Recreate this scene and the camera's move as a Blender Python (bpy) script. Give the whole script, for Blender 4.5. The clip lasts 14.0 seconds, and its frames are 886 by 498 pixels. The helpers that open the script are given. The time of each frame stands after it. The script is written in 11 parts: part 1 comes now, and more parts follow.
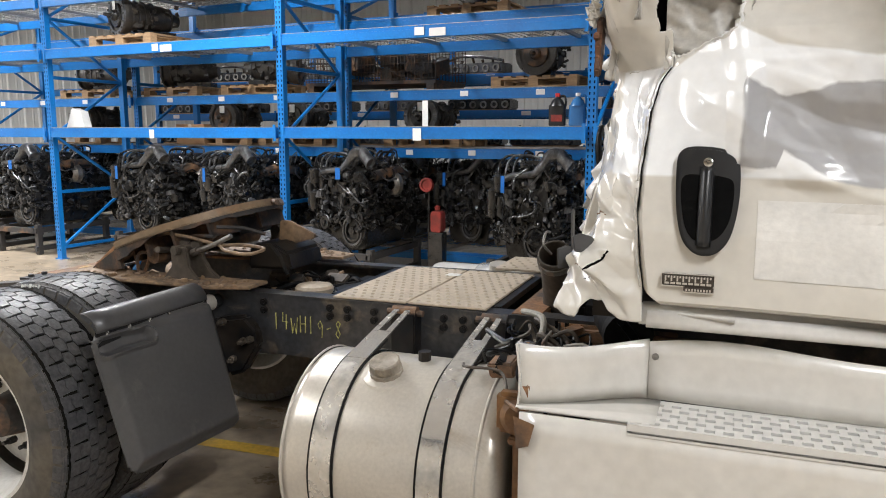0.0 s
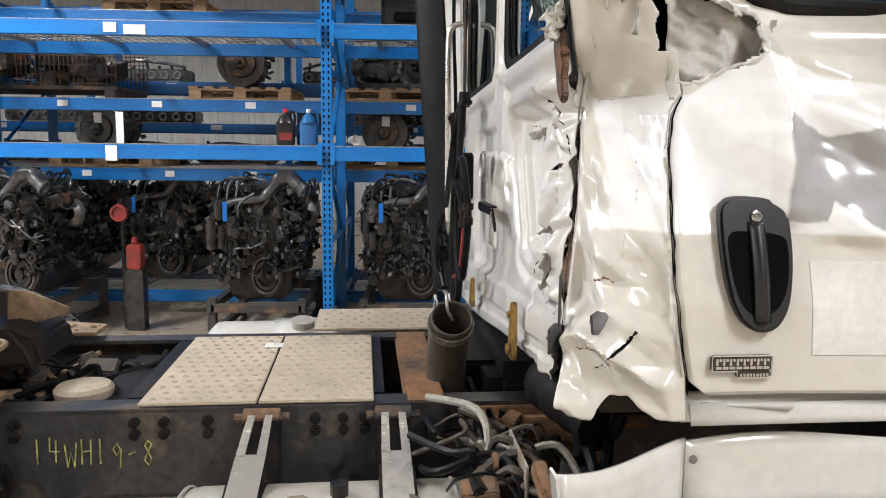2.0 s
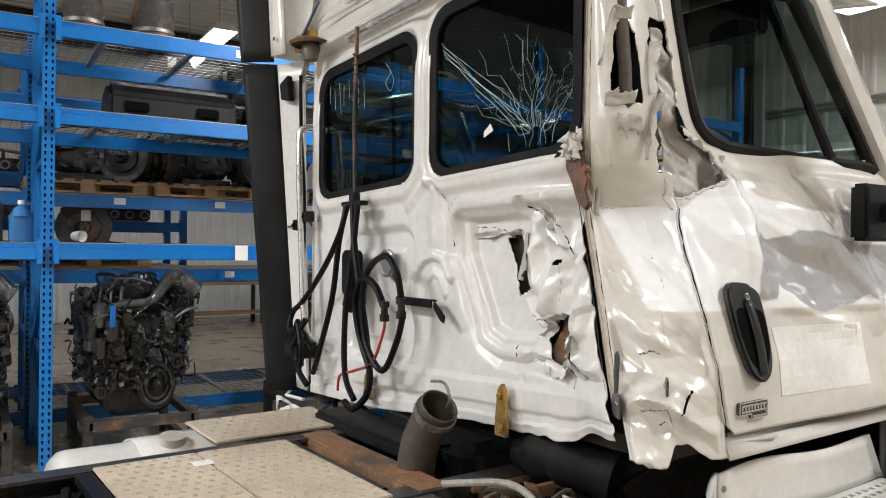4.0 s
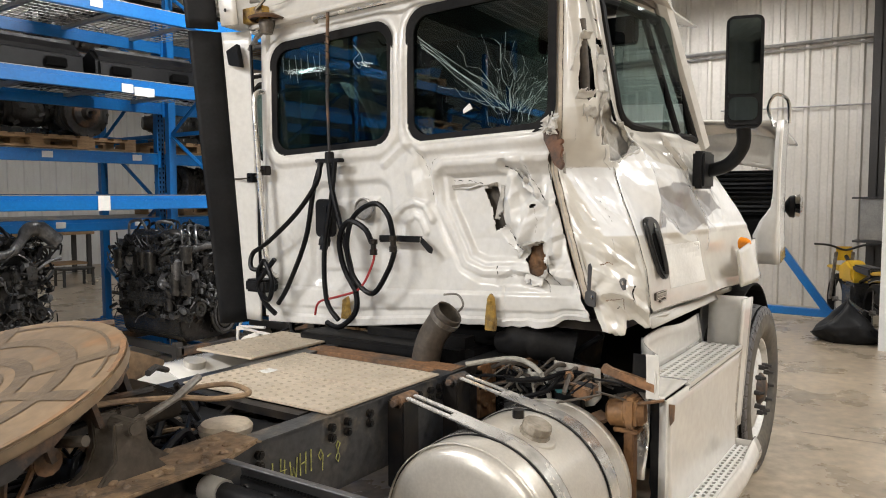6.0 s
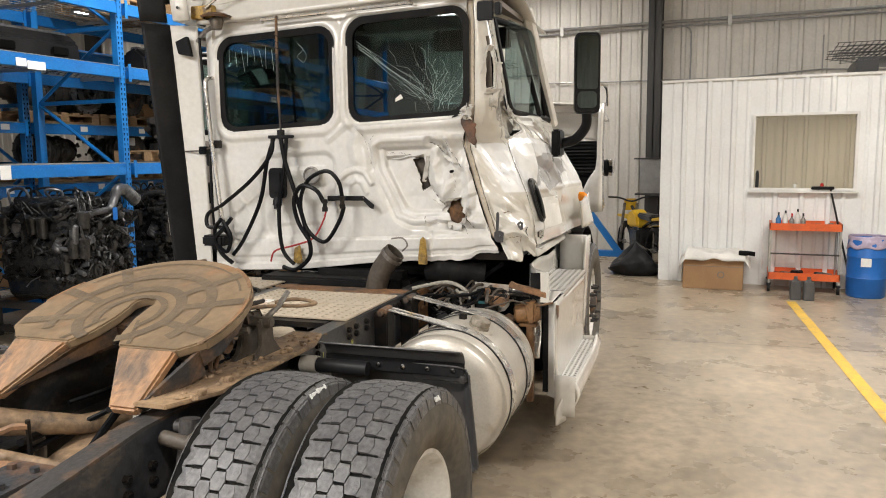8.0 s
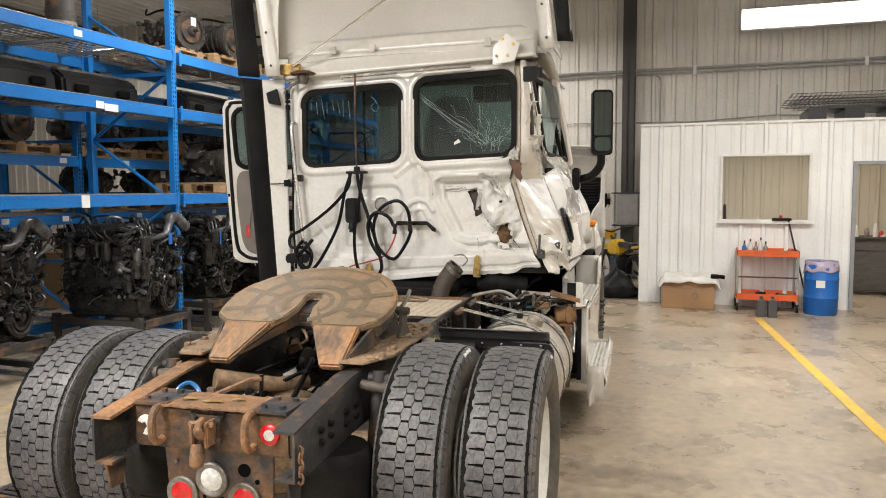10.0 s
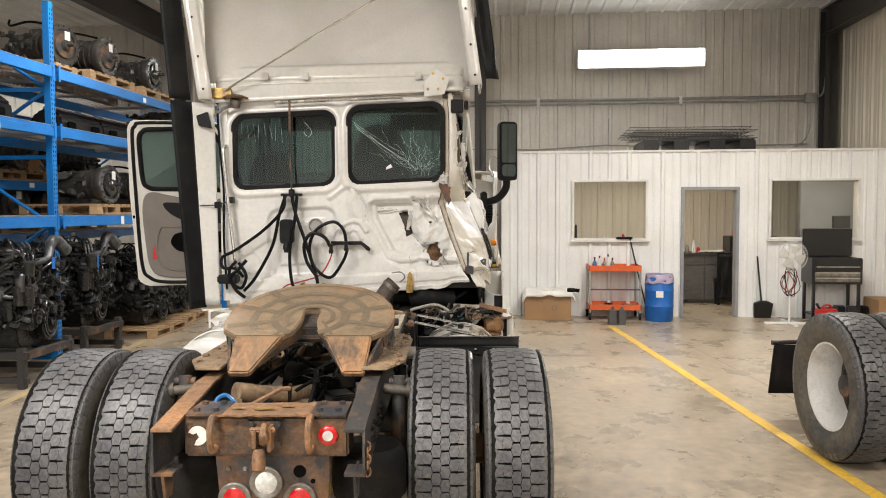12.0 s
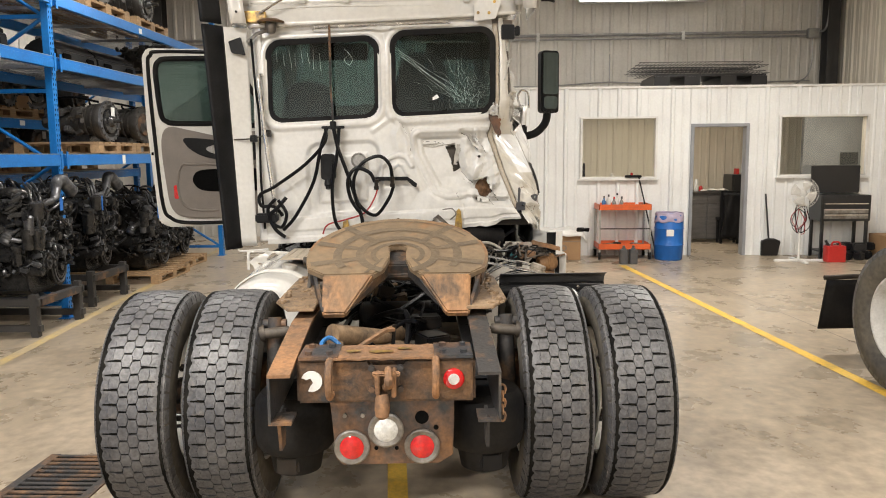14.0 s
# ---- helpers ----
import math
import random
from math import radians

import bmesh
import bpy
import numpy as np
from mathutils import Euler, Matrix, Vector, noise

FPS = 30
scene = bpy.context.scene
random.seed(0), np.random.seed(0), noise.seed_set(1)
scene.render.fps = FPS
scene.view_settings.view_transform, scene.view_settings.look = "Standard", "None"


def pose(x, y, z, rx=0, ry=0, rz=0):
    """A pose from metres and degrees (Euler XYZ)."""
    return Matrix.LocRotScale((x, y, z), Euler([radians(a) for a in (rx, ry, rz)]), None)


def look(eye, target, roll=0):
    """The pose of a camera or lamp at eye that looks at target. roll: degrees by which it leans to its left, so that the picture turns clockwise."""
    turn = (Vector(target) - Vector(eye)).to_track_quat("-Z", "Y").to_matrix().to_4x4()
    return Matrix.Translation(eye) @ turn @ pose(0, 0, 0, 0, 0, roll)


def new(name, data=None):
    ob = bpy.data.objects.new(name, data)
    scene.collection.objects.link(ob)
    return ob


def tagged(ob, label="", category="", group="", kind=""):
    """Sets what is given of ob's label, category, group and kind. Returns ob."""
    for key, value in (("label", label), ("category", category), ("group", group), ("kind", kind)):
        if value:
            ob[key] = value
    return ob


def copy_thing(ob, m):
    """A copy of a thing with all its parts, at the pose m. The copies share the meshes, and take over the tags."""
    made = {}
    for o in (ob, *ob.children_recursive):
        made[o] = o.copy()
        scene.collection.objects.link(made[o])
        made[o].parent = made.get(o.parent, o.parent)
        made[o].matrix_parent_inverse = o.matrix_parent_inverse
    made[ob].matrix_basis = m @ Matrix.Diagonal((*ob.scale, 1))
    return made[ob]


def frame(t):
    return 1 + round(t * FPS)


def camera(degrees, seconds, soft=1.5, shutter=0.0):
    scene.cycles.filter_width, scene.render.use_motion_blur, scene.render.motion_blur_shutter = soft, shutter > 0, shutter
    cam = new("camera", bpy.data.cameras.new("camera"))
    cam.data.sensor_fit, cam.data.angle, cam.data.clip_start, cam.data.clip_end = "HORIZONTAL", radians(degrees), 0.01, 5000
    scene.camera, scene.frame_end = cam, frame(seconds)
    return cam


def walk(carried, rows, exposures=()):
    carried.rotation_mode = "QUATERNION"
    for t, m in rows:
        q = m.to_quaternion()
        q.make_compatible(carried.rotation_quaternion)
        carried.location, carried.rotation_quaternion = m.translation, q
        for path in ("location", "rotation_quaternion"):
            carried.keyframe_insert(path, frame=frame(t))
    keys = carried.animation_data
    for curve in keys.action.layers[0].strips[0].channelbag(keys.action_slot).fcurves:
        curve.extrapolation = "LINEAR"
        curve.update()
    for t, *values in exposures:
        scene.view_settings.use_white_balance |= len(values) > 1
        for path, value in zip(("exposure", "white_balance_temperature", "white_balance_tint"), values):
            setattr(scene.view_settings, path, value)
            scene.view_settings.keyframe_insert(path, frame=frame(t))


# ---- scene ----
cam = camera(60.9, 14.0, 1.0)
PATH = [
    (0, (1.068, -2.855, 1.612), (0.242, -1.059, 1.311), 0.1),
    (0.5, (0.868, -2.674, 1.588), (0.071, -0.884, 1.184), 0.0),
    (1, (0.678, -2.544, 1.637), (0.014, -0.706, 1.21), 0.2),
    (1.5, (0.424, -2.437, 1.672), (0.03, -0.509, 1.312), 0.5),
    (2, (0.165, -2.347, 1.673), (0.235, -0.366, 1.41), 0.7),
    (2.5, (-0.096, -2.261, 1.695), (0.341, -0.315, 1.547), 0.9),
    (3, (-0.389, -2.24, 1.706), (0.286, -0.359, 1.634), 0.9),
    (3.2, (-0.509, -2.211, 1.691), (0.26, -0.365, 1.638), 0.9),
    (5.3, (-1.85, -2.13, 1.661), (-0.487, -0.668, 1.606), 0.0),
    (5.5, (-1.996, -2.105, 1.673), (-0.58, -0.695, 1.589), -0.0),
    (6, (-2.342, -2.103, 1.678), (-0.765, -0.881, 1.536), -0.1),
    (6.5, (-2.686, -2.113, 1.691), (-0.998, -1.058, 1.502), -0.4),
    (7, (-3.036, -2.083, 1.726), (-1.28, -1.156, 1.488), -0.7),
    (7.5, (-3.382, -2.076, 1.72), (-1.566, -1.277, 1.474), -0.6),
    (8, (-3.714, -2.062, 1.732), (-1.88, -1.306, 1.484), -0.6),
    (8.5, (-4.059, -2.025, 1.743), (-2.221, -1.273, 1.507), -0.6),
    (8.7, (-4.183, -2.02, 1.745), (-2.342, -1.273, 1.519), -0.5),
    (10.8, (-5.189, -1.539, 1.72), (-3.261, -1.021, 1.604), -0.3),
    (11, (-5.227, -1.466, 1.733), (-3.286, -0.998, 1.621), -0.2),
    (11.5, (-5.386, -1.25, 1.737), (-3.415, -0.928, 1.635), -0.3),
    (12, (-5.517, -0.997, 1.729), (-3.527, -0.825, 1.626), -0.2),
    (12.5, (-5.547, -0.731, 1.692), (-3.552, -0.639, 1.589), -0.2),
    (13, (-5.574, -0.537, 1.686), (-3.579, -0.456, 1.575), -0.3),
    (13.5, (-5.515, -0.402, 1.664), (-3.524, -0.322, 1.499), -0.3),
    (14, (-5.295, -0.328, 1.654), (-3.313, -0.247, 1.403), -0.5),
]
walk(cam, [(t, look(eye, target, roll)) for t, eye, target, roll in PATH],
     [(0, -0.34, 5950, 10), (0.5, -0.22, 6150, 10), (1.0, -0.05, 6050, 10), (1.5, -0.05, 5950, 10), (2.0, -0.12, 5950, 10), (2.5, -0.27, 5950, 10), (3.2, -0.30, 5950, 10), (5.3, -0.23, 6150, 10), (6.5, -0.28, 6250, 10), (8.7, -0.27, 6400, 10), (11, -0.25, 6400, 10), (14, -0.24, 6500, 10)])

# ---------- light and exposure ----------
scene.view_settings.exposure = 0.0
world = bpy.data.worlds.new("hall_world")
scene.world = world
world.use_nodes = True
world.node_tree.nodes["Background"].inputs[0].default_value = (0.9, 0.95, 1.0, 1)
world.node_tree.nodes["Background"].inputs[1].default_value = 0.0

# The lamp at (8.1, 2.0) is unseen, added to brighten the end wall.
LAMP_ROWS = [(-10.5, -3.6, 160), (-4.3, -3.6, 210), (3.0, -3.6, 285), (-10.5, 2.0, 860), (-4.3, 2.0, 435), (1.9, 2.0, 230),
             (-10.5, 9.5, 48), (-4.3, 9.5, 60), (1.9, 9.5, 45), (8.1, 2.0, 100), (8.1, 9.5, 90)]


def hall_lamp(x, y, power, turn=0.0):
    data = bpy.data.lights.new("hall_lamp_light", "AREA")
    data.shape, data.size, data.size_y = "RECTANGLE", 2.3, 0.28
    data.energy, data.color = power, (1.0, 0.955, 0.89)
    ob = new("hall_lamp_light", data)
    ob.matrix_world = pose(x, y, 4.60, 0, 0, turn)
    return ob

# ---------- mesh helpers ----------
TRUCK = pose(-2.625, 0, 0, 0, 0, 4.0)


class G:
    """Gathers vertices and faces of one mesh."""

    def __init__(self):
        self.v, self.f = [], []

    def add(self, vs, fs, m=None):
        k = len(self.v)
        self.v += [tuple(m @ Vector(p)) if m else tuple(p) for p in vs]
        self.f += [tuple(k + i for i in f) for f in fs]
        return self

    def box(self, x0, x1, y0, y1, z0, z1, m=None):
        vs = [(x, y, z) for x in (x0, x1) for y in (y0, y1) for z in (z0, z1)]
        fs = [(0, 1, 3, 2), (4, 6, 7, 5), (0, 4, 5, 1), (2, 3, 7, 6), (0, 2, 6, 4), (1, 5, 7, 3)]
        return self.add(vs, fs, m)

    def cbox(self, c, s, m=None):
        return self.box(c[0] - s[0] / 2, c[0] + s[0] / 2, c[1] - s[1] / 2, c[1] + s[1] / 2, c[2] - s[2] / 2, c[2] + s[2] / 2, m)

    def ring(self, c, ax, r, n):
        ax = Vector(ax).normalized()
        a = ax.orthogonal().normalized()
        b = ax.cross(a)
        c = Vector(c)
        return [c + r * (math.cos(2 * math.pi * i / n) * a + math.sin(2 * math.pi * i / n) * b) for i in range(n)]

    def cyl(self, p0, p1, r0, r1=None, n=12, caps=True):
        r1 = r0 if r1 is None else r1
        d = Vector(p1) - Vector(p0)
        vs = self.ring(p0, d, r0, n) + self.ring(p1, d, r1, n)
        fs = [(i, (i + 1) % n, n + (i + 1) % n, n + i) for i in range(n)]
        if caps:
            fs += [tuple(range(n - 1, -1, -1)), tuple(range(n, 2 * n))]
        return self.add(vs, fs)

    def lathe(self, p, axis, profile, n=24, closed=False):
        """profile: (distance along axis, radius)."""
        ax = Vector(axis).normalized()
        vs = []
        for d, r in profile:
            vs += self.ring(Vector(p) + ax * d, ax, max(r, 1e-4), n)
        fs = []
        k = len(profile)
        for j in range(k if closed else k - 1):
            a, b = j * n, ((j + 1) % k) * n
            fs += [(a + i, a + (i + 1) % n, b + (i + 1) % n, b + i) for i in range(n)]
        return self.add(vs, fs)

    def tube(self, pts, r, n=8, caps=True):
        pts = [Vector(p) for p in pts]
        vs, a = [], None
        for i, p in enumerate(pts):
            d = (pts[min(i + 1, len(pts) - 1)] - pts[max(i - 1, 0)]).normalized()
            a = d.orthogonal().normalized() if a is None else (a - d * a.dot(d)).normalized()
            b = d.cross(a)
            rr = r[i] if isinstance(r, (list, tuple)) else r
            vs += [p + rr * (math.cos(2 * math.pi * k / n) * a + math.sin(2 * math.pi * k / n) * b) for k in range(n)]
        fs = []
        for j in range(len(pts) - 1):
            fs += [(j * n + i, j * n + (i + 1) % n, (j + 1) * n + (i + 1) % n, (j + 1) * n + i) for i in range(n)]
        if caps:
            e = (len(pts) - 1) * n
            fs += [tuple(range(n - 1, -1, -1)), tuple(range(e, e + n))]
        return self.add(vs, fs)

    def prism(self, poly, d, m=None):
        """poly: (x, y) corners in the plane z = 0, made d thick along z, then moved by m."""
        n = len(poly)
        vs = [(x, y, 0) for x, y in poly] + [(x, y, d) for x, y in poly]
        fs = [(i, (i + 1) % n, n + (i + 1) % n, n + i) for i in range(n)] + [tuple(range(n - 1, -1, -1)), tuple(range(n, 2 * n))]
        return self.add(vs, fs, m)

    def grid(self, fn, nu, nv, keep=None):
        """fn(i / nu, j / nv) -> point. keep(a, b): whether the cell at its middle stays."""
        vs = [fn(i / nu, j / nv) for i in range(nu + 1) for j in range(nv + 1)]
        fs = []
        for i in range(nu):
            for j in range(nv):
                if keep is None or keep((i + 0.5) / nu, (j + 0.5) / nv):
                    a = i * (nv + 1) + j
                    fs.append((a, a + nv + 1, a + nv + 2, a + 1))
        return self.add(vs, fs)


def curve_pts(pts, k=6):
    """Points of a smooth line through pts."""
    pts = [Vector(p) for p in pts]
    out = []
    for i in range(len(pts) - 1):
        p0, p1, p2, p3 = pts[max(i - 1, 0)], pts[i], pts[i + 1], pts[min(i + 2, len(pts) - 1)]
        for j in range(k):
            t = j / k
            out.append(0.5 * ((2 * p1) + (p2 - p0) * t + (2 * p0 - 5 * p1 + 4 * p2 - p3) * t * t + (3 * p1 - p0 - 3 * p2 + p3) * t ** 3))
    return out + [pts[-1]]


def loop(pts):
    """A closed smooth outline through pts."""
    return [(p.x, p.y) for p in curve_pts([(x, z, 0) for x, z in pts + pts[:2]], 5)[5:]][:-1]


def rrect(x0, x1, y0, y1, r, k=5):
    """Corners of a rounded rectangle."""
    out = []
    for cx, cy, a in ((x1 - r, y1 - r, 0), (x0 + r, y1 - r, 90), (x0 + r, y0 + r, 180), (x1 - r, y0 + r, 270)):
        out += [(cx + r * math.cos(radians(a + 90 * i / k)), cy + r * math.sin(radians(a + 90 * i / k))) for i in range(k + 1)]
    return out


def mesh_of(name, g, material, bevel=0.0, smooth=False, seg=2, weld=False):
    me = bpy.data.meshes.new(name)
    me.from_pydata(g.v, [], g.f)
    bm = bmesh.new()
    bm.from_mesh(me)
    if weld:
        bmesh.ops.remove_doubles(bm, verts=bm.verts, dist=1e-5)
    bmesh.ops.recalc_face_normals(bm, faces=bm.faces)
    if bevel:
        es = [e for e in bm.edges if len(e.link_faces) == 2 and e.calc_face_angle(0) > 0.5]
        bmesh.ops.bevel(bm, geom=es, offset=bevel, segments=seg, affect="EDGES", clamp_overlap=True)
    bm.to_mesh(me)
    bm.free()
    me.materials.append(material)
    if smooth or bevel:
        me.shade_smooth()
        me.set_sharp_from_angle(angle=radians(38))
    return me


def part(name, g, material, parent=None, label="", bevel=0.0, smooth=False, seg=2, thick=0.0, weld=False):
    """One mesh object, under a thing or a part."""
    ob = new(name, mesh_of(name, g, material, bevel, smooth, seg, weld))
    if parent:
        ob.parent = parent
    if thick:
        mod = ob.modifiers.new("thickness", "SOLIDIFY")
        mod.thickness, mod.offset = thick, 0.0
    if label:
        ob["label"] = label
    return ob


def pieces(name, me, mats, parent, kind=""):
    """Alike pieces as objects of their own on one mesh."""
    for m in mats:
        ob = new(name, me)
        ob.parent = parent
        ob.matrix_basis = m


def thing(name, m, label, category, group=""):
    ob = new(name)
    ob.empty_display_size = 0.1
    ob.matrix_world = m
    return tagged(ob, label, category, group)


def single(name, g, material, label, category, group="", kind="", bevel=0.0, smooth=False, m=None, thick=0.0):
    ob = part(name, g, material, bevel=bevel, smooth=smooth, thick=thick)
    if m:
        ob.matrix_world = m
    return tagged(ob, label, category, group, kind)


# ---------- materials ----------
def material(name, color, rough=0.6, metal=0.0, spots=None, scale=3.0, fine=60.0, vary=0.15, bump=0.15, spec=0.5,
             cover=0.5, coat=0.0, stretch=(1, 1, 1), sharp=0.12, rough2=None, per=0.0, metal2=0.0, bscale=None, dirt=None):
    """A surface with broad patches of a second colour (spots) and a fine grain."""
    mt = bpy.data.materials.new(name)
    mt.use_nodes = True
    nt = mt.node_tree
    bs = nt.nodes["Principled BSDF"]
    add, link = nt.nodes.new, nt.links.new
    tc = add("ShaderNodeTexCoord")
    mp = add("ShaderNodeMapping")
    mp.inputs["Scale"].default_value = stretch
    link(tc.outputs["Object"], mp.inputs["Vector"])
    big, small = add("ShaderNodeTexNoise"), add("ShaderNodeTexNoise")
    big.inputs["Scale"].default_value, big.inputs["Detail"].default_value, big.inputs["Roughness"].default_value = scale, 8, 0.62
    small.inputs["Scale"].default_value, small.inputs["Detail"].default_value = fine, 5
    link(mp.outputs[0], big.inputs["Vector"])
    link(mp.outputs[0], small.inputs["Vector"])
    ramp = add("ShaderNodeValToRGB")
    ramp.color_ramp.elements[0].position, ramp.color_ramp.elements[1].position = max(0.0, cover - sharp), min(1.0, cover + sharp)
    link(big.outputs["Fac"], ramp.inputs["Fac"])
    mix = add("ShaderNodeMix")
    mix.data_type = "RGBA"
    spots = spots or tuple(c * 0.8 for c in color)
    mix.inputs["A"].default_value, mix.inputs["B"].default_value = (*spots, 1), (*color, 1)
    link(ramp.outputs["Color"], mix.inputs["Factor"])
    mul = add("ShaderNodeMapRange")
    mul.inputs["From Min"].default_value, mul.inputs["From Max"].default_value = 0.3, 0.7
    mul.inputs["To Min"].default_value, mul.inputs["To Max"].default_value = 1 - vary, 1 + vary
    link(small.outputs["Fac"], mul.inputs["Value"])
    val = mul.outputs["Result"]
    if per:
        oi = add("ShaderNodeObjectInfo")
        mr = add("ShaderNodeMapRange")
        mr.inputs["To Min"].default_value, mr.inputs["To Max"].default_value = 1 - per, 1 + per
        link(oi.outputs["Random"], mr.inputs["Value"])
        mm = add("ShaderNodeMath")
        mm.operation = "MULTIPLY"
        link(val, mm.inputs[0])
        link(mr.outputs["Result"], mm.inputs[1])
        val = mm.outputs[0]
    top = mix.outputs["Result"]
    if dirt:
        shade, share, dscale = dirt
        dn = add("ShaderNodeTexNoise")
        dn.inputs["Scale"].default_value, dn.inputs["Detail"].default_value, dn.inputs["Roughness"].default_value, dn.inputs["Distortion"].default_value = dscale, 7, 0.68, 0.8
        link(tc.outputs["Object"], dn.inputs["Vector"])
        dr = add("ShaderNodeValToRGB")
        dr.color_ramp.elements[0].position, dr.color_ramp.elements[1].position = max(0.0, 0.62 - share - 0.06), min(1.0, 0.62 - share + 0.14)
        link(dn.outputs["Fac"], dr.inputs["Fac"])
        dm = add("ShaderNodeMix")
        dm.data_type = "RGBA"
        dm.inputs["B"].default_value = (*shade, 1)
        link(dr.outputs["Color"], dm.inputs["Factor"])
        link(top, dm.inputs["A"])
        top = dm.outputs["Result"]
    hsv = add("ShaderNodeHueSaturation")
    link(top, hsv.inputs["Color"])
    link(val, hsv.inputs["Value"])
    link(hsv.outputs["Color"], bs.inputs["Base Color"])
    rr = add("ShaderNodeMapRange")
    rr.inputs["To Min"].default_value, rr.inputs["To Max"].default_value = (rough if rough2 is None else rough2), rough
    link(ramp.outputs["Color"], rr.inputs["Value"])
    link(rr.outputs["Result"], bs.inputs["Roughness"])
    if metal or metal2:
        me = add("ShaderNodeMapRange")
        me.inputs["To Min"].default_value, me.inputs["To Max"].default_value = metal2, metal
        link(ramp.outputs["Color"], me.inputs["Value"])
        link(me.outputs["Result"], bs.inputs["Metallic"])
    bs.inputs["Specular IOR Level"].default_value = spec
    bs.inputs["Coat Weight"].default_value = coat
    bs.inputs["Coat Roughness"].default_value = 0.12
    if bump:
        bn = add("ShaderNodeBump")
        bn.inputs["Strength"].default_value, bn.inputs["Distance"].default_value = bump, 0.01
        src = small
        if bscale:
            src = add("ShaderNodeTexNoise")
            src.inputs["Scale"].default_value, src.inputs["Detail"].default_value = bscale, 4
            link(mp.outputs[0], src.inputs["Vector"])
        link(src.outputs["Fac"], bn.inputs["Height"])
        link(bn.outputs["Normal"], bs.inputs["Normal"])
    return mt


def glass(name, color, rough=0.0, clear=0.6):
    """A thin pane: part clear, part tinted gloss."""
    mt = bpy.data.materials.new(name)
    mt.use_nodes = True
    nt = mt.node_tree
    nt.nodes.remove(nt.nodes["Principled BSDF"])
    out = nt.nodes["Material Output"]
    tr, gl, mx, fr, pw, sc = (nt.nodes.new(n) for n in ("ShaderNodeBsdfTransparent", "ShaderNodeBsdfGlossy", "ShaderNodeMixShader", "ShaderNodeLayerWeight", "ShaderNodeMath", "ShaderNodeMath"))
    tr.inputs["Color"].default_value = (*color, 1)
    gl.inputs["Roughness"].default_value = rough
    gl.inputs["Color"].default_value = (0.9, 0.95, 0.95, 1)
    fr.inputs["Blend"].default_value = 0.5
    pw.operation, sc.operation = "POWER", "MULTIPLY_ADD"
    pw.inputs[1].default_value, sc.inputs[1].default_value, sc.inputs[2].default_value = 5.0, 0.95, 0.045
    nt.links.new(fr.outputs["Facing"], pw.inputs[0])
    nt.links.new(pw.outputs[0], sc.inputs[0])
    nt.links.new(sc.outputs[0], mx.inputs["Fac"])
    nt.links.new(tr.outputs[0], mx.inputs[1])
    nt.links.new(gl.outputs[0], mx.inputs[2])
    nt.links.new(mx.outputs[0], out.inputs["Surface"])
    return mt


def glow(name, color, strength):
    mt = bpy.data.materials.new(name)
    mt.use_nodes = True
    bs = mt.node_tree.nodes["Principled BSDF"]
    bs.inputs["Base Color"].default_value = (0.9, 0.9, 0.9, 1)
    bs.inputs["Emission Color"].default_value = (*color, 1)
    bs.inputs["Emission Strength"].default_value = strength
    return mt


CONCRETE = material("polished_concrete", (0.445, 0.365, 0.27), 0.34, spots=(0.25, 0.205, 0.15), scale=1.7, fine=11, vary=0.24, bump=0.05, cover=0.5, sharp=0.2, rough2=0.24)
FADED_LINE = material("faded_floor_paint", (0.56, 0.42, 0.17), 0.45, spots=(0.42, 0.34, 0.235), scale=4, fine=30, cover=0.52, sharp=0.2)
YELLOW_LINE = material("yellow_floor_paint", (0.70, 0.44, 0.055), 0.5, spots=(0.42, 0.30, 0.10), scale=6, fine=40, cover=0.4)
WHITE_METAL = material("white_wall_sheet", (0.80, 0.81, 0.80), 0.42, spots=(0.74, 0.74, 0.73), scale=1.5, fine=30, vary=0.03, bump=0.02)
GREY_METAL = material("galvanised_wall_sheet", (0.66, 0.63, 0.58), 0.5, spots=(0.59, 0.56, 0.51), scale=1.2, fine=25, vary=0.05, bump=0.03, metal=0.15, metal2=0.15)
CREAM_METAL = material("cream_wall_sheet", (0.74, 0.68, 0.57), 0.5, spots=(0.68, 0.62, 0.52), scale=1.0, vary=0.04, bump=0.02)
ROOF_METAL = material("white_roof_sheet", (0.84, 0.84, 0.82), 0.5, scale=1.0, vary=0.04, bump=0.02)
DARK_STEEL = material("dark_primer_steel", (0.05, 0.047, 0.045), 0.55, scale=2, vary=0.12, bump=0.06)
GALV = material("galvanised_pipe", (0.42, 0.42, 0.41), 0.35, metal=0.8, metal2=0.6, scale=8, vary=0.1, bump=0.03)
TRIM_WHITE = material("white_trim", (0.80, 0.79, 0.76), 0.4, vary=0.03, bump=0.0)
TRIM_GREY = material("grey_door_frame", (0.30, 0.31, 0.33), 0.4, vary=0.04, bump=0.02)
BLUE = material("blue_rack_paint", (0.012, 0.165, 0.50), 0.28, spots=(0.010, 0.13, 0.41), scale=2.0, fine=45, vary=0.10, bump=0.03, cover=0.42, per=0.08)
WIRE = material("galvanised_wire_deck", (0.45, 0.44, 0.42), 0.4, metal=0.7, metal2=0.7, vary=0.1)
LABEL = material("white_paper_label", (0.80, 0.80, 0.78), 0.6, vary=0.04, bump=0.0)
CAB_WHITE = material("cream_white_truck_paint", (0.705, 0.685, 0.645), 0.20, spots=(0.63, 0.605, 0.55), scale=2.5, fine=25, vary=0.05, bump=0.012, coat=1.0, cover=0.42, sharp=0.2)
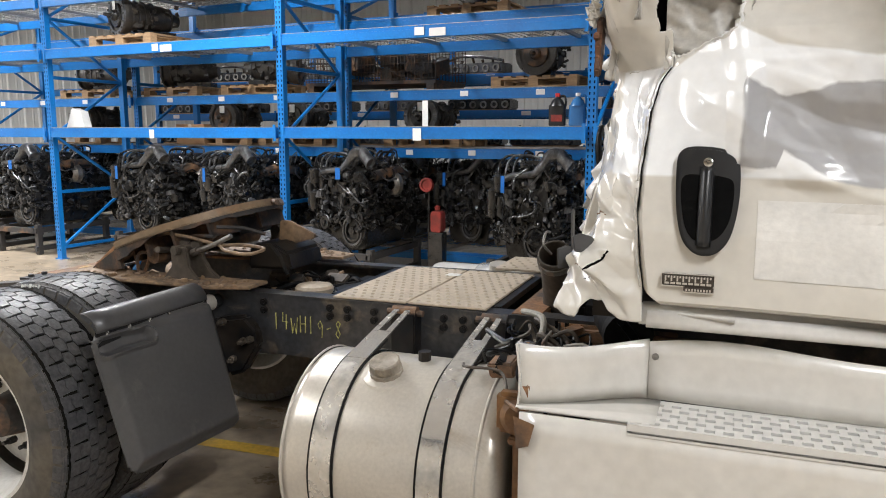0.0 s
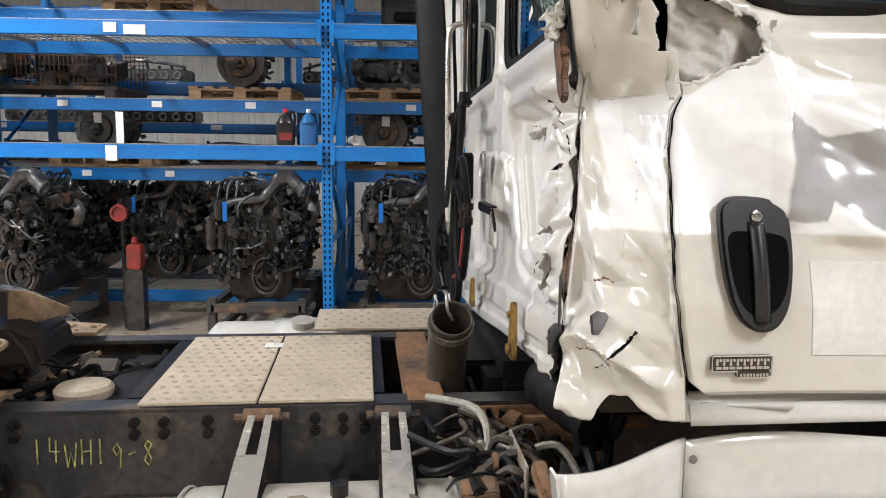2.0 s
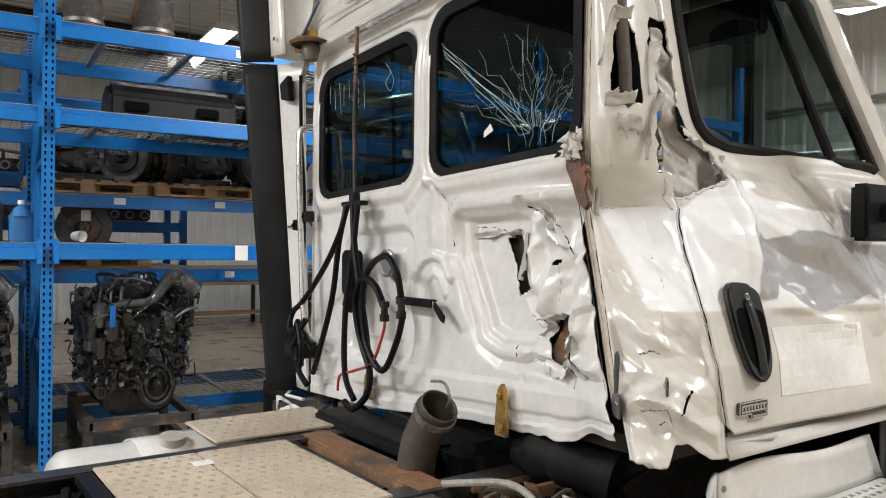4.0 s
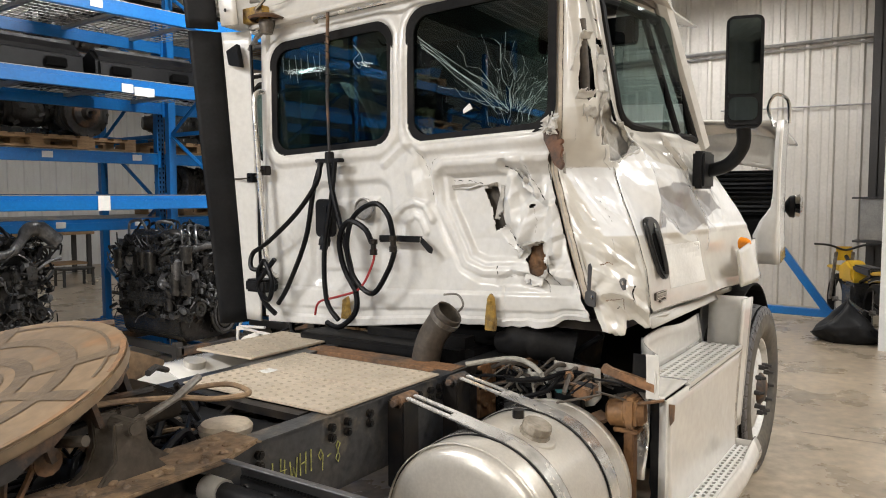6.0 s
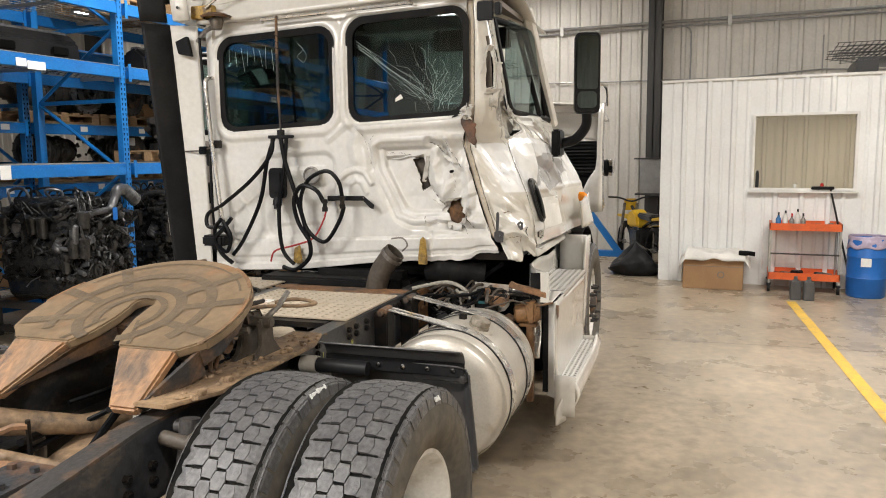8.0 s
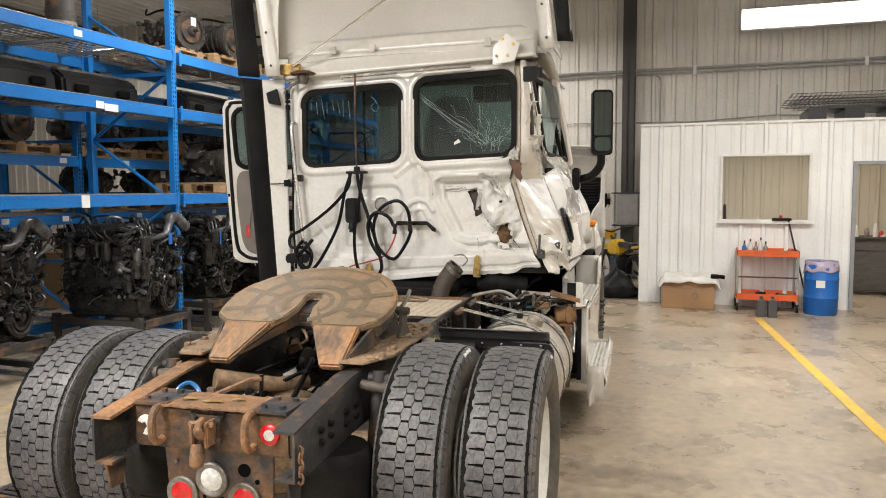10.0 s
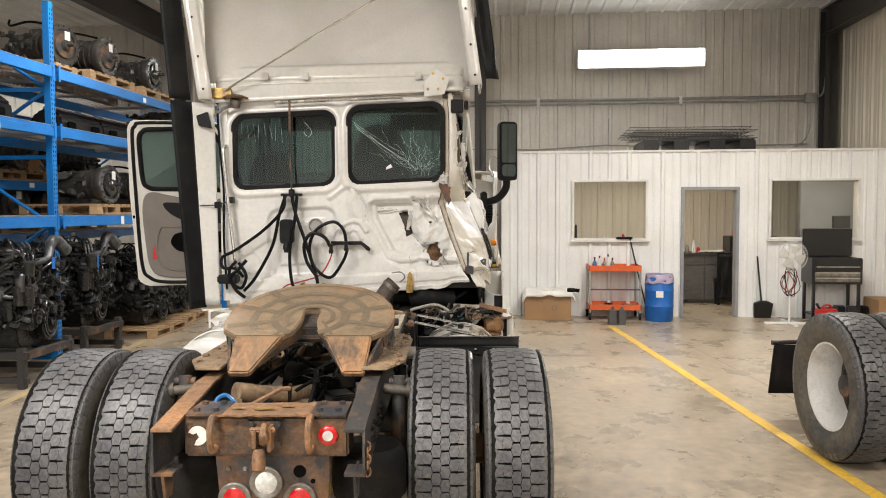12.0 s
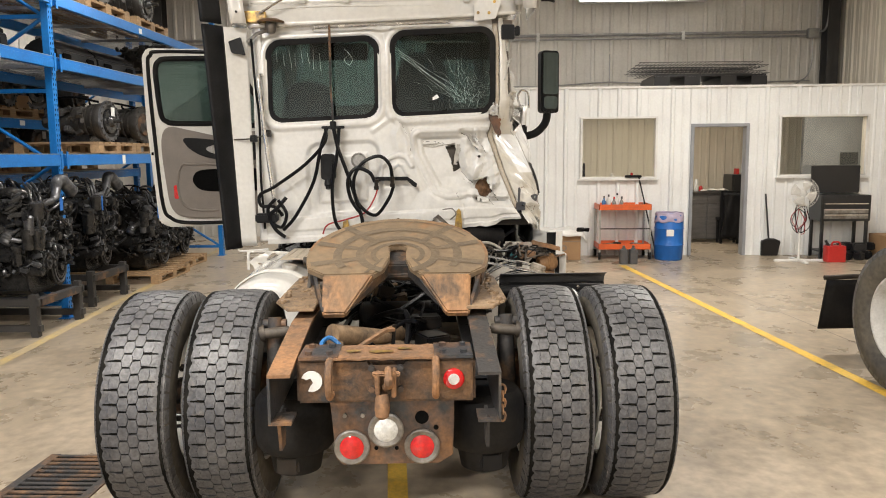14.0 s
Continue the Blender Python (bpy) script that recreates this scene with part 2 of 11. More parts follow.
CAB_BACK = material("dusty_white_cab_paint", (0.685, 0.672, 0.645), 0.28, spots=(0.57, 0.55, 0.505), scale=2.2, fine=35, vary=0.05, bump=0.012, coat=0.4, cover=0.38, sharp=0.22)
PRIMER = material("torn_primer_edge", (0.47, 0.45, 0.41), 0.45, spots=(0.36, 0.335, 0.295), scale=9, vary=0.12, bump=0.05, cover=0.45, sharp=0.3)
FAIRING_IN = material("grey_white_fibreglass", (0.60, 0.58, 0.55), 0.6, spots=(0.54, 0.52, 0.48), scale=1.6, vary=0.04, bump=0.03)
RUBBER = material("black_rubber", (0.007, 0.007, 0.008), 0.58, spots=(0.017, 0.016, 0.015), scale=4, vary=0.2, bump=0.08, spec=0.10)
DARK_PLASTIC = material("charcoal_plastic", (0.009, 0.0093, 0.0103), 0.42, spots=(0.018, 0.018, 0.019), scale=3, vary=0.12, bump=0.05, spec=0.14)
FLAP = material("grey_mud_flap_plastic", (0.052, 0.052, 0.056), 0.34, spots=(0.092, 0.090, 0.090), scale=2.2, vary=0.08, bump=0.02, sharp=0.25, dirt=((0.13, 0.125, 0.115), 0.0, 4))
TYRE = material("worn_tyre_rubber", (0.046, 0.047, 0.053), 0.40, spots=(0.130, 0.127, 0.128), scale=2.3, fine=70, vary=0.30, bump=0.3, cover=0.50, sharp=0.16, spec=0.35, dirt=((0.19, 0.17, 0.14), -0.03, 4.5))
TYRE_SIDE = material("dusty_tyre_sidewall", (0.075, 0.072, 0.069), 0.75, spots=(0.16, 0.138, 0.105), scale=4, fine=30, vary=0.2, bump=0.06, cover=0.46, sharp=0.2, spec=0.2)
# Near-black for holes, gaps and backings, with their shade put into the colour.
SHADE_BLACK = material("painted_void_shade", (0.005, 0.005, 0.005), 0.9, vary=0.2, spec=0.04)
# Far darker than the tyre rubber, to paint the shade in the tread grooves.
TREAD_GAP = material("tyre_groove_shade", (0.006, 0.006, 0.006), 0.85, spots=(0.016, 0.015, 0.013), scale=6, vary=0.25, spec=0.06)
RIM_WHITE = material("white_wheel_paint", (0.70, 0.69, 0.66), 0.45, spots=(0.40, 0.36, 0.30), scale=6, vary=0.08, cover=0.36)
BLACK_FRAME = material("oily_black_frame", (0.008, 0.0083, 0.0095), 0.34, spots=(0.038, 0.029, 0.021), scale=5, fine=40, vary=0.25, bump=0.12, cover=0.44, spec=0.22)
RUST = material("orange_rust", (0.31, 0.155, 0.068), 0.7, spots=(0.14, 0.085, 0.05), scale=4.5, fine=60, vary=0.25, bump=0.25, cover=0.50, sharp=0.14, dirt=((0.045, 0.04, 0.036), 0.06, 5))
RUSTY_BLACK = material("rusted_black_steel", (0.24, 0.125, 0.055), 0.65, spots=(0.036, 0.033, 0.032), scale=4.5, fine=60, vary=0.25, bump=0.25, cover=0.57, sharp=0.10, dirt=((0.022, 0.022, 0.024), 0.06, 3))
GREASE = material("greased_plate_steel", (0.29, 0.205, 0.125), 0.36, spots=(0.165, 0.128, 0.088), scale=2.6, fine=30, vary=0.15, bump=0.06, cover=0.48, sharp=0.2, metal=0.1, metal2=0.2, dirt=((0.30, 0.15, 0.065), -0.02, 4))
RUST_RAMP = material("scuffed_rust_ramp", (0.33, 0.175, 0.082), 0.52, spots=(0.20, 0.125, 0.072), scale=4.5, fine=40, vary=0.25, bump=0.2, cover=0.50, sharp=0.12, stretch=(0.5, 1.6, 1), dirt=((0.075, 0.058, 0.045), 0.06, 7))
ALU = material("dull_aluminium", (0.64, 0.61, 0.56), 0.30, metal=0.5, metal2=0.15, spots=(0.52, 0.475, 0.40), scale=2.2, fine=90, vary=0.06, bump=0.02, cover=0.42, sharp=0.25, dirt=((0.42, 0.355, 0.27), -0.02, 4))
CHROME = material("polished_steel", (0.72, 0.71, 0.69), 0.14, metal=1.0, metal2=1.0, scale=5, vary=0.05, bump=0.02)
TREADPLATE = material("dusty_tread_plate", (0.60, 0.51, 0.40), 0.5, spots=(0.40, 0.34, 0.26), scale=3, vary=0.12, bump=0.06, sharp=0.2, dirt=((0.36, 0.285, 0.205), 0.0, 6))
ENGINE_BLACK = material("black_engine_paint", (0.012, 0.0122, 0.013), 0.20, spots=(0.034, 0.033, 0.032), scale=9, fine=70, vary=0.3, bump=0.25, cover=0.5, spec=0.5)
ENGINE_GREY = material("grimy_cast_metal", (0.17, 0.173, 0.18), 0.28, metal=0.6, metal2=0.3, spots=(0.045, 0.045, 0.048), scale=9, vary=0.25, bump=0.25)
CAST = material("aluminium_casting", (0.30, 0.29, 0.275), 0.45, metal=0.7, metal2=0.4, spots=(0.13, 0.11, 0.09), scale=8, vary=0.2, bump=0.2)
WOOD = material("pallet_wood", (0.40, 0.26, 0.135), 0.75, spots=(0.28, 0.18, 0.10), scale=6, fine=40, vary=0.2, bump=0.15, stretch=(1, 8, 8), per=0.15)
CARD = material("brown_cardboard", (0.36, 0.215, 0.105), 0.75, spots=(0.31, 0.18, 0.09), scale=3, vary=0.06, bump=0.03)
ORANGE = material("orange_cart_paint", (0.66, 0.115, 0.025), 0.42, spots=(0.48, 0.09, 0.03), scale=6, vary=0.08, cover=0.4)
BARREL_BLUE = material("blue_barrel_plastic", (0.010, 0.13, 0.48), 0.4, scale=4, vary=0.06, bump=0.02)
RED = material("red_plastic", (0.52, 0.022, 0.018), 0.35, vary=0.06, bump=0.02)
RED_LENS = material("red_lamp_lens", (0.60, 0.010, 0.012), 0.18, scale=30, vary=0.15, bump=0.2, coat=0.5)
CLEAR_LENS = material("clear_lamp_lens", (0.62, 0.62, 0.60), 0.2, scale=30, vary=0.15, bump=0.2, coat=0.5)
AMBER = material("amber_lens", (0.85, 0.27, 0.012), 0.25, vary=0.05, bump=0.05)
YELLOW = material("yellow_plastic", (0.74, 0.46, 0.02), 0.4, vary=0.06)
GOLD = material("brass_plated_clip", (0.55, 0.36, 0.10), 0.4, metal=0.8, metal2=0.2, spots=(0.16, 0.11, 0.07), scale=18, vary=0.15, cover=0.45)
TRIM_BROWN = material("taupe_door_trim", (0.215, 0.185, 0.160), 0.6, vary=0.06, bump=0.06, fine=120)
SEAT = material("dark_seat_fabric", (0.022, 0.022, 0.026), 0.85, vary=0.15, bump=0.1, fine=150, spec=0.15)
PANE = glass("tinted_cab_glass", (0.23, 0.32, 0.315))
DOOR_PANE = glass("pale_tinted_door_glass", (0.52, 0.60, 0.59))
CLEAR_PANE = glass("clear_glass", (0.95, 0.96, 0.95))
MIRROR = material("mirror_glass", (0.10, 0.13, 0.14), 0.03, metal=1.0, metal2=1.0, vary=0.01, bump=0.0)
DULL_RED = material("dusty_red_paint", (0.33, 0.035, 0.025), 0.5, spots=(0.16, 0.025, 0.02), scale=8, vary=0.15)
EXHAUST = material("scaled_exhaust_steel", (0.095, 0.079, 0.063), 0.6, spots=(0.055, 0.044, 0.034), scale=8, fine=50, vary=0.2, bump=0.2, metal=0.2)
GEAR_CAST = material("dirty_gear_casing", (0.085, 0.08, 0.074), 0.45, metal=0.4, metal2=0.3, spots=(0.05, 0.045, 0.04), scale=8, vary=0.2, bump=0.2)
RAIL_PAINT = material("weathered_frame_paint", (0.028, 0.030, 0.035), 0.34, dirt=((0.15, 0.12, 0.085), 0.02, 5), spots=(0.070, 0.064, 0.058), scale=3.5, fine=45, vary=0.3, bump=0.14, cover=0.40, sharp=0.16)
HANDLE = material("satin_black_plastic", (0.012, 0.012, 0.013), 0.32, spots=(0.022, 0.022, 0.023), scale=3, vary=0.08, bump=0.02)
STRAP = material("scuffed_steel_strap", (0.72, 0.71, 0.69), 0.13, metal=0.75, metal2=0.35, spots=(0.58, 0.54, 0.47), scale=5, vary=0.06, bump=0.015, cover=0.40, rough2=0.4, dirt=((0.50, 0.44, 0.35), 0.0, 7))
LOOM = material("dusty_cable_loom", (0.40, 0.38, 0.33), 0.7, vary=0.2)
CANISTER = material("rust_brown_canister", (0.22, 0.115, 0.045), 0.6, spots=(0.12, 0.06, 0.028), scale=6, vary=0.2, bump=0.1)
CHALK = material("yellow_chalk", (0.50, 0.49, 0.15), 0.8, spots=(0.22, 0.215, 0.08), scale=40, vary=0.3)
CRACK = material("crushed_glass_edge", (0.42, 0.56, 0.54), 0.3, vary=0.1)
PAPER = material("white_cloth", (0.76, 0.74, 0.70), 0.8, vary=0.05, bump=0.1)
TUBE_LIGHT = glow("lit_tube_cover", (1.0, 0.97, 0.92), 9.0)
DESK = material("grey_wood_laminate", (0.10, 0.092, 0.085), 0.5, spots=(0.07, 0.064, 0.06), scale=5, stretch=(1, 1, 6), vary=0.12)
BLACK_PAINT = material("black_gloss_paint", (0.014, 0.014, 0.016), 0.3, vary=0.05, bump=0.02)
TAN_GRIME = material("tan_caked_grime", (0.30, 0.205, 0.12), 0.65, spots=(0.17, 0.11, 0.065), scale=6, fine=40, vary=0.25, bump=0.3, dirt=((0.07, 0.055, 0.045), 0.05, 9))
HOSE = material("black_air_hose", (0.006, 0.006, 0.007), 0.4, vary=0.15, bump=0.05, spec=0.15)
HOSE_RED = material("red_air_hose", (0.36, 0.035, 0.035), 0.5, vary=0.1)
BLUE_FLUID = material("blue_fluid_bottle", (0.04, 0.17, 0.42), 0.25, vary=0.05, bump=0.02)

# ---------- the hall ----------
X0, X1, Y0, Y1, ROOF = -15.0, 9.95, -7.4, 16.0, 5.65

g = G()
g.grid(lambda a, b: (X0 - 1 + a * (X1 - X0 + 2), Y0 - 1 + b * (Y1 - Y0 + 2), 0.0), 10, 10)
floor = single("floor", g, CONCRETE, "polished tan concrete floor with stains and scuffs", "floor", kind="structure")


def floor_line(p, q, w=0.10, paint=YELLOW_LINE):
    a, b = Vector((*p, 0)), Vector((*q, 0))
    s = (b - a).normalized().cross(Vector((0, 0, 1))) * w / 2
    n = int((b - a).length / 0.25)
    k = G()
    k.grid(lambda i, j: a.lerp(b, i) + s * (2 * j - 1) * (1 + 0.05 * noise.noise((i * 40, j * 3, 1))) + Vector((0, 0, 0.004)), n, 1)
    single("floor_line", k, paint, "worn yellow painted line on the concrete floor", "floor line", kind="structure")


floor_line((5.75, -2.51), (-6.0, -3.76))
floor_line((8.4, 4.22), (-4.0, 3.10), 0.10, FADED_LINE)
floor_line((-0.6, 0.18), (-6.0, -0.42))

# sawn joints in the slab
for p, q in (((6.8, -3.02), (-9.0, -4.72)), ((4.05, -7.0), (3.35, -0.9))):
    a, b = Vector((*p, 0.002)), Vector((*q, 0.002))
    d = (b - a).normalized().cross(Vector((0, 0, 1))) * 0.006
    single("floor_joint", G().add([a - d, b - d, b + d, a + d], [(0, 1, 2, 3)]), TRIM_BROWN, "thin dark joint sawn in the concrete floor", "floor joint", kind="structure")

# floor drain with a slotted cast grate
k = G()
k.box(-2.6, -1.35, 1.55, 1.60, 0.002, 0.008).box(-2.6, -1.35, 1.98, 2.03, 0.002, 0.008)
for i in range(25):
    k.box(-2.58 + i * 0.05, -2.555 + i * 0.05, 1.60, 1.98, 0.001, 0.007)
single("drain_grate", k, RUSTY_BLACK, "rusty slotted steel drain grate in the floor", "drain grate", kind="structure")
k = G().box(-2.6, -1.35, 1.56, 2.02, 0.0005, 0.0012)
single("drain_channel", k, SHADE_BLACK, "dark drain channel under the slotted grate", "drain", kind="structure")


def ribbed(g, p, along, out, length, z0, z1, pitch=0.305, depth=0.03):
    """A sheet with upright ribs, from p along its run; out is the side of the ribs."""
    p, along, out = Vector(p), Vector(along), Vector(out)
    prof = []
    s = 0.0
    while s < length - 1e-6:
        for ds, h in ((0, 0), (0.10, 0), (0.115, 0.008), (0.135, 0.008), (0.15, 0), (0.225, 0), (0.245, depth), (0.285, depth)):
            if s + ds * pitch / 0.305 < length:
                prof.append((s + ds * pitch / 0.305, h))
        s += pitch
    prof.append((length, 0))
    vs, fs = [], []
    for d, h in prof:
        q = p + along * d + out * h
        vs += [(q.x, q.y, z0), (q.x, q.y, z1)]
    for i in range(len(prof) - 1):
        fs.append((2 * i, 2 * i + 2, 2 * i + 3, 2 * i + 1))
    return g.add(vs, fs)


g = ribbed(G(), (X1, Y1, 0), (0, -1, 0), (-1, 0, 0), Y1 - Y0, 0, ROOF, 0.36)
g.box(X1 + 0.03, X1 + 0.2, Y0, Y1, 0, ROOF)
single("wall_east", g, GREY_METAL, "grey ribbed steel sheet end wall of the hall", "wall", kind="structure")
g = ribbed(G(), (X1, Y0, 0), (-1, 0, 0), (0, 1, 0), X1 - X0, 0, ROOF, 0.30)
g.box(X0, X1, Y0 - 0.2, Y0 - 0.03, 0, ROOF)
single("wall_south", g, CREAM_METAL, "cream ribbed steel sheet side wall", "wall", kind="structure")
g = ribbed(G(), (X0, Y1, 0), (1, 0, 0), (0, -1, 0), X1 - X0, 0, ROOF, 0.36)
g.box(X0, X1, Y1 + 0.03, Y1 + 0.2, 0, ROOF)
single("wall_north", g, WHITE_METAL, "white ribbed steel sheet wall behind the racks", "wall", kind="structure")
g = ribbed(G(), (X0, Y0, 0), (0, 1, 0), (1, 0, 0), Y1 - Y0, 0, ROOF, 0.36)
g.box(X0 - 0.2, X0 - 0.03, Y0, Y1, 0, ROOF)
single("wall_west", g, WHITE_METAL, "white ribbed steel sheet wall", "wall", kind="structure")

# roof sheet with ribs along the hall
vs, fs = [], []
prof, s = [], Y0 - 0.2
while s < Y1 + 0.2:
    prof += [(s, 0), (s + 0.22, 0), (s + 0.24, -0.03), (s + 0.28, -0.03)]
    s += 0.30
for y, h in prof:
    vs += [(X0 - 0.2, y, ROOF + h), (X1 + 0.2, y, ROOF + h)]
for i in range(len(prof) - 1):
    fs.append((2 * i, 2 * i + 1, 2 * i + 3, 2 * i + 2))
g = G().add(vs, fs)
g.box(X0 - 0.2, X1 + 0.2, Y0 - 0.2, Y1 + 0.2, ROOF + 0.1, ROOF + 0.2)
single("ceiling", g, ROOF_METAL, "white ribbed steel roof sheet", "ceiling", kind="structure")


def i_beam(g, p, q, w, h, side):
    """An I section from p to q; h across along side."""
    p, q, side = Vector(p), Vector(q), Vector(side).normalized()
    run = q - p
    m = Matrix((side, run.normalized().cross(side), run.normalized())).transposed().to_4x4()
    m.translation = p
    n = run.length
    g.box(-h / 2, h / 2, -0.008, 0.008, 0, n, m)
    g.box(-h / 2, -h / 2 + 0.02, -w / 2, w / 2, 0, n, m)
    return g.box(h / 2 - 0.02, h / 2, -w / 2, w / 2, 0, n, m)


for y in (-7.15, -0.44, 5.85, 12.2):
    g = i_beam(G(), (X1 - 0.18, y, 0), (X1 - 0.18, y, ROOF - 0.1), 0.22, 0.28, (1, 0, 0))
    single("steel_column", g, DARK_STEEL, "dark painted steel column against the end wall", "column", "steel columns", "structure")
for y in (-7.15, 5.85, 12.2):
    g = i_beam(G(), (X1 - 0.05, y, ROOF - 0.32), (X0, y, ROOF - 0.30), 0.2, 0.5, (0, 0, 1))
    single("roof_rafter", g, DARK_STEEL, "dark steel roof rafter under the roof sheet", "rafter", "rafters", "structure")

# wall conduits
def pipe_run(pts, r, label="grey steel conduit pipe clipped along the wall"):
    single("wall_conduit", G().tube(pts, r, 8), GALV, label, "conduit", "wall conduits", "structure", smooth=True)


E = X1 - 0.06
pipe_run([(E, -6.75, 3.92), (E, 5.5, 3.92)], 0.028)
pipe_run([(E, -6.75, 3.84), (E, 5.5, 3.84)], 0.018)
pipe_run([(E, -6.85, 3.0), (E, -4.2, 2.96), (E, -3.0, 3.02), (E, -1.6, 2.94), (E, 1.8, 3.0)], 0.012)
pipe_run(curve_pts([(E, -6.86, 3.8), (E, -6.88, 3.4), (E, -6.80, 3.1), (E, -6.6, 2.95)]), 0.012)
pipe_run([(E, -0.92, 3.82), (E, -0.98, 3.78), (E, -1.0, 3.7), (E, -1.0, 2.2)], 0.014)
pipe_run([(E, -2.6, 5.6), (E, -2.6, 4.75)], 0.012)
pipe_run([(E, -3.0, 3.55), (E, -3.0, 3.0)], 0.010)
pipe_run(curve_pts([(E - 0.1, -6.95, 3.9), (E - 0.1, -7.1, 4.1), (E - 0.1, -7.15, 5.4)]), 0.02)
for y in (-4.4, -1.6, 1.2):
    k = G().box(E - 0.03, E + 0.03, y - 0.03, y + 0.03, 3.80, 3.97)
    single("conduit_clip", k, TRIM_WHITE, "white pipe clip on the wall conduit", "pipe clip", "pipe clips", "structure", bevel=0.005)
k = G().box(E - 0.08, E + 0.04, -6.98, -6.76, 3.80, 3.98)
single("junction_box", k, GALV, "grey steel junction box on the end wall", "junction box", kind="structure", bevel=0.008)
k = G().box(X1 - 0.55, X1 - 0.30, -0.66, -0.28, 1.05, 1.62)
cab_ = single("fuse_cabinet", k, GALV, "light grey metal fuse cabinet on the column", "cabinet", bevel=0.01)
part("cabinet_lid", G().box(X1 - 0.60, X1 - 0.28, -0.80, -0.18, 1.62, 1.645), DARK_STEEL, cab_)
part("cabinet_base", G().box(X1 - 0.60, X1 - 0.28, -0.76, -0.20, 1.02, 1.048), DARK_STEEL, cab_)

# hanging tube lights
def hall_light(x, y, power):
    t = thing("hall_light", pose(x, y, 4.70), "long white fluorescent hall light, lit", "ceiling light", "hall lights")
    part("housing", G().prism([(-0.17, -0.035), (0.17, -0.035), (0.12, 0.05), (-0.12, 0.05)], 2.44, pose(0, 1.22, 0, 90, 0, 0)), TRIM_WHITE, t)
    part("lit_cover", G().box(-0.16, 0.16, -1.21, -0.005, -0.05, -0.034).box(-0.16, 0.16, 0.005, 1.21, -0.05, -0.034), TUBE_LIGHT, t)
    for y_ in (-0.9, 0.9):
        part("hanger", G().cyl((0, y_, 0.05), (0, y_, ROOF - 4.70), 0.006, n=6), GALV, t)
    hall_lamp(x, y, power, 90)


t = thing("wall_light", pose(X1 - 0.32, -3.585, 4.68), "long white lit wall light on the end wall", "wall light")
part("housing", G().box(0.03, 0.20, -1.22, 1.22, -0.18, 0.18), TRIM_WHITE, t, bevel=0.01)
for y in (-0.608, 0.608):
    part("lit_cover", G().box(0.0, 0.028, y - 0.60, y + 0.60, -0.165, 0.165), TUBE_LIGHT, t, bevel=0.006)
part("arm", G().box(0.20, 0.34, -0.05, 0.05, -0.05, 0.05), GALV, t)
for x, y, p in LAMP_ROWS:
    hall_light(x, y, p)

# ---------- the office ----------
OX, OL, OR, OH = 6.868, -0.92, Y0 + 0.02, 2.664
OPEN = [(-3.2, -2.06, 1.265, 2.175), (-4.66, -3.755, 0.0, 2.085), (-6.46, -5.15, 1.28, 2.175)]


def office_front(g, x, out):
    y = OL
    cuts = sorted(OPEN, key=lambda o: -o[1])
    for y0, y1, z0, z1 in cuts:
        ribbed(g, (x, y, 0), (0, -1, 0), (out, 0, 0), y - y1, 0.0, OH)
        if z0 > 0:
            ribbed(g, (x, y1, 0), (0, -1, 0), (out, 0, 0), y1 - y0, 0.0, z0)
        ribbed(g, (x, y1, 0), (0, -1, 0), (out, 0, 0), y1 - y0, z1, OH)
        y = y0
    ribbed(g, (x, y, 0), (0, -1, 0), (out, 0, 0), y - OR, 0.0, OH)
    return g


g = office_front(G(), OX, -1)
ribbed(g, (X1 - 0.05, OL, 0), (-1, 0, 0), (0, 1, 0), X1 - 0.05 - OX, 0, OH)
single("office_wall", g, WHITE_METAL, "white ribbed steel office partition wall", "wall", kind="structure")
g = office_front(G(), OX + 0.12, 1)
for y0, y1, z0, z1 in OPEN:
    g.box(OX + 0.004, OX + 0.116, y0 - 0.05, y0, z0, z1).box(OX + 0.004, OX + 0.116, y1, y1 + 0.05, z0, z1)
    g.box(OX + 0.004, OX + 0.116, y0 - 0.05, y1 + 0.05, z1, z1 + 0.05)
ribbed(g, (X1 - 0.08, OL - 0.1, 0), (0, -1, 0), (-1, 0, 0), -OR + OL - 0.1, 0, OH - 0.05)
single("office_inner_wall", g, CREAM_METAL, "cream ribbed lining of the office walls", "wall", kind="structure")
g = G().box(OX + 0.1, X1, OR, OL - 0.02, OH - 0.06, OH - 0.02)
single("office_ceiling", g, TRIM_WHITE, "white flat office ceiling", "ceiling", kind="structure")
g = G().box(OX - 0.035, OX + 0.10, OR, OL + 0.03, OH - 0.02, OH + 0.012)
single("office_cap_trim", g, TRIM_WHITE, "white metal cap trim on the office wall", "trim", kind="structure")
g = G().box(8.6, 8.7, -7.3, -6.25, 0, 2.55)
single("office_partition", g, TRIM_GREY, "grey partition inside the office", "wall", kind="structure")
data = bpy.data.lights.new("office_lamp_light", "AREA")
data.shape, data.size, data.size_y, data.energy, data.color = "RECTANGLE", 2.4, 0.5, 42, (1.0, 0.90, 0.76)
new("office_lamp_light", data).matrix_world = pose(8.2, -3.2, 2.52, 0, 0, 90)
data = bpy.data.lights.new("office_lamp_light", "AREA")
data.shape, data.size, data.size_y, data.energy, data.color = "RECTANGLE", 1.2, 0.5, 22, (1.0, 0.90, 0.76)
new("office_lamp_light", data).matrix_world = pose(7.6, -6.3, 2.52, 0, 0, 90)


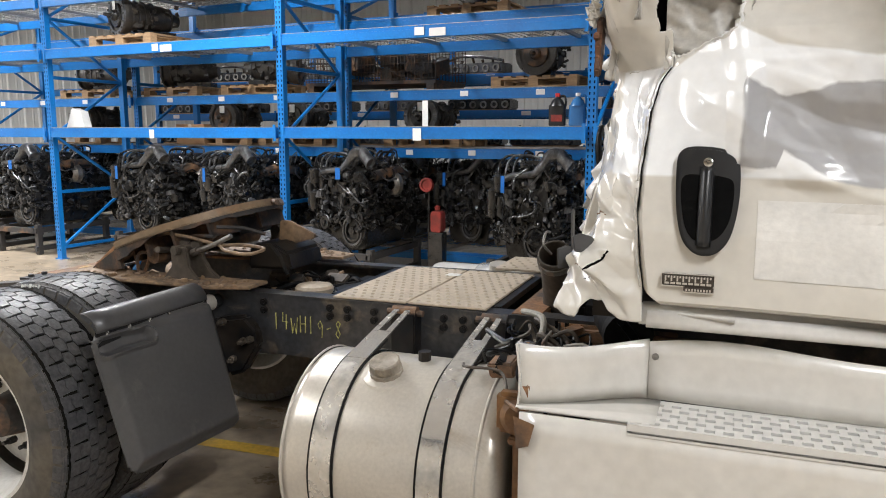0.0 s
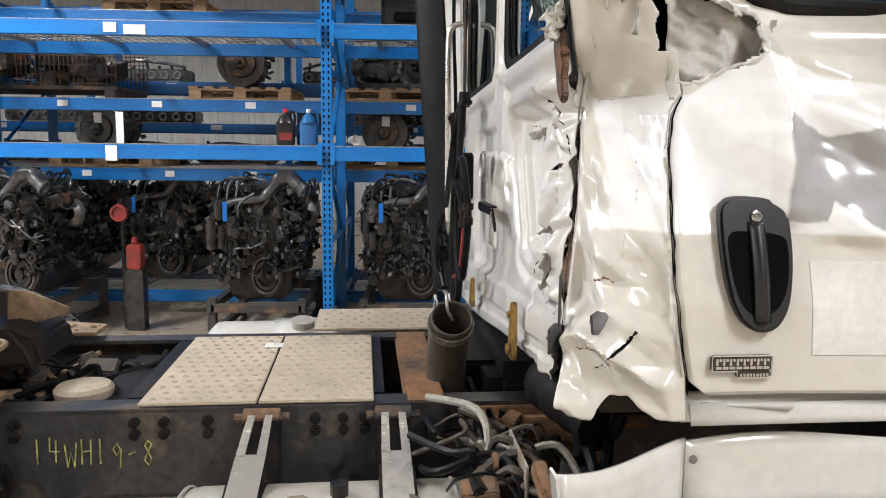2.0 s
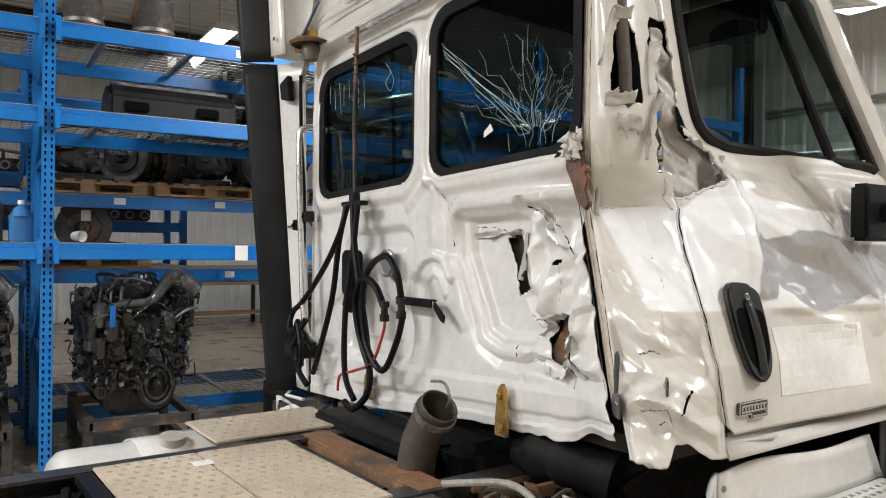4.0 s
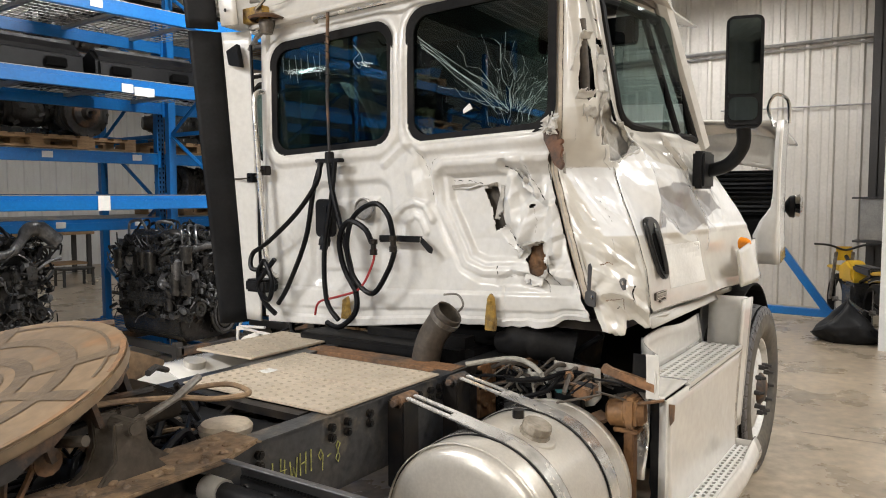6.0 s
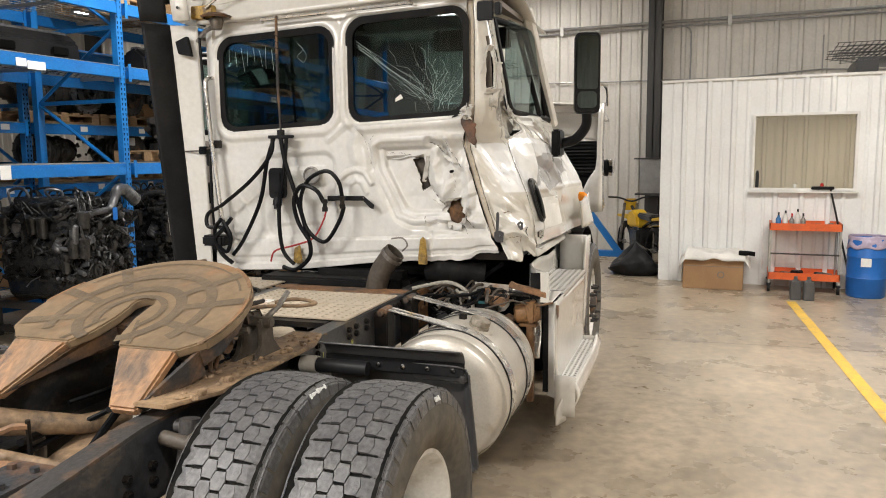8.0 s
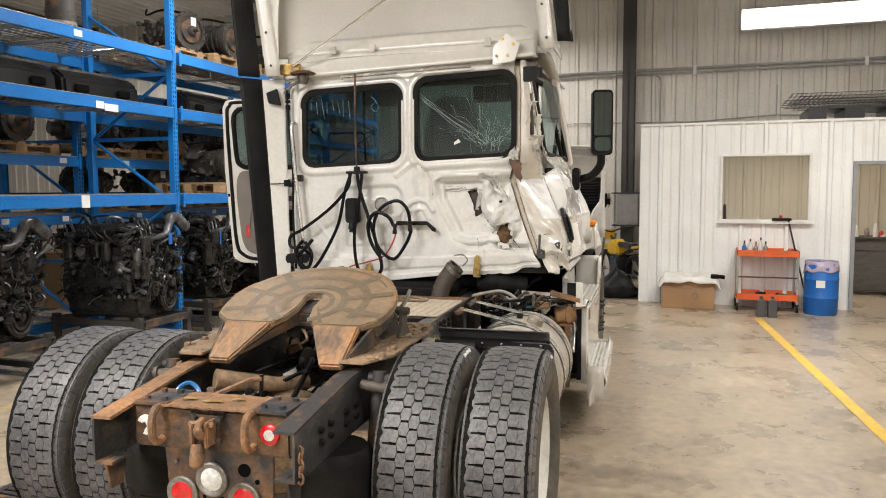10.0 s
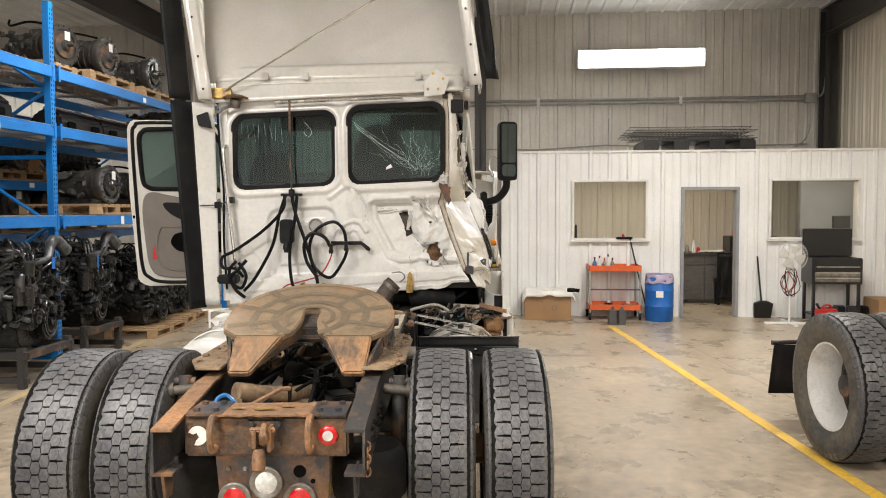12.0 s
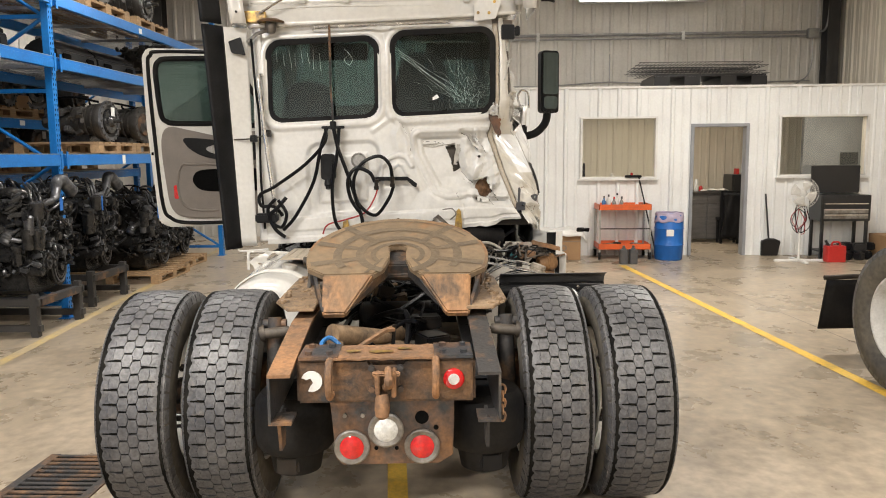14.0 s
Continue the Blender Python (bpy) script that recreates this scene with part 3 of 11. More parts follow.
def office_window(name, y0, y1, z0, z1):
    t = thing(name, pose(OX, (y0 + y1) / 2, z0), "white framed sliding office window", "window", "office windows")
    t["kind"] = "structure"
    a, h, w = (y1 - y0) / 2, z1 - z0, 0.035
    part("window_frame", G().box(-0.045, 0.0, -a - w, -a, -w, h + w).box(-0.045, 0.0, a, a + w, -w, h + w)
         .box(-0.045, 0.0, -a, a, h, h + w).box(-0.045, 0.0, -a, a, -w, 0), TRIM_WHITE, t, bevel=0.004)
    part("window_sill", G().box(-0.085, 0.10, -a - 0.06, a + 0.06, -0.055, -0.036), TRIM_WHITE, t)
    part("pane", G().box(0.05, 0.056, -a, a, 0, h), CLEAR_PANE, t).visible_shadow = False


office_window("window_1", *OPEN[0])
office_window("window_2", *OPEN[2])
y0, y1, z0, z1 = OPEN[1]
t = tagged(thing("door_1", pose(OX, (y0 + y1) / 2, 0), "grey steel door frame of the open office doorway", "door"), kind="structure")
a = (y1 - y0) / 2
part("door_frame", G().box(-0.045, 0.125, -a, -a + 0.05, 0, z1).box(-0.045, 0.125, a - 0.05, a, 0, z1).box(-0.045, 0.125, -a + 0.05, a - 0.05, z1 - 0.05, z1), TRIM_GREY, t, bevel=0.005)

# ---------- storage racks ----------
def rack_post(parent, x, y, top, holes=True):
    k = G().prism([(-0.04, 0.07), (-0.04, 0), (0.04, 0), (0.04, 0.07), (0.034, 0.07), (0.034, 0.006), (-0.034, 0.006), (-0.034, 0.07)], top, pose(x, y, 0))
    p = part("post", k, BLUE, parent)
    part("foot_plate", G().box(x - 0.06, x + 0.06, y - 0.02, y + 0.10, 0.0, 0.008), BLUE, p)
    if holes:
        h = G()
        z = 0.12
        while z < top - 0.05:
            for dx in (-0.02, 0.02):
                h.add([(x + dx - 0.008, y - 0.002, z + 0.012), (x + dx + 0.008, y - 0.002, z + 0.012), (x + dx + 0.004, y - 0.002, z - 0.014), (x + dx - 0.004, y - 0.002, z - 0.014)], [(0, 1, 2, 3)])
            z += 0.05
        tagged(part("slot_strip", h, SHADE_BLACK, p), kind="stuff")


def rack_beam(parent, x0, x1, y, top, h=0.115, d=0.05):
    k = G().box(x0, x1, y - d, y, top - h, top - 0.035).box(x0, x1, y - d + 0.018, y, top - 0.035, top)
    b = part("beam", k, BLUE, parent, bevel=0.004)
    for a, c in ((x0 - 0.005, x0 + 0.03), (x1 - 0.03, x1 + 0.005)):
        part("end_plate", G().box(a, c, y - d - 0.006, y - d - 0.001, top - h - 0.03, top + 0.03), BLUE, b)


def rack_brace(parent, x, y0, y1, top):
    k = G()
    z, up = 0.15, True
    while z < top - 0.3:
        k.box(x - 0.015, x + 0.015, y0, y1, z - 0.02, z + 0.02)
        z1 = min(z + 0.72, top - 0.1)
        k.tube([(x, y0 if up else y1, z), (x, y1 if up else y0, z1)], 0.02, 6)
        z, up = z1, not up
    part("brace", k, BLUE, parent)


def wire_deck(parent, x0, x1, y0, y1, z):
    k = G()
    n = int((x1 - x0) / 0.075)
    for i in range(n + 1):
        x = x0 + (x1 - x0) * i / n
        k.box(x - 0.0022, x + 0.0022, y0 - 0.045, y1, z - 0.002, z + 0.003)
    for i in range(13):
        y = y0 - 0.02 + (y1 - y0) * i / 12
        k.box(x0, x1, y - 0.0025, y + 0.0025, z + 0.003, z + 0.008)
    for i in range(4):
        x = x0 + (x1 - x0) * (i + 0.5) / 4
        k.box(x - 0.02, x + 0.02, y0, y1, z - 0.035, z - 0.003)
    tagged(part("wire_deck", k, WIRE, parent), kind="stuff")


def beam_label(parent, x, y, z, w=0.07, h=0.08):
    part("shelf_label", G().box(x - w / 2, x + w / 2, y - 0.004, y, z - h / 2, z + h / 2), LABEL, parent, "white paper shelf label")


FRONT = [-10.9, -7.49, -3.92, -0.57, 2.206, 7.05]
FY, BY = 3.842, 5.0
rack = thing("pallet_rack", pose(0, 0, 0), "blue steel pallet rack with wire decks, loaded with engines and gearboxes", "storage rack", "pallet racks")
for i, x in enumerate(FRONT):
    top = 3.95
    rack_post(rack, x, FY, top)
    rack_post(rack, x, BY, top, False)
    rack_brace(rack, x, FY + 0.05, BY + 0.02, top)
for x0, x1 in zip(FRONT, FRONT[1:]):
    for top in (1.68, 2.64, 3.26):
        rack_beam(rack, x0 + 0.04, x1 - 0.04, FY, top)
        rack_beam(rack, x0 + 0.04, x1 - 0.04, BY + 0.12, top)
        wire_deck(rack, x0 + 0.05, x1 - 0.05, FY, BY + 0.1, top)
for x, z, w, h in ((-5.6, 2.585, 0.09, 0.075), (-5.44, 2.57, 0.17, 0.075), (-2.24, 2.585, 0.10, 0.075), (-2.05, 2.57, 0.17, 0.075), (-5.72, 1.61, 0.07, 0.10),
                   (-2.27, 1.61, 0.09, 0.12), (1.03, 2.56, 0.10, 0.07), (1.18, 2.545, 0.18, 0.07), (0.8, 1.62, 0.10, 0.12), (0.79, 3.20, 0.10, 0.06), (4.15, 3.19, 0.08, 0.06), (3.5, 1.62, 0.07, 0.1), (5.1, 2.57, 0.07, 0.06)):
    beam_label(rack, x, FY - 0.053, z, w, h)

# second row, back to back with the first
BACK = [-10.9, -7.46, -3.96, -0.60, 2.206, 7.05]
BY2, BY3 = 5.22, 6.40
rack2 = thing("pallet_rack", pose(0, 0, 0), "blue steel pallet rack behind, loaded with pallets of parts", "storage rack", "pallet racks")
for x in BACK:
    rack_post(rack2, x, BY2, 3.6)
    rack_post(rack2, x, BY3, 3.6, False)
    rack_brace(rack2, x, BY2 + 0.05, BY3 + 0.02, 3.6)
for x0, x1 in zip(BACK, BACK[1:]):
    for top in (0.24, 1.45, 2.12, 2.95):
        rack_beam(rack2, x0 + 0.04, x1 - 0.04, BY2, top)
        rack_beam(rack2, x0 + 0.04, x1 - 0.04, BY3 + 0.12, top + (0.25 if top > 1 else 0))
        wire_deck(rack2, x0 + 0.05, x1 - 0.05, BY2, BY3 + 0.1, top)
    for i in range(3):
        beam_label(rack2, x0 + 0.9 + 0.8 * i, BY2 - 0.053, 1.40, 0.09, 0.06)
        beam_label(rack2, x0 + 0.7 + 0.9 * i, BY2 - 0.053, 2.07, 0.10, 0.06)

# third row, farther back, seen between the shelves
rack3 = thing("pallet_rack", pose(0, 0, 0), "blue steel pallet rack far behind, loaded with dark engine heads", "storage rack", "pallet racks")
for x in (-9.4, -6.7, -4.0, -1.5, 1.2):
    rack_post(rack3, x, 7.55, 3.4, False)
    rack_post(rack3, x, 8.5, 3.4, False)
for x0, x1 in zip((-9.4, -6.7, -4.0, -1.5), (-6.7, -4.0, -1.5, 1.2)):
    for top in (1.44, 1.96, 2.48):
        rack_beam(rack3, x0 + 0.04, x1 - 0.04, 7.55, top)
        rack_beam(rack3, x0 + 0.04, x1 - 0.04, 8.5, top)
        part("shelf_board", G().box(x0 + 0.04, x1 - 0.04, 7.56, 8.46, top - 0.03, top - 0.004), WIRE, rack3)
    for i in range(4):
        beam_label(rack3, x0 + 0.5 + 0.55 * i, 7.55 - 0.053, (1.91, 2.43)[i % 2], 0.14, 0.06)

# ---------- the truck ----------
truck = thing("truck", TRUCK, "white tractor truck with crumpled cab corner and bare rear frame", "truck")


def smooth01(x, a, b):
    t = min(1.0, max(0.0, (x - a) / (b - a)))
    return t * t * (3 - 2 * t)


BOLT = mesh_of("bolt", G().cyl((0, -0.007, 0), (0, 0.007, 0), 0.015, n=12).cyl((0, -0.012, 0), (0, 0.012, 0), 0.010, n=6), BLACK_FRAME)
# frame rails
for s, nm in ((1, "frame_rail"), (-1, "frame_rail")):
    web = [(0.0, 0.845), (0.55, 0.915), (1.3, 0.937), (5.9, 0.937), (5.9, 0.69), (0.5, 0.68), (0.12, 0.66), (0.0, 0.67)]
    k = G().prism(web, 0.010, Matrix(((1, 0, 0, 0), (0, 0, 1, s * 0.43 - (0.010 if s > 0 else 0)), (0, 1, 0, 0), (0, 0, 0, 1))))
    rail = part(nm, k, RAIL_PAINT, truck, "oily black steel frame rail with rust")
    lo, hi = (0.345, 0.43) if s > 0 else (-0.43, -0.345)
    k = G()
    for (u0, z0), (u1, z1) in (((0.0, 0.845), (0.55, 0.915)), ((0.55, 0.915), (1.3, 0.932))):
        k.add([(u0, lo, z0), (u1, lo, z1), (u1, hi, z1), (u0, hi, z0), (u0, lo, z0 + 0.012), (u1, lo, z1 + 0.012), (u1, hi, z1 + 0.012), (u0, hi, z0 + 0.012)],
              [(0, 1, 2, 3), (4, 5, 6, 7), (0, 1, 5, 4), (1, 2, 6, 5), (2, 3, 7, 6), (3, 0, 4, 7)])
    part("rail_top", k, RUST if s > 0 else RUSTY_BLACK, rail, "rust-orange rail top flange" if s > 0 else "oily black rail top flange with rust")
    k = G().box(1.3, 5.9, lo, hi, 0.930, 0.942).box(0.5, 5.9, lo, hi, 0.68, 0.692)
    part("flange", k, RAIL_PAINT, rail)
    mats = []
    for u in (0.22, 0.31, 0.47, 0.58, 1.42, 1.52, 1.66, 1.98, 2.06, 2.18, 2.48, 2.56, 2.62, 2.86, 2.93):
        for z in (0.905, 0.87) if u > 1.6 else (0.80, 0.75):
            mats.append(pose(u, s * 0.4375, z))
    pieces("bolt", BOLT, mats, rail)
    k = G().prism([(0.0, 0.0), (0.13, 0.0), (0.10, -0.13), (0.03, -0.13)], 0.012, Matrix(((1, 0, 0, 0.02), (0, 0, 1, s * 0.39), (0, 1, 0, 0.68), (0, 0, 0, 1))))
    k.box(0.0, 0.12, lo, hi, 0.665, 0.677)
    part("rail_foot", k, RUSTY_BLACK, rail)
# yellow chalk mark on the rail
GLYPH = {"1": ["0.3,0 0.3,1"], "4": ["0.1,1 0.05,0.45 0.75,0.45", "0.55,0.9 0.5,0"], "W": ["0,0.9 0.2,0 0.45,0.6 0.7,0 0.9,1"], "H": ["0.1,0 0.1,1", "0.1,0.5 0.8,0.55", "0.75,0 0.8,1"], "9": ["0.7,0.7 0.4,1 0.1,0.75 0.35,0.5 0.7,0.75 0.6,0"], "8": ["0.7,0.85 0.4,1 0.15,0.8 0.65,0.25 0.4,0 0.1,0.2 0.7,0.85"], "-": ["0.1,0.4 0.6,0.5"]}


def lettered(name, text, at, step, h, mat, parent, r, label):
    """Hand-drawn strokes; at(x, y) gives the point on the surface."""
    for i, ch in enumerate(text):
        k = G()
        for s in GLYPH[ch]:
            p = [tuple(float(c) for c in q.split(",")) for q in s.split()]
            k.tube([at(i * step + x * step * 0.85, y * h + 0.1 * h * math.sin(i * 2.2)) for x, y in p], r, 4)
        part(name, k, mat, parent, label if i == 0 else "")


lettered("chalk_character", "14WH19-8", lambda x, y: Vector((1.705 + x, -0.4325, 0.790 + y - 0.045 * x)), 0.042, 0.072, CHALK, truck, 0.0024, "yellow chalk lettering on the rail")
k = G().box(2.92, 3.35, -0.447, -0.4305, 0.70, 0.930)
for u in (2.97, 3.04, 3.12, 3.2):
    for z in (0.75, 0.82, 0.89):
        k.cyl((u, -0.445, z), (u, -0.460, z), 0.013, n=6)
part("rail_plate", k, RUST, truck, "rust-red bolted plate on the rail", bevel=0.003)

# rear crossmember with lamps, hook and handles
STEEL_RUST = material("dark_steel_with_rust", (0.030, 0.033, 0.038), 0.50, spots=(0.20, 0.095, 0.038), scale=3.6, fine=60, vary=0.28, bump=0.25, cover=0.50, sharp=0.10, dirt=((0.10, 0.062, 0.036), 0.0, 6))
CROSS_RUST = material("rust_brown_crossmember", (0.16, 0.082, 0.034), 0.60, spots=(0.022, 0.022, 0.024), scale=4.2, fine=60, vary=0.30, bump=0.35, cover=0.52, sharp=0.12, dirt=((0.032, 0.030, 0.030), 0.05, 9))
k = G().box(0.14, 0.30, -0.345, 0.345, 0.70, 0.872)
cm = part("crossmember", k, CROSS_RUST, truck, "rusted rear crossmember", bevel=0.01)
k = G()
k.grid(lambda a, b: (0.12 + 0.20 * a, -0.19 + 0.41 * b, 0.879 + 0.006 * noise.noise((a * 5, b * 9, 0))), 6, 14)
part("cover_plate", k, RUST, cm, "flaking orange rust plate", thick=0.008)
k = G()
for u, v, sx, sy in ((0.20, 0.02, 0.02, 0.05), (0.24, -0.07, 0.015, 0.03), (0.21, 0.13, 0.02, 0.03)):
    k.add([(u + sx * math.cos(t) * (1 + 0.4 * math.sin(3 * t)), v + sy * math.sin(t), 0.8885) for t in [i * 0.7 for i in range(9)]], [tuple(range(9))])
part("rust_flake", k, GOLD, cm, "pale flakes of rust")
for v in (-0.26, 0.26):
    k = G().box(0.13, 0.33, v - 0.075, v + 0.075, 0.874, 0.886)
    for du in (0.17, 0.28):
        for dv in (-0.04, 0.04):
            k.cyl((du, v + dv, 0.886), (du, v + dv, 0.900), 0.014, n=6)
    part("gusset", k, STEEL_RUST, cm)
part("reflector", G().lathe((0.14, -0.260, 0.792), (-1, 0, 0), [(0, 0.041), (0.008, 0.041), (0.012, 0.034), (0.012, 0.0)], 20), RED_LENS, cm, "round red reflector", smooth=True)
part("reflector_centre", G().cyl((0.13, -0.260, 0.792), (0.1265, -0.260, 0.792), 0.022, n=16), CLEAR_LENS, cm)
moon = [(0.041 * math.cos(radians(t)), 0.041 * math.sin(radians(t))) for t in range(-110, 161, 18)] + [(-0.018, 0.006), (-0.004, 0.012), (0.006, -0.006), (-0.006, -0.020)]
part("reflector_stub", G().prism(moon, 0.005, Matrix(((0, 0, -1, 0.139), (-1, 0, 0, 0.287), (0, 1, 0, 0.790), (0, 0, 0, 1)))), LABEL, cm, "broken white reflector base, crescent shaped")
for v in (-0.19, 0.214):
    part("tow_loop", G().tube(curve_pts([(0.15, v, 0.868), (0.10, v, 0.872), (0.075, v, 0.84), (0.07, v, 0.80), (0.075, v, 0.765), (0.10, v, 0.738), (0.15, v, 0.74)], 5), 0.015, 8), RUST, cm, "bent rusty tow loop", smooth=True)
hook = part("pintle_hook", G().prism([(-0.068, 0.0), (0.068, 0.0), (0.075, 0.02), (0.050, -0.05), (0.055, -0.11), (-0.055, -0.11), (-0.050, -0.05), (-0.075, 0.02)][::-1], 0.018, Matrix(((0, 0, -1, 0.140), (1, 0, 0, 0.0), (0, 1, 0, 0.855), (0, 0, 0, 1)))), CROSS_RUST, cm, "rusty pintle hook", bevel=0.004)
for v in (-0.055, 0.055):
    for z in (0.845, 0.762):
        part("hook_bolt", G().cyl((0.122, v, z), (0.104, v, z), 0.013, n=6), RUSTY_BLACK, hook)
k = G().box(0.055, 0.124, -0.040, -0.022, 0.745, 0.845).box(0.055, 0.124, 0.022, 0.040, 0.755, 0.835)
k.cyl((0.075, -0.055, 0.832), (0.075, 0.050, 0.832), 0.012, n=8)
part("cheek", k, RUST, hook, "worn orange cheeks", bevel=0.004)
part("horn", G().tube(curve_pts([(0.075, -0.01, 0.850), (0.045, -0.012, 0.842), (0.035, -0.014, 0.815), (0.055, -0.012, 0.795), (0.08, 0.0, 0.78)], 5), [0.014] * 8 + [0.018] * 8 + [0.016] * 5, 8), RUST, hook, smooth=True)
part("hook_knob", G().lathe((0.075, 0.014, 0.755), (-0.15, 0, -1), [(0, 0.0), (0.0, 0.022), (0.02, 0.027), (0.06, 0.029), (0.085, 0.025), (0.095, 0.012), (0.097, 0)], 14), RUST, hook, "dropped round hook end", smooth=True)
pl = part("lamp_panel", G().prism([(-0.262, 0.700), (0.222, 0.700), (0.215, 0.62), (0.205, 0.475), (0.18, 0.442), (-0.20, 0.442), (-0.255, 0.475), (-0.262, 0.62)], 0.010, Matrix(((0, 0, 1, 0.16), (1, 0, 0, 0), (0, 1, 0, 0), (0, 0, 0, 1)))), STEEL_RUST, truck, "black lamp panel with rust", bevel=0.003)
for v, z, mt, lb in ((0.140, 0.517, RED_LENS, "round red tail lamp"), (-0.135, 0.516, RED_LENS, "round red tail lamp"), (0.006, 0.585, CLEAR_LENS, "round clear reversing lamp")):
    part("lamp_bezel", G().lathe((0.158, v, z), (-1, 0, 0), [(0, 0.070), (0.012, 0.070), (0.016, 0.064), (0.012, 0.048), (0.0, 0.048)], 28), CAST, pl, "grey metal bezel", smooth=True)
    part("lens", G().lathe((0.158, v, z), (-1, 0, 0), [(0, 0.048), (0.012, 0.047), (0.018, 0.034), (0.020, 0.0)], 28), mt, pl, lb, smooth=True)
for v, z, r in ((-0.135, 0.632, 0.027), (-0.19, 0.590, 0.010), (0.045, 0.51, 0.008), (-0.035, 0.508, 0.008)):
    part("socket_hole", G().lathe((0.1585, v, z), (-1, 0, 0), [(0, r), (0.002, r), (0.002, 0.0)], 16), SHADE_BLACK, pl)
for v in (0.165, 0.095):
    part("panel_bolt", G().cyl((0.160, v, 0.645), (0.148, v, 0.645), 0.009, n=6), CAST, pl)
for s in (-1, 1):
    k = G().lathe((0.42, s * 0.40, 0.43), (0, 0, 1), [(-0.10, 0.0), (-0.10, 0.10), (0, 0.12), (0.0, 0.150), (0.02, 0.165), (0.06, 0.172), (0.16, 0.172), (0.21, 0.165), (0.24, 0.14), (0.24, 0.0)], 28)
    part("air_spring", k, RUBBER, truck, "black rubber air spring", smooth=True)
    k = G().tube([(0.66, s * 0.52, 0.93), (0.60, s * 0.52, 0.55)], [0.032, 0.045], 10).cyl((0.66, s * 0.47, 0.90), (0.66, s * 0.58, 0.90), 0.022, n=10)
    part("shock_absorber", k, RUSTY_BLACK, truck, smooth=True)
    k = G().cyl((0.62, s * 0.45, 0.875), (0.60, s * 0.60, 0.865), 0.024, n=10).cyl((0.61, s * 0.56, 0.87), (0.60, s * 0.63, 0.865), 0.036, n=10)
    part("shock_pin", k, EXHAUST, truck, smooth=True)
    k = G().lathe((0.56, s * 0.36, 0.40), (1, 0, 0.15), [(0, 0.0), (0, 0.07), (0.02, 0.085), (0.10, 0.088), (0.105, 0.095), (0.12, 0.095), (0.125, 0.088), (0.20, 0.08), (0.22, 0.0)], 20)
    part("brake_chamber", k, BLACK_FRAME, truck, "grimy black brake chamber", smooth=True)
    part("suspension_beam", G().prism([(0.30, 0.34), (0.90, 0.36), (1.50, 0.62), (1.50, 0.70), (0.90, 0.47), (0.30, 0.42)], 0.09, Matrix(((1, 0, 0, 0), (0, 0, 1, s * 0.42 - 0.045), (0, 1, 0, 0), (0, 0, 0, 1)))), BLACK_FRAME, truck, "black trailing suspension beam", bevel=0.01)
# rust chain on the rail end
k = G()
for i in range(5):
    z = 0.78 - i * 0.026
    pts = [(0.03 + 0.012 * math.cos(a) * (i % 2), -0.437 - 0.012 * math.cos(a) * ((i + 1) % 2), z + 0.02 * math.sin(a)) for a in [2 * math.pi * j / 8 for j in range(9)]]
    k.tube(pts, 0.005, 5, False)
part("chain", k, RUST, truck, "short rusty chain", smooth=True)

# rear axle, rods and lines between the rails
k = G().cyl((0.86, -1.0, 0.51), (0.86, 1.0, 0.51), 0.075, n=14)
k.lathe((0.60, 0, 0.53), (1, 0, 0), [(0, 0.0), (0, 0.12), (0.05, 0.2), (0.25, 0.24), (0.38, 0.2), (0.5, 0.11), (0.62, 0.07), (0.62, 0)], 20)
part("axle", k, TAN_GRIME, truck, "grimy brown drive axle", smooth=True)
part("torque_rod", G().tube([(0.50, 0.22, 0.80), (0.52, -0.30, 0.765)], 0.026, 10), TAN_GRIME, truck, smooth=True)
part("torque_rod", G().tube([(0.60, 0.26, 0.86), (0.80, 0.05, 0.80), (0.95, -0.02, 0.78)], [0.05, 0.035, 0.045], 10), TAN_GRIME, truck, "grimy forked torque rod", smooth=True)
part("drive_shaft", G().cyl((1.3, 0, 0.58), (3.4, 0, 0.68), 0.055, n=14), BLACK_FRAME, truck, smooth=True)
k = G().prism([(0, 0), (0.10, 0.0), (0.16, 0.16), (0.06, 0.2)], 0.03, pose(0.42, 0.20, 0.66, 90, 0, 25)).box(0.36, 0.50, 0.12, 0.24, 0.66, 0.70)
part("rod_bracket", k, TAN_GRIME, truck, bevel=0.004)
part("level_arm", G().tube([(0.36, 0.16, 0.84), (0.50, 0.02, 0.90), (0.52, -0.02, 0.90)], 0.012, 6), RUST, truck)
part("level_link", G().cyl((0.52, -0.02, 0.92), (0.54, 0.0, 0.66), 0.009, n=6), BLACK_FRAME, truck)
part("air_line", G().tube(curve_pts([(0.30, 0.27, 0.84), (0.34, 0.27, 0.89), (0.38, 0.24, 0.90), (0.38, 0.20, 0.86), (0.34, 0.21, 0.83)], 5), 0.010, 6), BLUE_FLUID, truck, "bright blue air line", smooth=True)
rnd = random.Random(4)
for i in range(16):
    u0 = rnd.uniform(0.6, 1.3)
    pts = [(u0 + rnd.uniform(-0.1, 0.1) + 0.28 * j, rnd.uniform(-0.3, 0.3), rnd.uniform(0.70, 0.90)) for j in range(5)]
    part("air_line", G().tube(curve_pts(pts, 5), rnd.uniform(0.007, 0.015), 6), HOSE, truck, smooth=True)
for i in range(14):
    u, v = rnd.uniform(0.9, 2.6), rnd.uniform(-0.3, 0.3)
    k = G().cbox((0, 0, 0), (rnd.uniform(0.06, 0.22), rnd.uniform(0.05, 0.16), rnd.uniform(0.05, 0.14)), pose(u, v, rnd.uniform(0.68, 0.82), 0, 0, rnd.uniform(-30, 30)))
    part("valve_block", k, BLACK_FRAME, truck, bevel=0.008)
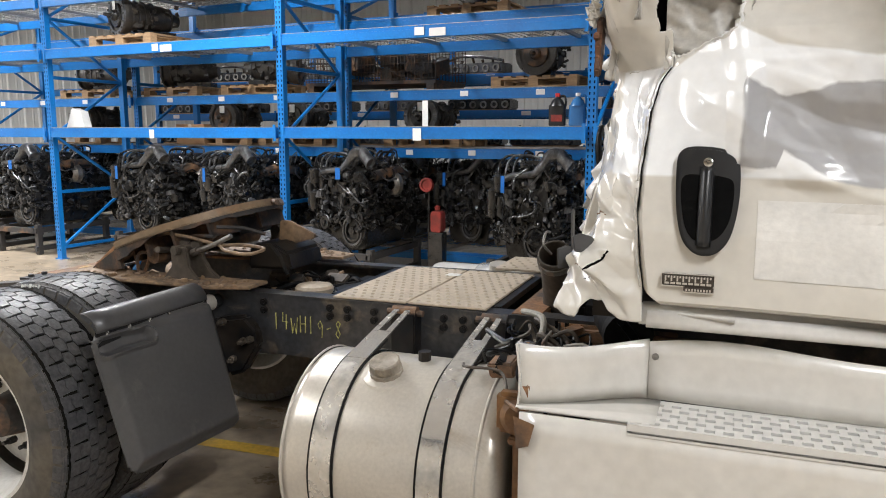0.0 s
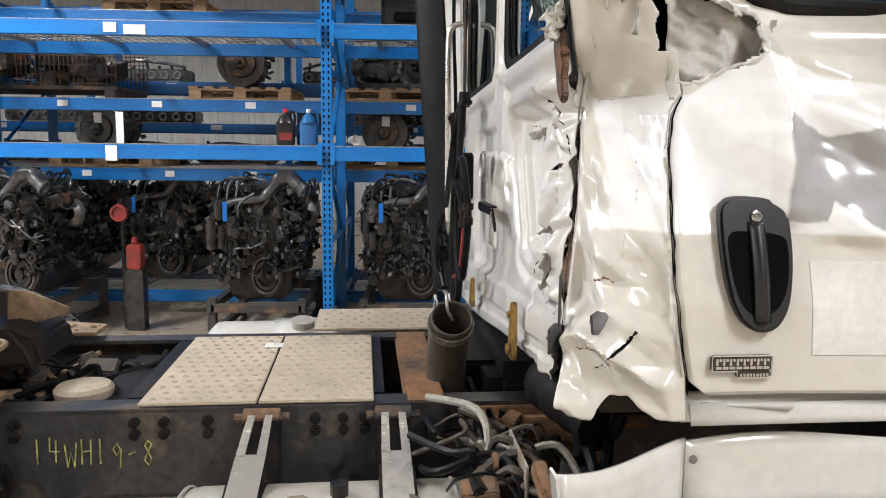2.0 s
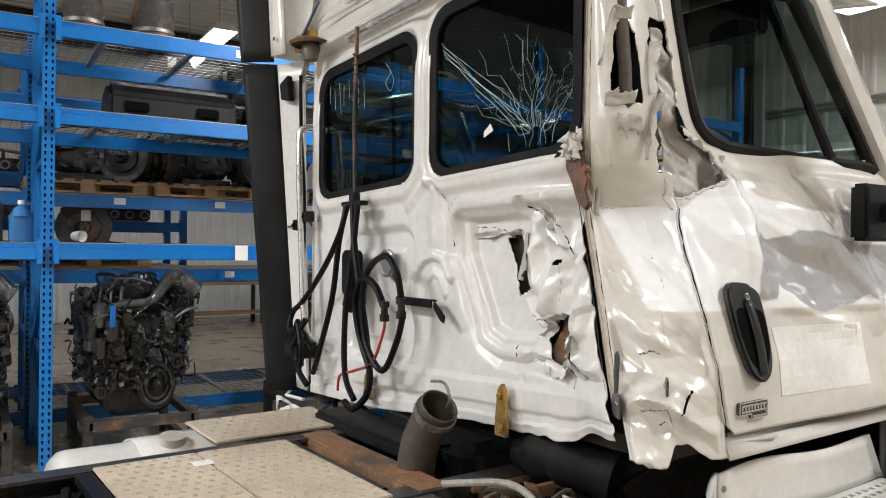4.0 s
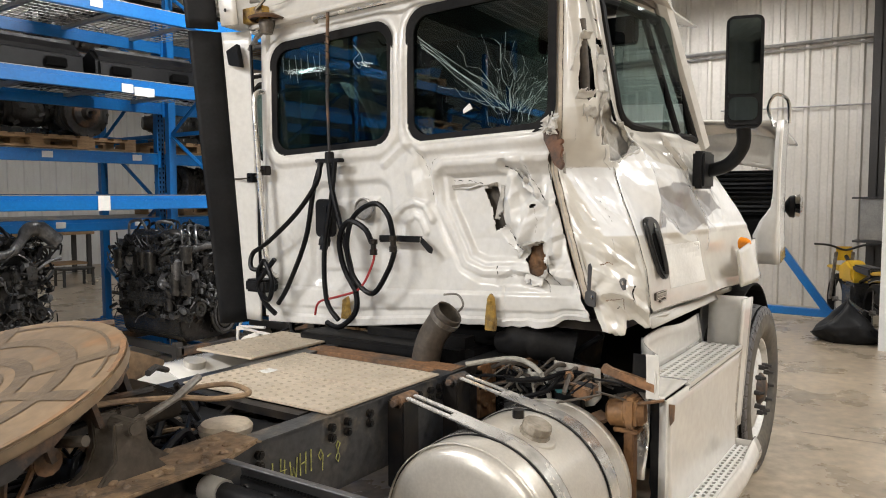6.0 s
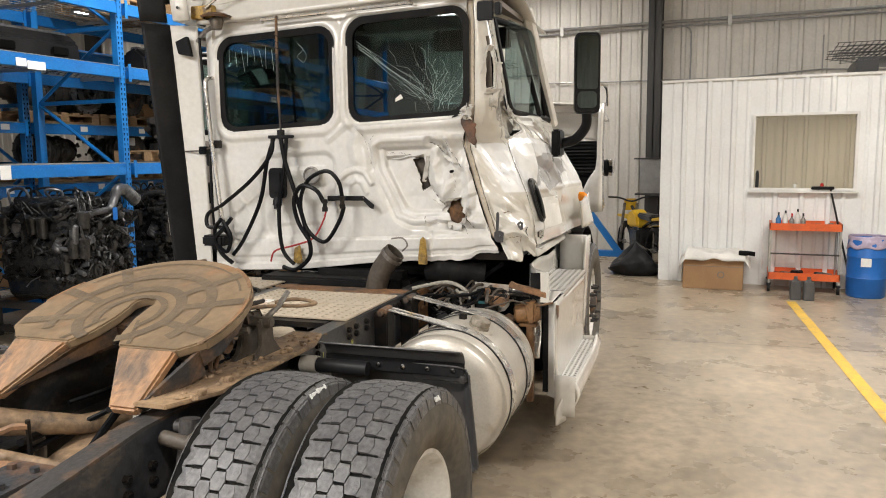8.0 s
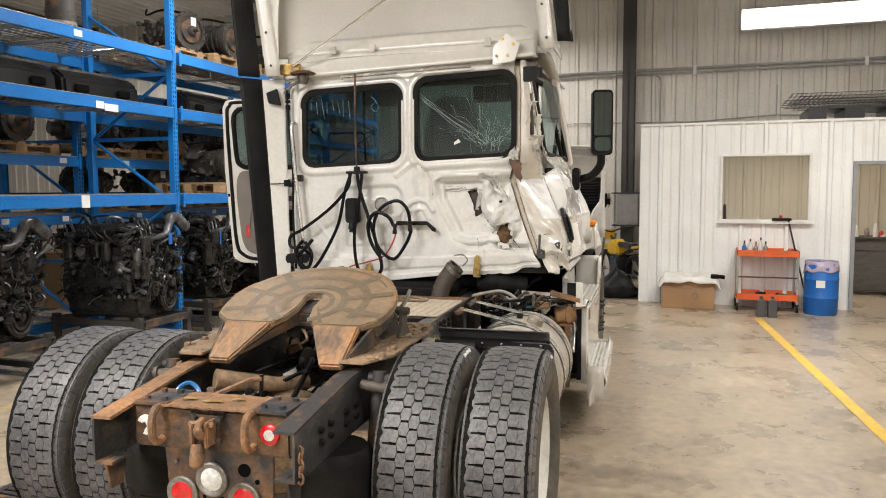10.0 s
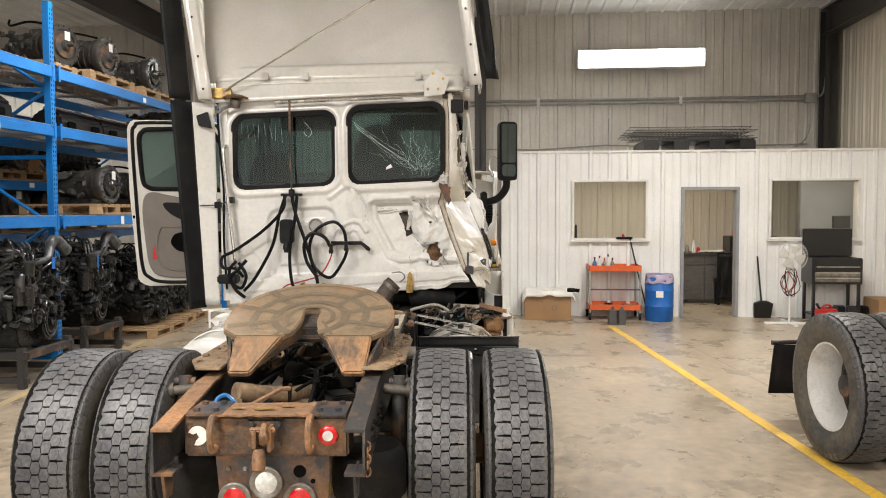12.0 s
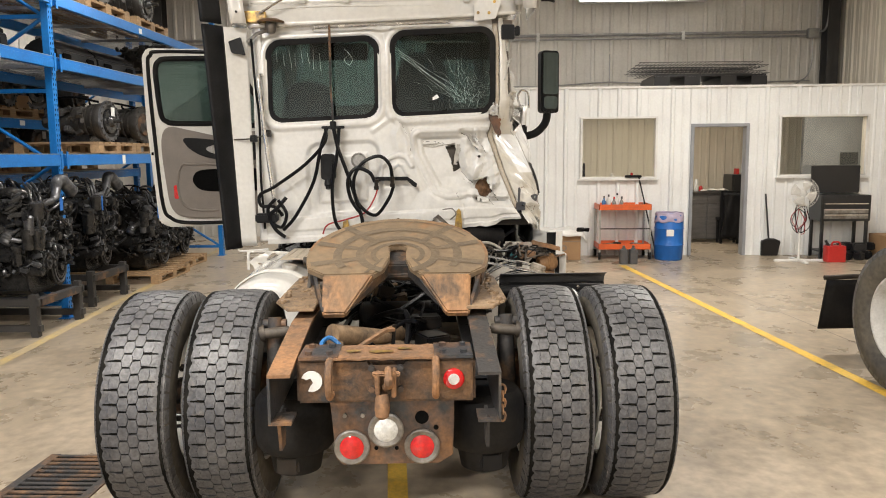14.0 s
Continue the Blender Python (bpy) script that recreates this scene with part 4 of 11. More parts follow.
for i in range(18):
    u0, v0 = rnd.uniform(1.28, 1.75), rnd.uniform(-0.12, 0.30)
    pts = [(u0 + 0.07 * j + rnd.uniform(-0.03, 0.03), v0 + rnd.uniform(-0.06, 0.06), rnd.uniform(0.82, 0.925)) for j in range(5)]
    part("air_line", G().tube(curve_pts(pts, 5), rnd.choice((0.006, 0.009, 0.014)), 6), rnd.choice((HOSE, HOSE, BLACK_FRAME, TAN_GRIME)), truck, smooth=True)
for i in range(10):
    k = G().cbox((0, 0, 0), (rnd.uniform(0.04, 0.12), rnd.uniform(0.04, 0.10), rnd.uniform(0.04, 0.10)), pose(rnd.uniform(1.25, 1.9), rnd.uniform(-0.05, 0.32), rnd.uniform(0.82, 0.90), rnd.uniform(-20, 20), rnd.uniform(-20, 20), rnd.uniform(-30, 30)))
    part("valve_block", k, rnd.choice((BLACK_FRAME, EXHAUST, TAN_GRIME)), truck, bevel=0.008)
part("tank_cross", G().lathe((1.4, -0.2, 0.74), (0, 1, 0), [(0, 0.0), (0, 0.09), (0.02, 0.11), (0.38, 0.11), (0.40, 0.09), (0.40, 0)], 18), BLACK_FRAME, truck, "black air tank", smooth=True)
part("reservoir_cap", G().lathe((1.755, -0.175, 0.905), (0, 0, 1), [(-0.03, 0.065), (0, 0.085), (0.02, 0.088), (0.032, 0.078), (0.038, 0.05), (0.036, 0)], 24), TREADPLATE, truck, "dusty cream round cap", smooth=True)
k = G().box(1.78, 1.93, -0.30, 0.30, 0.86, 0.90).box(1.62, 1.80, 0.05, 0.30, 0.84, 0.885)
part("step_bracket", k, DARK_PLASTIC, truck, bevel=0.01)


# wheels
def tread_blocks(R, W, n=52):
    """Worn tread: four rows of long interlocking six-sided blocks between two solid shoulder ribs with cut inner edges; axle along y."""
    g = G()

    def block(a0, outline, top):
        vs = []
        for r, sc in ((R - 0.013, 1.0), (top, 0.985)):
            for da, y in outline:
                rr = r - 0.015 * min(1.3, abs(y) / (W / 2)) ** 4
                vs.append((rr * math.sin(a0 + da * sc), y, rr * math.cos(a0 + da * sc)))
        m = len(outline)
        g.add(vs, [tuple(range(m, 2 * m))] + [(j, (j + 1) % m, m + (j + 1) % m, m + j) for j in range(m)])

    w, L = W * 0.145, 2 * math.pi / n
    for c in (-1.5, -0.5, 0.5, 1.5):
        f = 0.82 if abs(c) > 1 else 0.87
        for i in range(n):
            a0 = (i + (0.5 if c in (-0.5, 1.5) else 0.0)) / n * 2 * math.pi
            q, k, t = (noise.noise((i * 1.7, c * 5.1, j)) for j in (2, 8, 5))
            h, e = L * f / 2, 0.04 * L * t
            block(a0, [(-h + e, (c - 0.40) * w), (-h, (c + 0.02) * w), (-h - e, (c + 0.41) * w), (-h * 0.42, (c + 0.485) * w), (0.08 * h * k, (c + 0.58) * w), (h * 0.42, (c + 0.485) * w), (h - e, (c + 0.40) * w), (h, (c - 0.02) * w), (h + e, (c - 0.41) * w), (h * 0.40, (c - 0.485) * w), (0.08 * h * k, (c - 0.58) * w), (-h * 0.42, (c - 0.485) * w)], R - 0.002 + 0.0012 * q)
    for s in (-1, 1):
        for i in range(n):
            a0 = (i + (0.5 if s > 0 else 0.0)) / n * 2 * math.pi
            e = 0.010 * W * noise.noise((i * 1.9, s, 3))
            y = [s * w * x for x in (1.92, 2.01, 2.11, 2.62)]
            block(a0, [(-L * 0.496, s * W * 0.515), (-L * 0.03, s * W * 0.515), (-L * 0.03, s * W * 0.492), (L * 0.03, s * W * 0.492), (L * 0.03, s * W * 0.515), (L * 0.496, s * W * 0.515), (L * 0.496, y[3] + s * e), (L * 0.445, y[3] + s * e), (L * 0.435, y[0]), (L * 0.20, y[1]), (0.0, y[2]), (-L * 0.20, y[1]), (-L * 0.435, y[0]), (-L * 0.445, y[3] + s * e), (-L * 0.496, y[3] + s * e)][::s], R - 0.003 + 0.0008 * noise.noise((i * 2.9, s, 7)))
    return g


def tyre_body(R, W, S):
    h = W / 2
    prof = [(-h * 0.80, R * 0.585), (-h * 0.97, R * 0.63), (-h * 1.10, R * 0.72), (-h * 1.12, R * 0.79), (-h * 1.06, R * 0.88), (-h * 1.00, R - 0.03), (-h * 0.92, R - 0.014),
            (-h * 0.5, R - 0.011), (0, R - 0.010), (h * 0.5, R - 0.011), (h * 0.92, R - 0.014), (h * 1.00, R - 0.03), (h * 1.06, R * 0.88), (h * 1.12, R * 0.79), (h * 1.10, R * 0.72), (h * 0.97, R * 0.63), (h * 0.80, R * 0.585)]
    return G().lathe((0, 0, 0), (0, 1, 0), prof, 72)


def shoulder_blocks(R, W, n=44):
    """Side lugs where the tread meets the sidewall."""
    g = G()
    for s in (-1, 1):
        for i in range(n):
            a = (i + (0.5 if s > 0 else 0)) / n * 2 * math.pi
            d = 2 * math.pi / n * 0.42
            vs = []
            for aa in (a - d, a + d):
                for y, r in ((s * W * 0.46, R - 0.010), (s * W * 0.512, R - 0.028), (s * W * 0.535, R - 0.060), (s * W * 0.46, R - 0.055)):
                    vs.append((r * math.sin(aa), y, r * math.cos(aa)))
            g.add(vs, [(0, 1, 5, 4), (1, 2, 6, 5), (0, 1, 2, 3), (4, 5, 6, 7)])
    return g


def rim(R, W, deep, out):
    """A disc wheel; out: +1 or -1, the side that the dish opens to; deep: how far in the disc lies."""
    r = R * 0.585
    prof = [(-W * 0.40, r + 0.012), (-W * 0.42, r + 0.012), (-W * 0.42, r - 0.008), (-W * 0.34, r - 0.018), (-W * 0.1, r - 0.05), (W * 0.1, r - 0.05), (W * 0.34, r - 0.018), (W * 0.42, r - 0.008), (W * 0.42, r + 0.012), (W * 0.40, r + 0.012)]
    return G().lathe((0, 0, 0), (0, 1, 0), prof, 40)


def disc(R, y, out):
    r = R * 0.585
    prof = [(y, 0.075), (y + out * 0.004, 0.15), (y - out * 0.012, 0.19), (y - out * 0.03, r - 0.045), (y - out * 0.04, r - 0.045), (y - out * 0.02, 0.17), (y - out * 0.02, 0.075)]
    return G().lathe((0, 0, 0), (0, 1, 0), prof, 32)


NUT = mesh_of("wheel_nut", G().cyl((0, 0, 0), (0, 0.035, 0), 0.015, n=6).cyl((0, 0.035, 0), (0, 0.06, 0), 0.009, n=6), RUSTY_BLACK)
RR, WW = 0.510, 0.285
TREAD_MESH = mesh_of("tread", tread_blocks(RR, WW * 0.97), TYRE)
BODY_MESH = mesh_of("tyre_body", tyre_body(RR, WW, 0), TYRE_SIDE, smooth=True)
# Band under the blocks; the groove shade is put into its colour.
BAND_MESH = mesh_of("groove_shade_band", G().lathe((0, 0, 0), (0, 1, 0), [(-WW * 0.47, RR - 0.0125), (-WW * 0.25, RR - 0.0095), (WW * 0.25, RR - 0.0095), (WW * 0.47, RR - 0.0125)], 72), TREAD_GAP, smooth=True)
LUG_MESH = mesh_of("shoulder_tread", shoulder_blocks(RR, WW), TYRE)


def wheel(u, v, out, y_disc, name="wheel", hub=True, parent=truck, label="dusty black truck tyre on a white wheel", mat=RIM_WHITE, m=None, deep=0.09):
    w = new(name)
    w.parent = parent
    w.matrix_basis = (m or pose(u, v, RR)) @ pose(0, 0, 0, 0, (u * 57 + v * 131) % 8, 0)
    w["label"] = label
    ty = new("tyre", BODY_MESH)
    ty.parent = w
    for nm, me in (("tread", TREAD_MESH), ("shoulder_tread", LUG_MESH), ("groove_shade_band", BAND_MESH)):
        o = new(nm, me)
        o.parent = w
        if nm != "groove_shade_band":
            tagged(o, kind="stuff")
    part("rim", rim(RR, WW, 0, out), mat, w, smooth=True)
    part("wheel_disc", disc(RR, y_disc, out), mat, w, smooth=True)
    if hub:
        k = G().lathe((0, y_disc - out * 0.02, 0), (0, out, 0), [(0, 0.0), (0, 0.10), (0.03, 0.095), (0.05 + deep, 0.075), (0.06 + deep, 0.05), (0.06 + deep, 0)], 24)
        part("hub", k, RUSTY_BLACK, w, smooth=True)
        pieces("wheel_nut", NUT, [pose(0.143 * math.cos(a), y_disc, 0.143 * math.sin(a), 0, 0, 0 if out > 0 else 180) for a in [2 * math.pi * i / 10 for i in range(10)]], w)
    return w


for s in (-1, 1):
    wheel(0.86, s * 1.085, s, -s * 0.11)
    wheel(0.86, s * 0.725, -s, s * 0.11, hub=False)
    wheel(4.93, s * 1.085, s, s * 0.125, deep=0.0)
    k = G().lathe((0.86, s * 0.56, 0.51), (0, s, 0), [(0, 0.0), (0, 0.20), (0.16, 0.20), (0.18, 0.12), (0.18, 0)], 24)
    part("brake_drum", k, RUSTY_BLACK, truck, smooth=True)

# white chalk bars on two tyre shoulders
for v, r, a0, n in ((-0.872, 0.486, -0.145, 7), (-1.238, 0.470, 0.115, 4)):
    for i in range(n):
        a = a0 + (0.032 if n > 4 else 0.020) * i
        u, z = 0.86 + r * math.sin(a), 0.51 + r * math.cos(a)
        part("chalk_mark", G().cbox((0, 0, 0), (0.004 + 0.006 * (i % 2), 0.006, 0.016 - 0.005 * (i % 3)), pose(u, v, z, -30, math.degrees(a), 0)), LABEL, truck, "short white chalk bar on the tyre")

# fifth wheel, tipped back
fifth = new("fifth_wheel")
fifth.parent = truck
fifth["label"] = "greasy rusted fifth wheel coupling plate, tipped back"
TIP = pose(0.80, -0.025, 1.10, 0, -18.5, 0)
FC, FR = 0.205, 0.445
outline = [(0.0, 0.11), (0.0, 0.345), (0.05, 0.40)]
outline += [(FC + FR * math.cos(radians(a)), FR * math.sin(radians(a))) for a in range(108, -109, -8)]
outline += [(0.05, -0.40), (0.0, -0.345), (0.0, -0.11), (0.07, -0.062), (0.17, -0.040)]
outline += [(0.275 + 0.045 * math.cos(radians(a)), 0.045 * math.sin(radians(a))) for a in range(-115, 116, 23)]
outline += [(0.17, 0.040), (0.07, 0.062)]
part("plate", G().prism(outline, 0.035, TIP @ pose(0, 0, -0.035)), GREASE, fifth, "greased steel top plate", bevel=0.006)
k = G()
for q, s in ((1, 1), (1, -1)):
    a, b, c, d = (0.0, s * 0.345, 0), (0.0, s * 0.11, 0), (-0.226, s * 0.225, -0.077), (-0.226, s * 0.33, -0.077)
    m = [(x, y, z + 0.0) for x, y, z in (a, b, c, d)] + [(x + 0.01, y, z - 0.035) for x, y, z in (a, b, c, d)]
    part("ramp", G().add(m, [(0, 1, 2, 3), (4, 5, 6, 7), (0, 1, 5, 4), (1, 2, 6, 5), (2, 3, 7, 6), (3, 0, 4, 7)], TIP), RUST_RAMP, fifth, "scuffed orange ramp", bevel=0.008)


def arc_strip(g, r0, r1, a0, a1, z, n=24):
    for i in range(n):
        b0, b1 = radians(a0 + (a1 - a0) * i / n), radians(a0 + (a1 - a0) * (i + 1) / n)
        g.add([(FC + r * math.cos(b), r * math.sin(b), z) for r, b in ((r0, b0), (r1, b0), (r1, b1), (r0, b1))], [(0, 1, 2, 3)], TIP)


k = G()
arc_strip(k, 0.164, 0.206, -158, 158, 0.0025, 40)
arc_strip(k, 0.108, 0.134, -130, 130, 0.0025, 30)
arc_strip(k, 0.274, 0.316, -118, 118, 0.0025, 40)
arc_strip(k, 0.395, 0.404, -60, 60, 0.0025, 20)
for a in (-104, -72, -40, 40, 72, 104):
    b = radians(a)
    d, e = Vector((math.cos(b), math.sin(b), 0)), Vector((-math.sin(b), math.cos(b), 0))
    c = Vector((FC, 0, 0.0027))
    k.add([c + d * 0.205 - e * 0.018, c + d * 0.425 - e * 0.024, c + d * 0.425 + e * 0.024, c + d * 0.205 + e * 0.018], [(0, 1, 2, 3)], TIP)
for s in (-1, 1):
    k.add([(0.01, s * 0.135, 0.0026), (0.16, s * 0.065, 0.0026), (0.16, s * 0.078, 0.0026), (0.01, s * 0.155, 0.0026)], [(0, 1, 2, 3)], TIP)
part("grease_groove", k, material("greasy_groove", (0.105, 0.083, 0.060), 0.38, spots=(0.19, 0.14, 0.09), scale=5, vary=0.15, cover=0.5, sharp=0.35), fifth, "dark greasy groove pattern")
for a0, a1 in ((-112, -70), (-58, -30), (62, 84)):
    k = G()
    arc_strip(k, 0.428, 0.443, a0, a1, 0.0022, 14)
    part("worn_rim", k, RUST_RAMP, fifth, "rusty worn rim of the plate")


def rim_depth(x, y):
    """Ragged depth of the rim under the plate: shallow at the front, deep beside the ramps, arched between."""
    return 0.052 + 0.030 * smooth01(-x, -0.30, -0.10) - 0.022 * smooth01(-abs(x - 0.34), -0.12, 0.0) + 0.014 * noise.noise((x * 14, y * 14, 4))


k = G()
pts = [(FC + 0.428 * math.cos(radians(a)), 0.428 * math.sin(radians(a))) for a in range(112, -113, -4)]
for (x0, y0_), (x1, y1_) in zip(pts, pts[1:]):
    k.add([(x0, y0_, -0.03), (x1, y1_, -0.03), (x1, y1_, -rim_depth(x1, y1_)), (x0, y0_, -rim_depth(x0, y0_))], [(0, 1, 2, 3)], TIP)
for s in (-1, 1):
    k.add([(-0.21, s * 0.325, -0.075), (0.05, s * 0.39, -0.03), (0.05, s * 0.39, -0.125), (-0.20, s * 0.32, -0.11)], [(0, 1, 2, 3)], TIP)
    k.add([(-0.21, s * 0.225, -0.085), (0.0, s * 0.115, -0.035), (0.17, s * 0.055, -0.035), (0.17, s * 0.055, -0.10)], [(0, 1, 2, 3)], TIP)
part("skirt", k, RUSTY_BLACK, fifth, thick=0.014, weld=True)
for s in (-1, 1):
    k = G().prism([(0.40, 0.0), (0.70, 0.0), (0.645, 0.04), (0.61, 0.09), (0.60, 0.165), (0.47, 0.165), (0.475, 0.09), (0.45, 0.03)], 0.026, Matrix(((1, 0, 0, 0.70), (0, 0, 1, s * 0.37 - 0.013), (0, 1, 0, 0.97), (0, 0, 0, 1))))
    k.prism([(0.44, 0.0), (0.64, 0.0), (0.585, 0.06), (0.575, 0.15), (0.49, 0.15), (0.49, 0.06)], 0.016, Matrix(((1, 0, 0, 0.70), (0, 0, 1, s * 0.44 - 0.008), (0, 1, 0, 0.97), (0, 0, 0, 1))))
    k.cyl((1.23, s * 0.34, 1.105), (1.23, s * 0.475, 1.105), 0.022, n=12)
    part("saddle_bracket", k, EXHAUST, fifth, "dark grimy saddle bracket", bevel=0.004)
    k = G().prism([(0.62, s * 0.34), (1.62, s * 0.34), (1.62, s * 0.48), (1.45, s * 0.54), (0.8, s * 0.54), (0.62, s * 0.46)], 0.014, pose(0, 0, 0.962))
    for u in (0.75, 0.9, 1.3, 1.42):
        k.cyl((u, s * 0.50, 0.976), (u, s * 0.50, 0.992), 0.018, n=6)
    part("base_plate", k, TAN_GRIME, fifth, "rusted mounting plate caked in tan grime", bevel=0.003)
part("cross_tube", G().cyl((1.05, -0.4, 1.06), (1.05, 0.4, 1.06), 0.035, n=12), RUSTY_BLACK, fifth, smooth=True)
part("release_handle", G().tube(curve_pts([(1.42, -0.40, 1.13), (1.50, -0.335, 1.126), (1.60, -0.345, 1.12), (1.625, -0.39, 1.116), (1.60, -0.465, 1.11), (1.49, -0.455, 1.118), (1.42, -0.40, 1.13)], 4), 0.008, 7).tube([(1.10, -0.385, 1.17), (1.26, -0.39, 1.155), (1.42, -0.40, 1.13)], 0.008, 7), TAN_GRIME, fifth, "bent grimy release handle with a ring end", smooth=True)
part("release_pin", G().cyl((1.40, 0.03, 1.285), (1.47, -0.02, 1.290), 0.013, n=8), RUST, fifth)
# ribs, jaw and levers under the plate
for x, w in ((0.10, 0.36), (0.22, 0.40), (0.36, 0.38), (0.50, 0.30)):
    for s in (-1, 1):
        part("plate_rib", G().box(x, x + 0.014, min(s * 0.09, s * w), max(s * 0.09, s * w), -0.115, -0.034, TIP), RUSTY_BLACK, fifth, "rusty rib under the plate")
part("jaw", G().box(0.18, 0.34, -0.085, 0.085, -0.125, -0.045, TIP).cyl((1.02, -0.14, 1.06), (1.02, 0.14, 1.06), 0.025, n=10), RUSTY_BLACK, fifth, "greasy locking jaw", bevel=0.01)
part("jaw_lever", G().tube([TIP @ Vector((0.30, 0.05, -0.10)), TIP @ Vector((0.24, -0.20, -0.12)), TIP @ Vector((0.30, -0.42, -0.10))], 0.014, 8), EXHAUST, fifth, smooth=True)
for s in (-1, 1):
    part("jaw_spring", G().tube([TIP @ Vector((0.05 + 0.004 * i, s * 0.20 + 0.014 * math.cos(i * 1.3), -0.10 + 0.014 * math.sin(i * 1.3))) for i in range(52)], 0.003, 5), EXHAUST, fifth, smooth=True)
# lock parts hanging out beside the plate
part("pull_rod", G().tube([(1.30, -0.40, 1.10), (1.40, -0.405, 1.135), (1.48, -0.40, 1.175)], 0.011, 8).cyl((1.30, -0.40, 1.10), (1.27, -0.40, 1.087), 0.017, n=8), CAST, fifth, "pale steel pull rod", smooth=True)
part("spring_hook", G().tube(curve_pts([(0.95, -0.39, 0.985), (0.955, -0.395, 1.05), (0.985, -0.395, 1.075), (1.02, -0.39, 1.06), (0.985, -0.385, 0.985)], 5), 0.008, 7), RUSTY_BLACK, fifth, "bent rusty hook under the plate", smooth=True)
part("front_bracket", G().prism([(1.47, 1.20), (1.52, 1.20), (1.66, 1.14), (1.655, 1.12), (1.50, 1.08), (1.46, 1.10)], 0.02, Matrix(((1, 0, 0, 0), (0, 0, 1, 0.0), (0, 1, 0, 0), (0, 0, 0, 1)))), TAN_GRIME, fifth, "grimy bracket in front of the plate", bevel=0.004)
part("lock_body", G().prism([(1.38, 0.985), (1.62, 0.99), (1.60, 1.07), (1.52, 1.11), (1.40, 1.10)], 0.30, Matrix(((1, 0, 0, 0), (0, 0, 1, -0.15), (0, 1, 0, 0), (0, 0, 0, 1)))), BLACK_FRAME, fifth, "oily black lock body", bevel=0.012)
for i, (p, q) in enumerate((((1.55, -0.20, 1.11), (1.63, -0.20, 0.98)), ((1.10, -0.30, 1.12), (1.36, -0.36, 1.16)), ((0.98, -0.25, 1.03), (1.25, -0.38, 1.13)), ((1.36, -0.34, 1.20), (1.52, -0.20, 1.16)))):
    part("lock_strut", G().tube([p, Vector(p).lerp(Vector(q), 0.5) + Vector((0, 0.01, 0.012)), q], 0.009, 7), (BLACK_FRAME, RUSTY_BLACK)[i % 2], fifth, smooth=True)
# lumps of grease and grit on the mounting plates
rnd = random.Random(31)
k = G()
for i in range(120):
    s = rnd.choice((-1, 1))
    c = Vector((rnd.uniform(0.66, 1.6), s * rnd.uniform(0.35, 0.52), 0.975))
    r = rnd.uniform(0.005, 0.017)
    k.lathe(c, (rnd.uniform(-0.3, 0.3), rnd.uniform(-0.3, 0.3), 1), [(0, r), (r * 0.5, r * rnd.uniform(0.6, 0.95)), (r * 0.8, 0)], 7)
tagged(part("grease_lump", k, TAN_GRIME, fifth, "dried lumps of grease", smooth=True), kind="stuff")

# black hanger casting bolted under the rail
hg = part("hanger_casting", G().prism([(1.45, 0.83), (1.60, 0.855), (1.66, 0.80), (1.67, 0.72), (1.59, 0.60), (1.50, 0.57), (1.43, 0.68)], 0.055, Matrix(((1, 0, 0, 0), (0, 0, 1, -0.50), (0, 1, 0, 0), (0, 0, 0, 1)))), BLACK_FRAME, truck, "oily black hanger casting", bevel=0.018)
for u, z in ((1.60, 0.745), (1.635, 0.755), (1.50, 0.82), (1.545, 0.66)):
    part("hanger_nut", G().cyl((u, -0.50, z), (u, -0.526, z), 0.016, n=6).cyl((u, -0.52, z), (u, -0.545, z), 0.008, n=8), EXHAUST, hg)
# deck plates
BUMP = mesh_of("tread_bump", G().lathe((0, 0, 0), (0, 0, 1), [(0, 0.0095), (0.003, 0.007), (0.0012, 0.004), (0.0012, 0.0)], 7), material("dirty_tread_bump", (0.44, 0.38, 0.29), 0.6))
for u0, u1 in ((1.983, 2.312), (2.318, 2.647)):
    pl = part("deck_plate", G().box(u0, u1, -0.42, 0.345, 0.944, 0.953), TREADPLATE, truck, "dusty perforated aluminium deck plate", bevel=0.003)
    mats = []
    for i in range(7):
        for j in range(14):
            u, v = u0 + 0.035 + i * (u1 - u0 - 0.06) / 6.3 + (0.022 if j % 2 else 0), -0.385 + j * 0.0540
            mats.append(pose(u, v, 0.9532))
    pieces("tread_bump", BUMP, mats, pl)
part("stock_label", G().box(2.26, 2.325, 0.17, 0.225, 0.9535, 0.9555), LABEL, truck, "small white paper label")
part("deck_edge", G().box(1.93, 1.982, -0.33, 0.33, 0.915, 0.942), BLACK_FRAME, truck)
part("deck_edge", G().box(2.648, 2.68, -0.33, 0.345, 0.92, 0.944), BLACK_FRAME, truck)
pl = part("deck_plate", G().box(2.42, 2.98, 0.44, 0.82, 0.945, 0.955), TREADPLATE, truck, "small dusty deck plate", bevel=0.003)
pieces("tread_bump", BUMP, [pose(2.46 + i * 0.06 + (0.03 if j % 2 else 0), 0.48 + j * 0.06, 0.9552) for i in range(9) for j in range(6)], pl)
part("cross_tie", G().box(2.74, 2.86, -0.42, 0.42, 0.90, 0.945), RUST, truck, "orange rusted cross tie with holes", bevel=0.006)

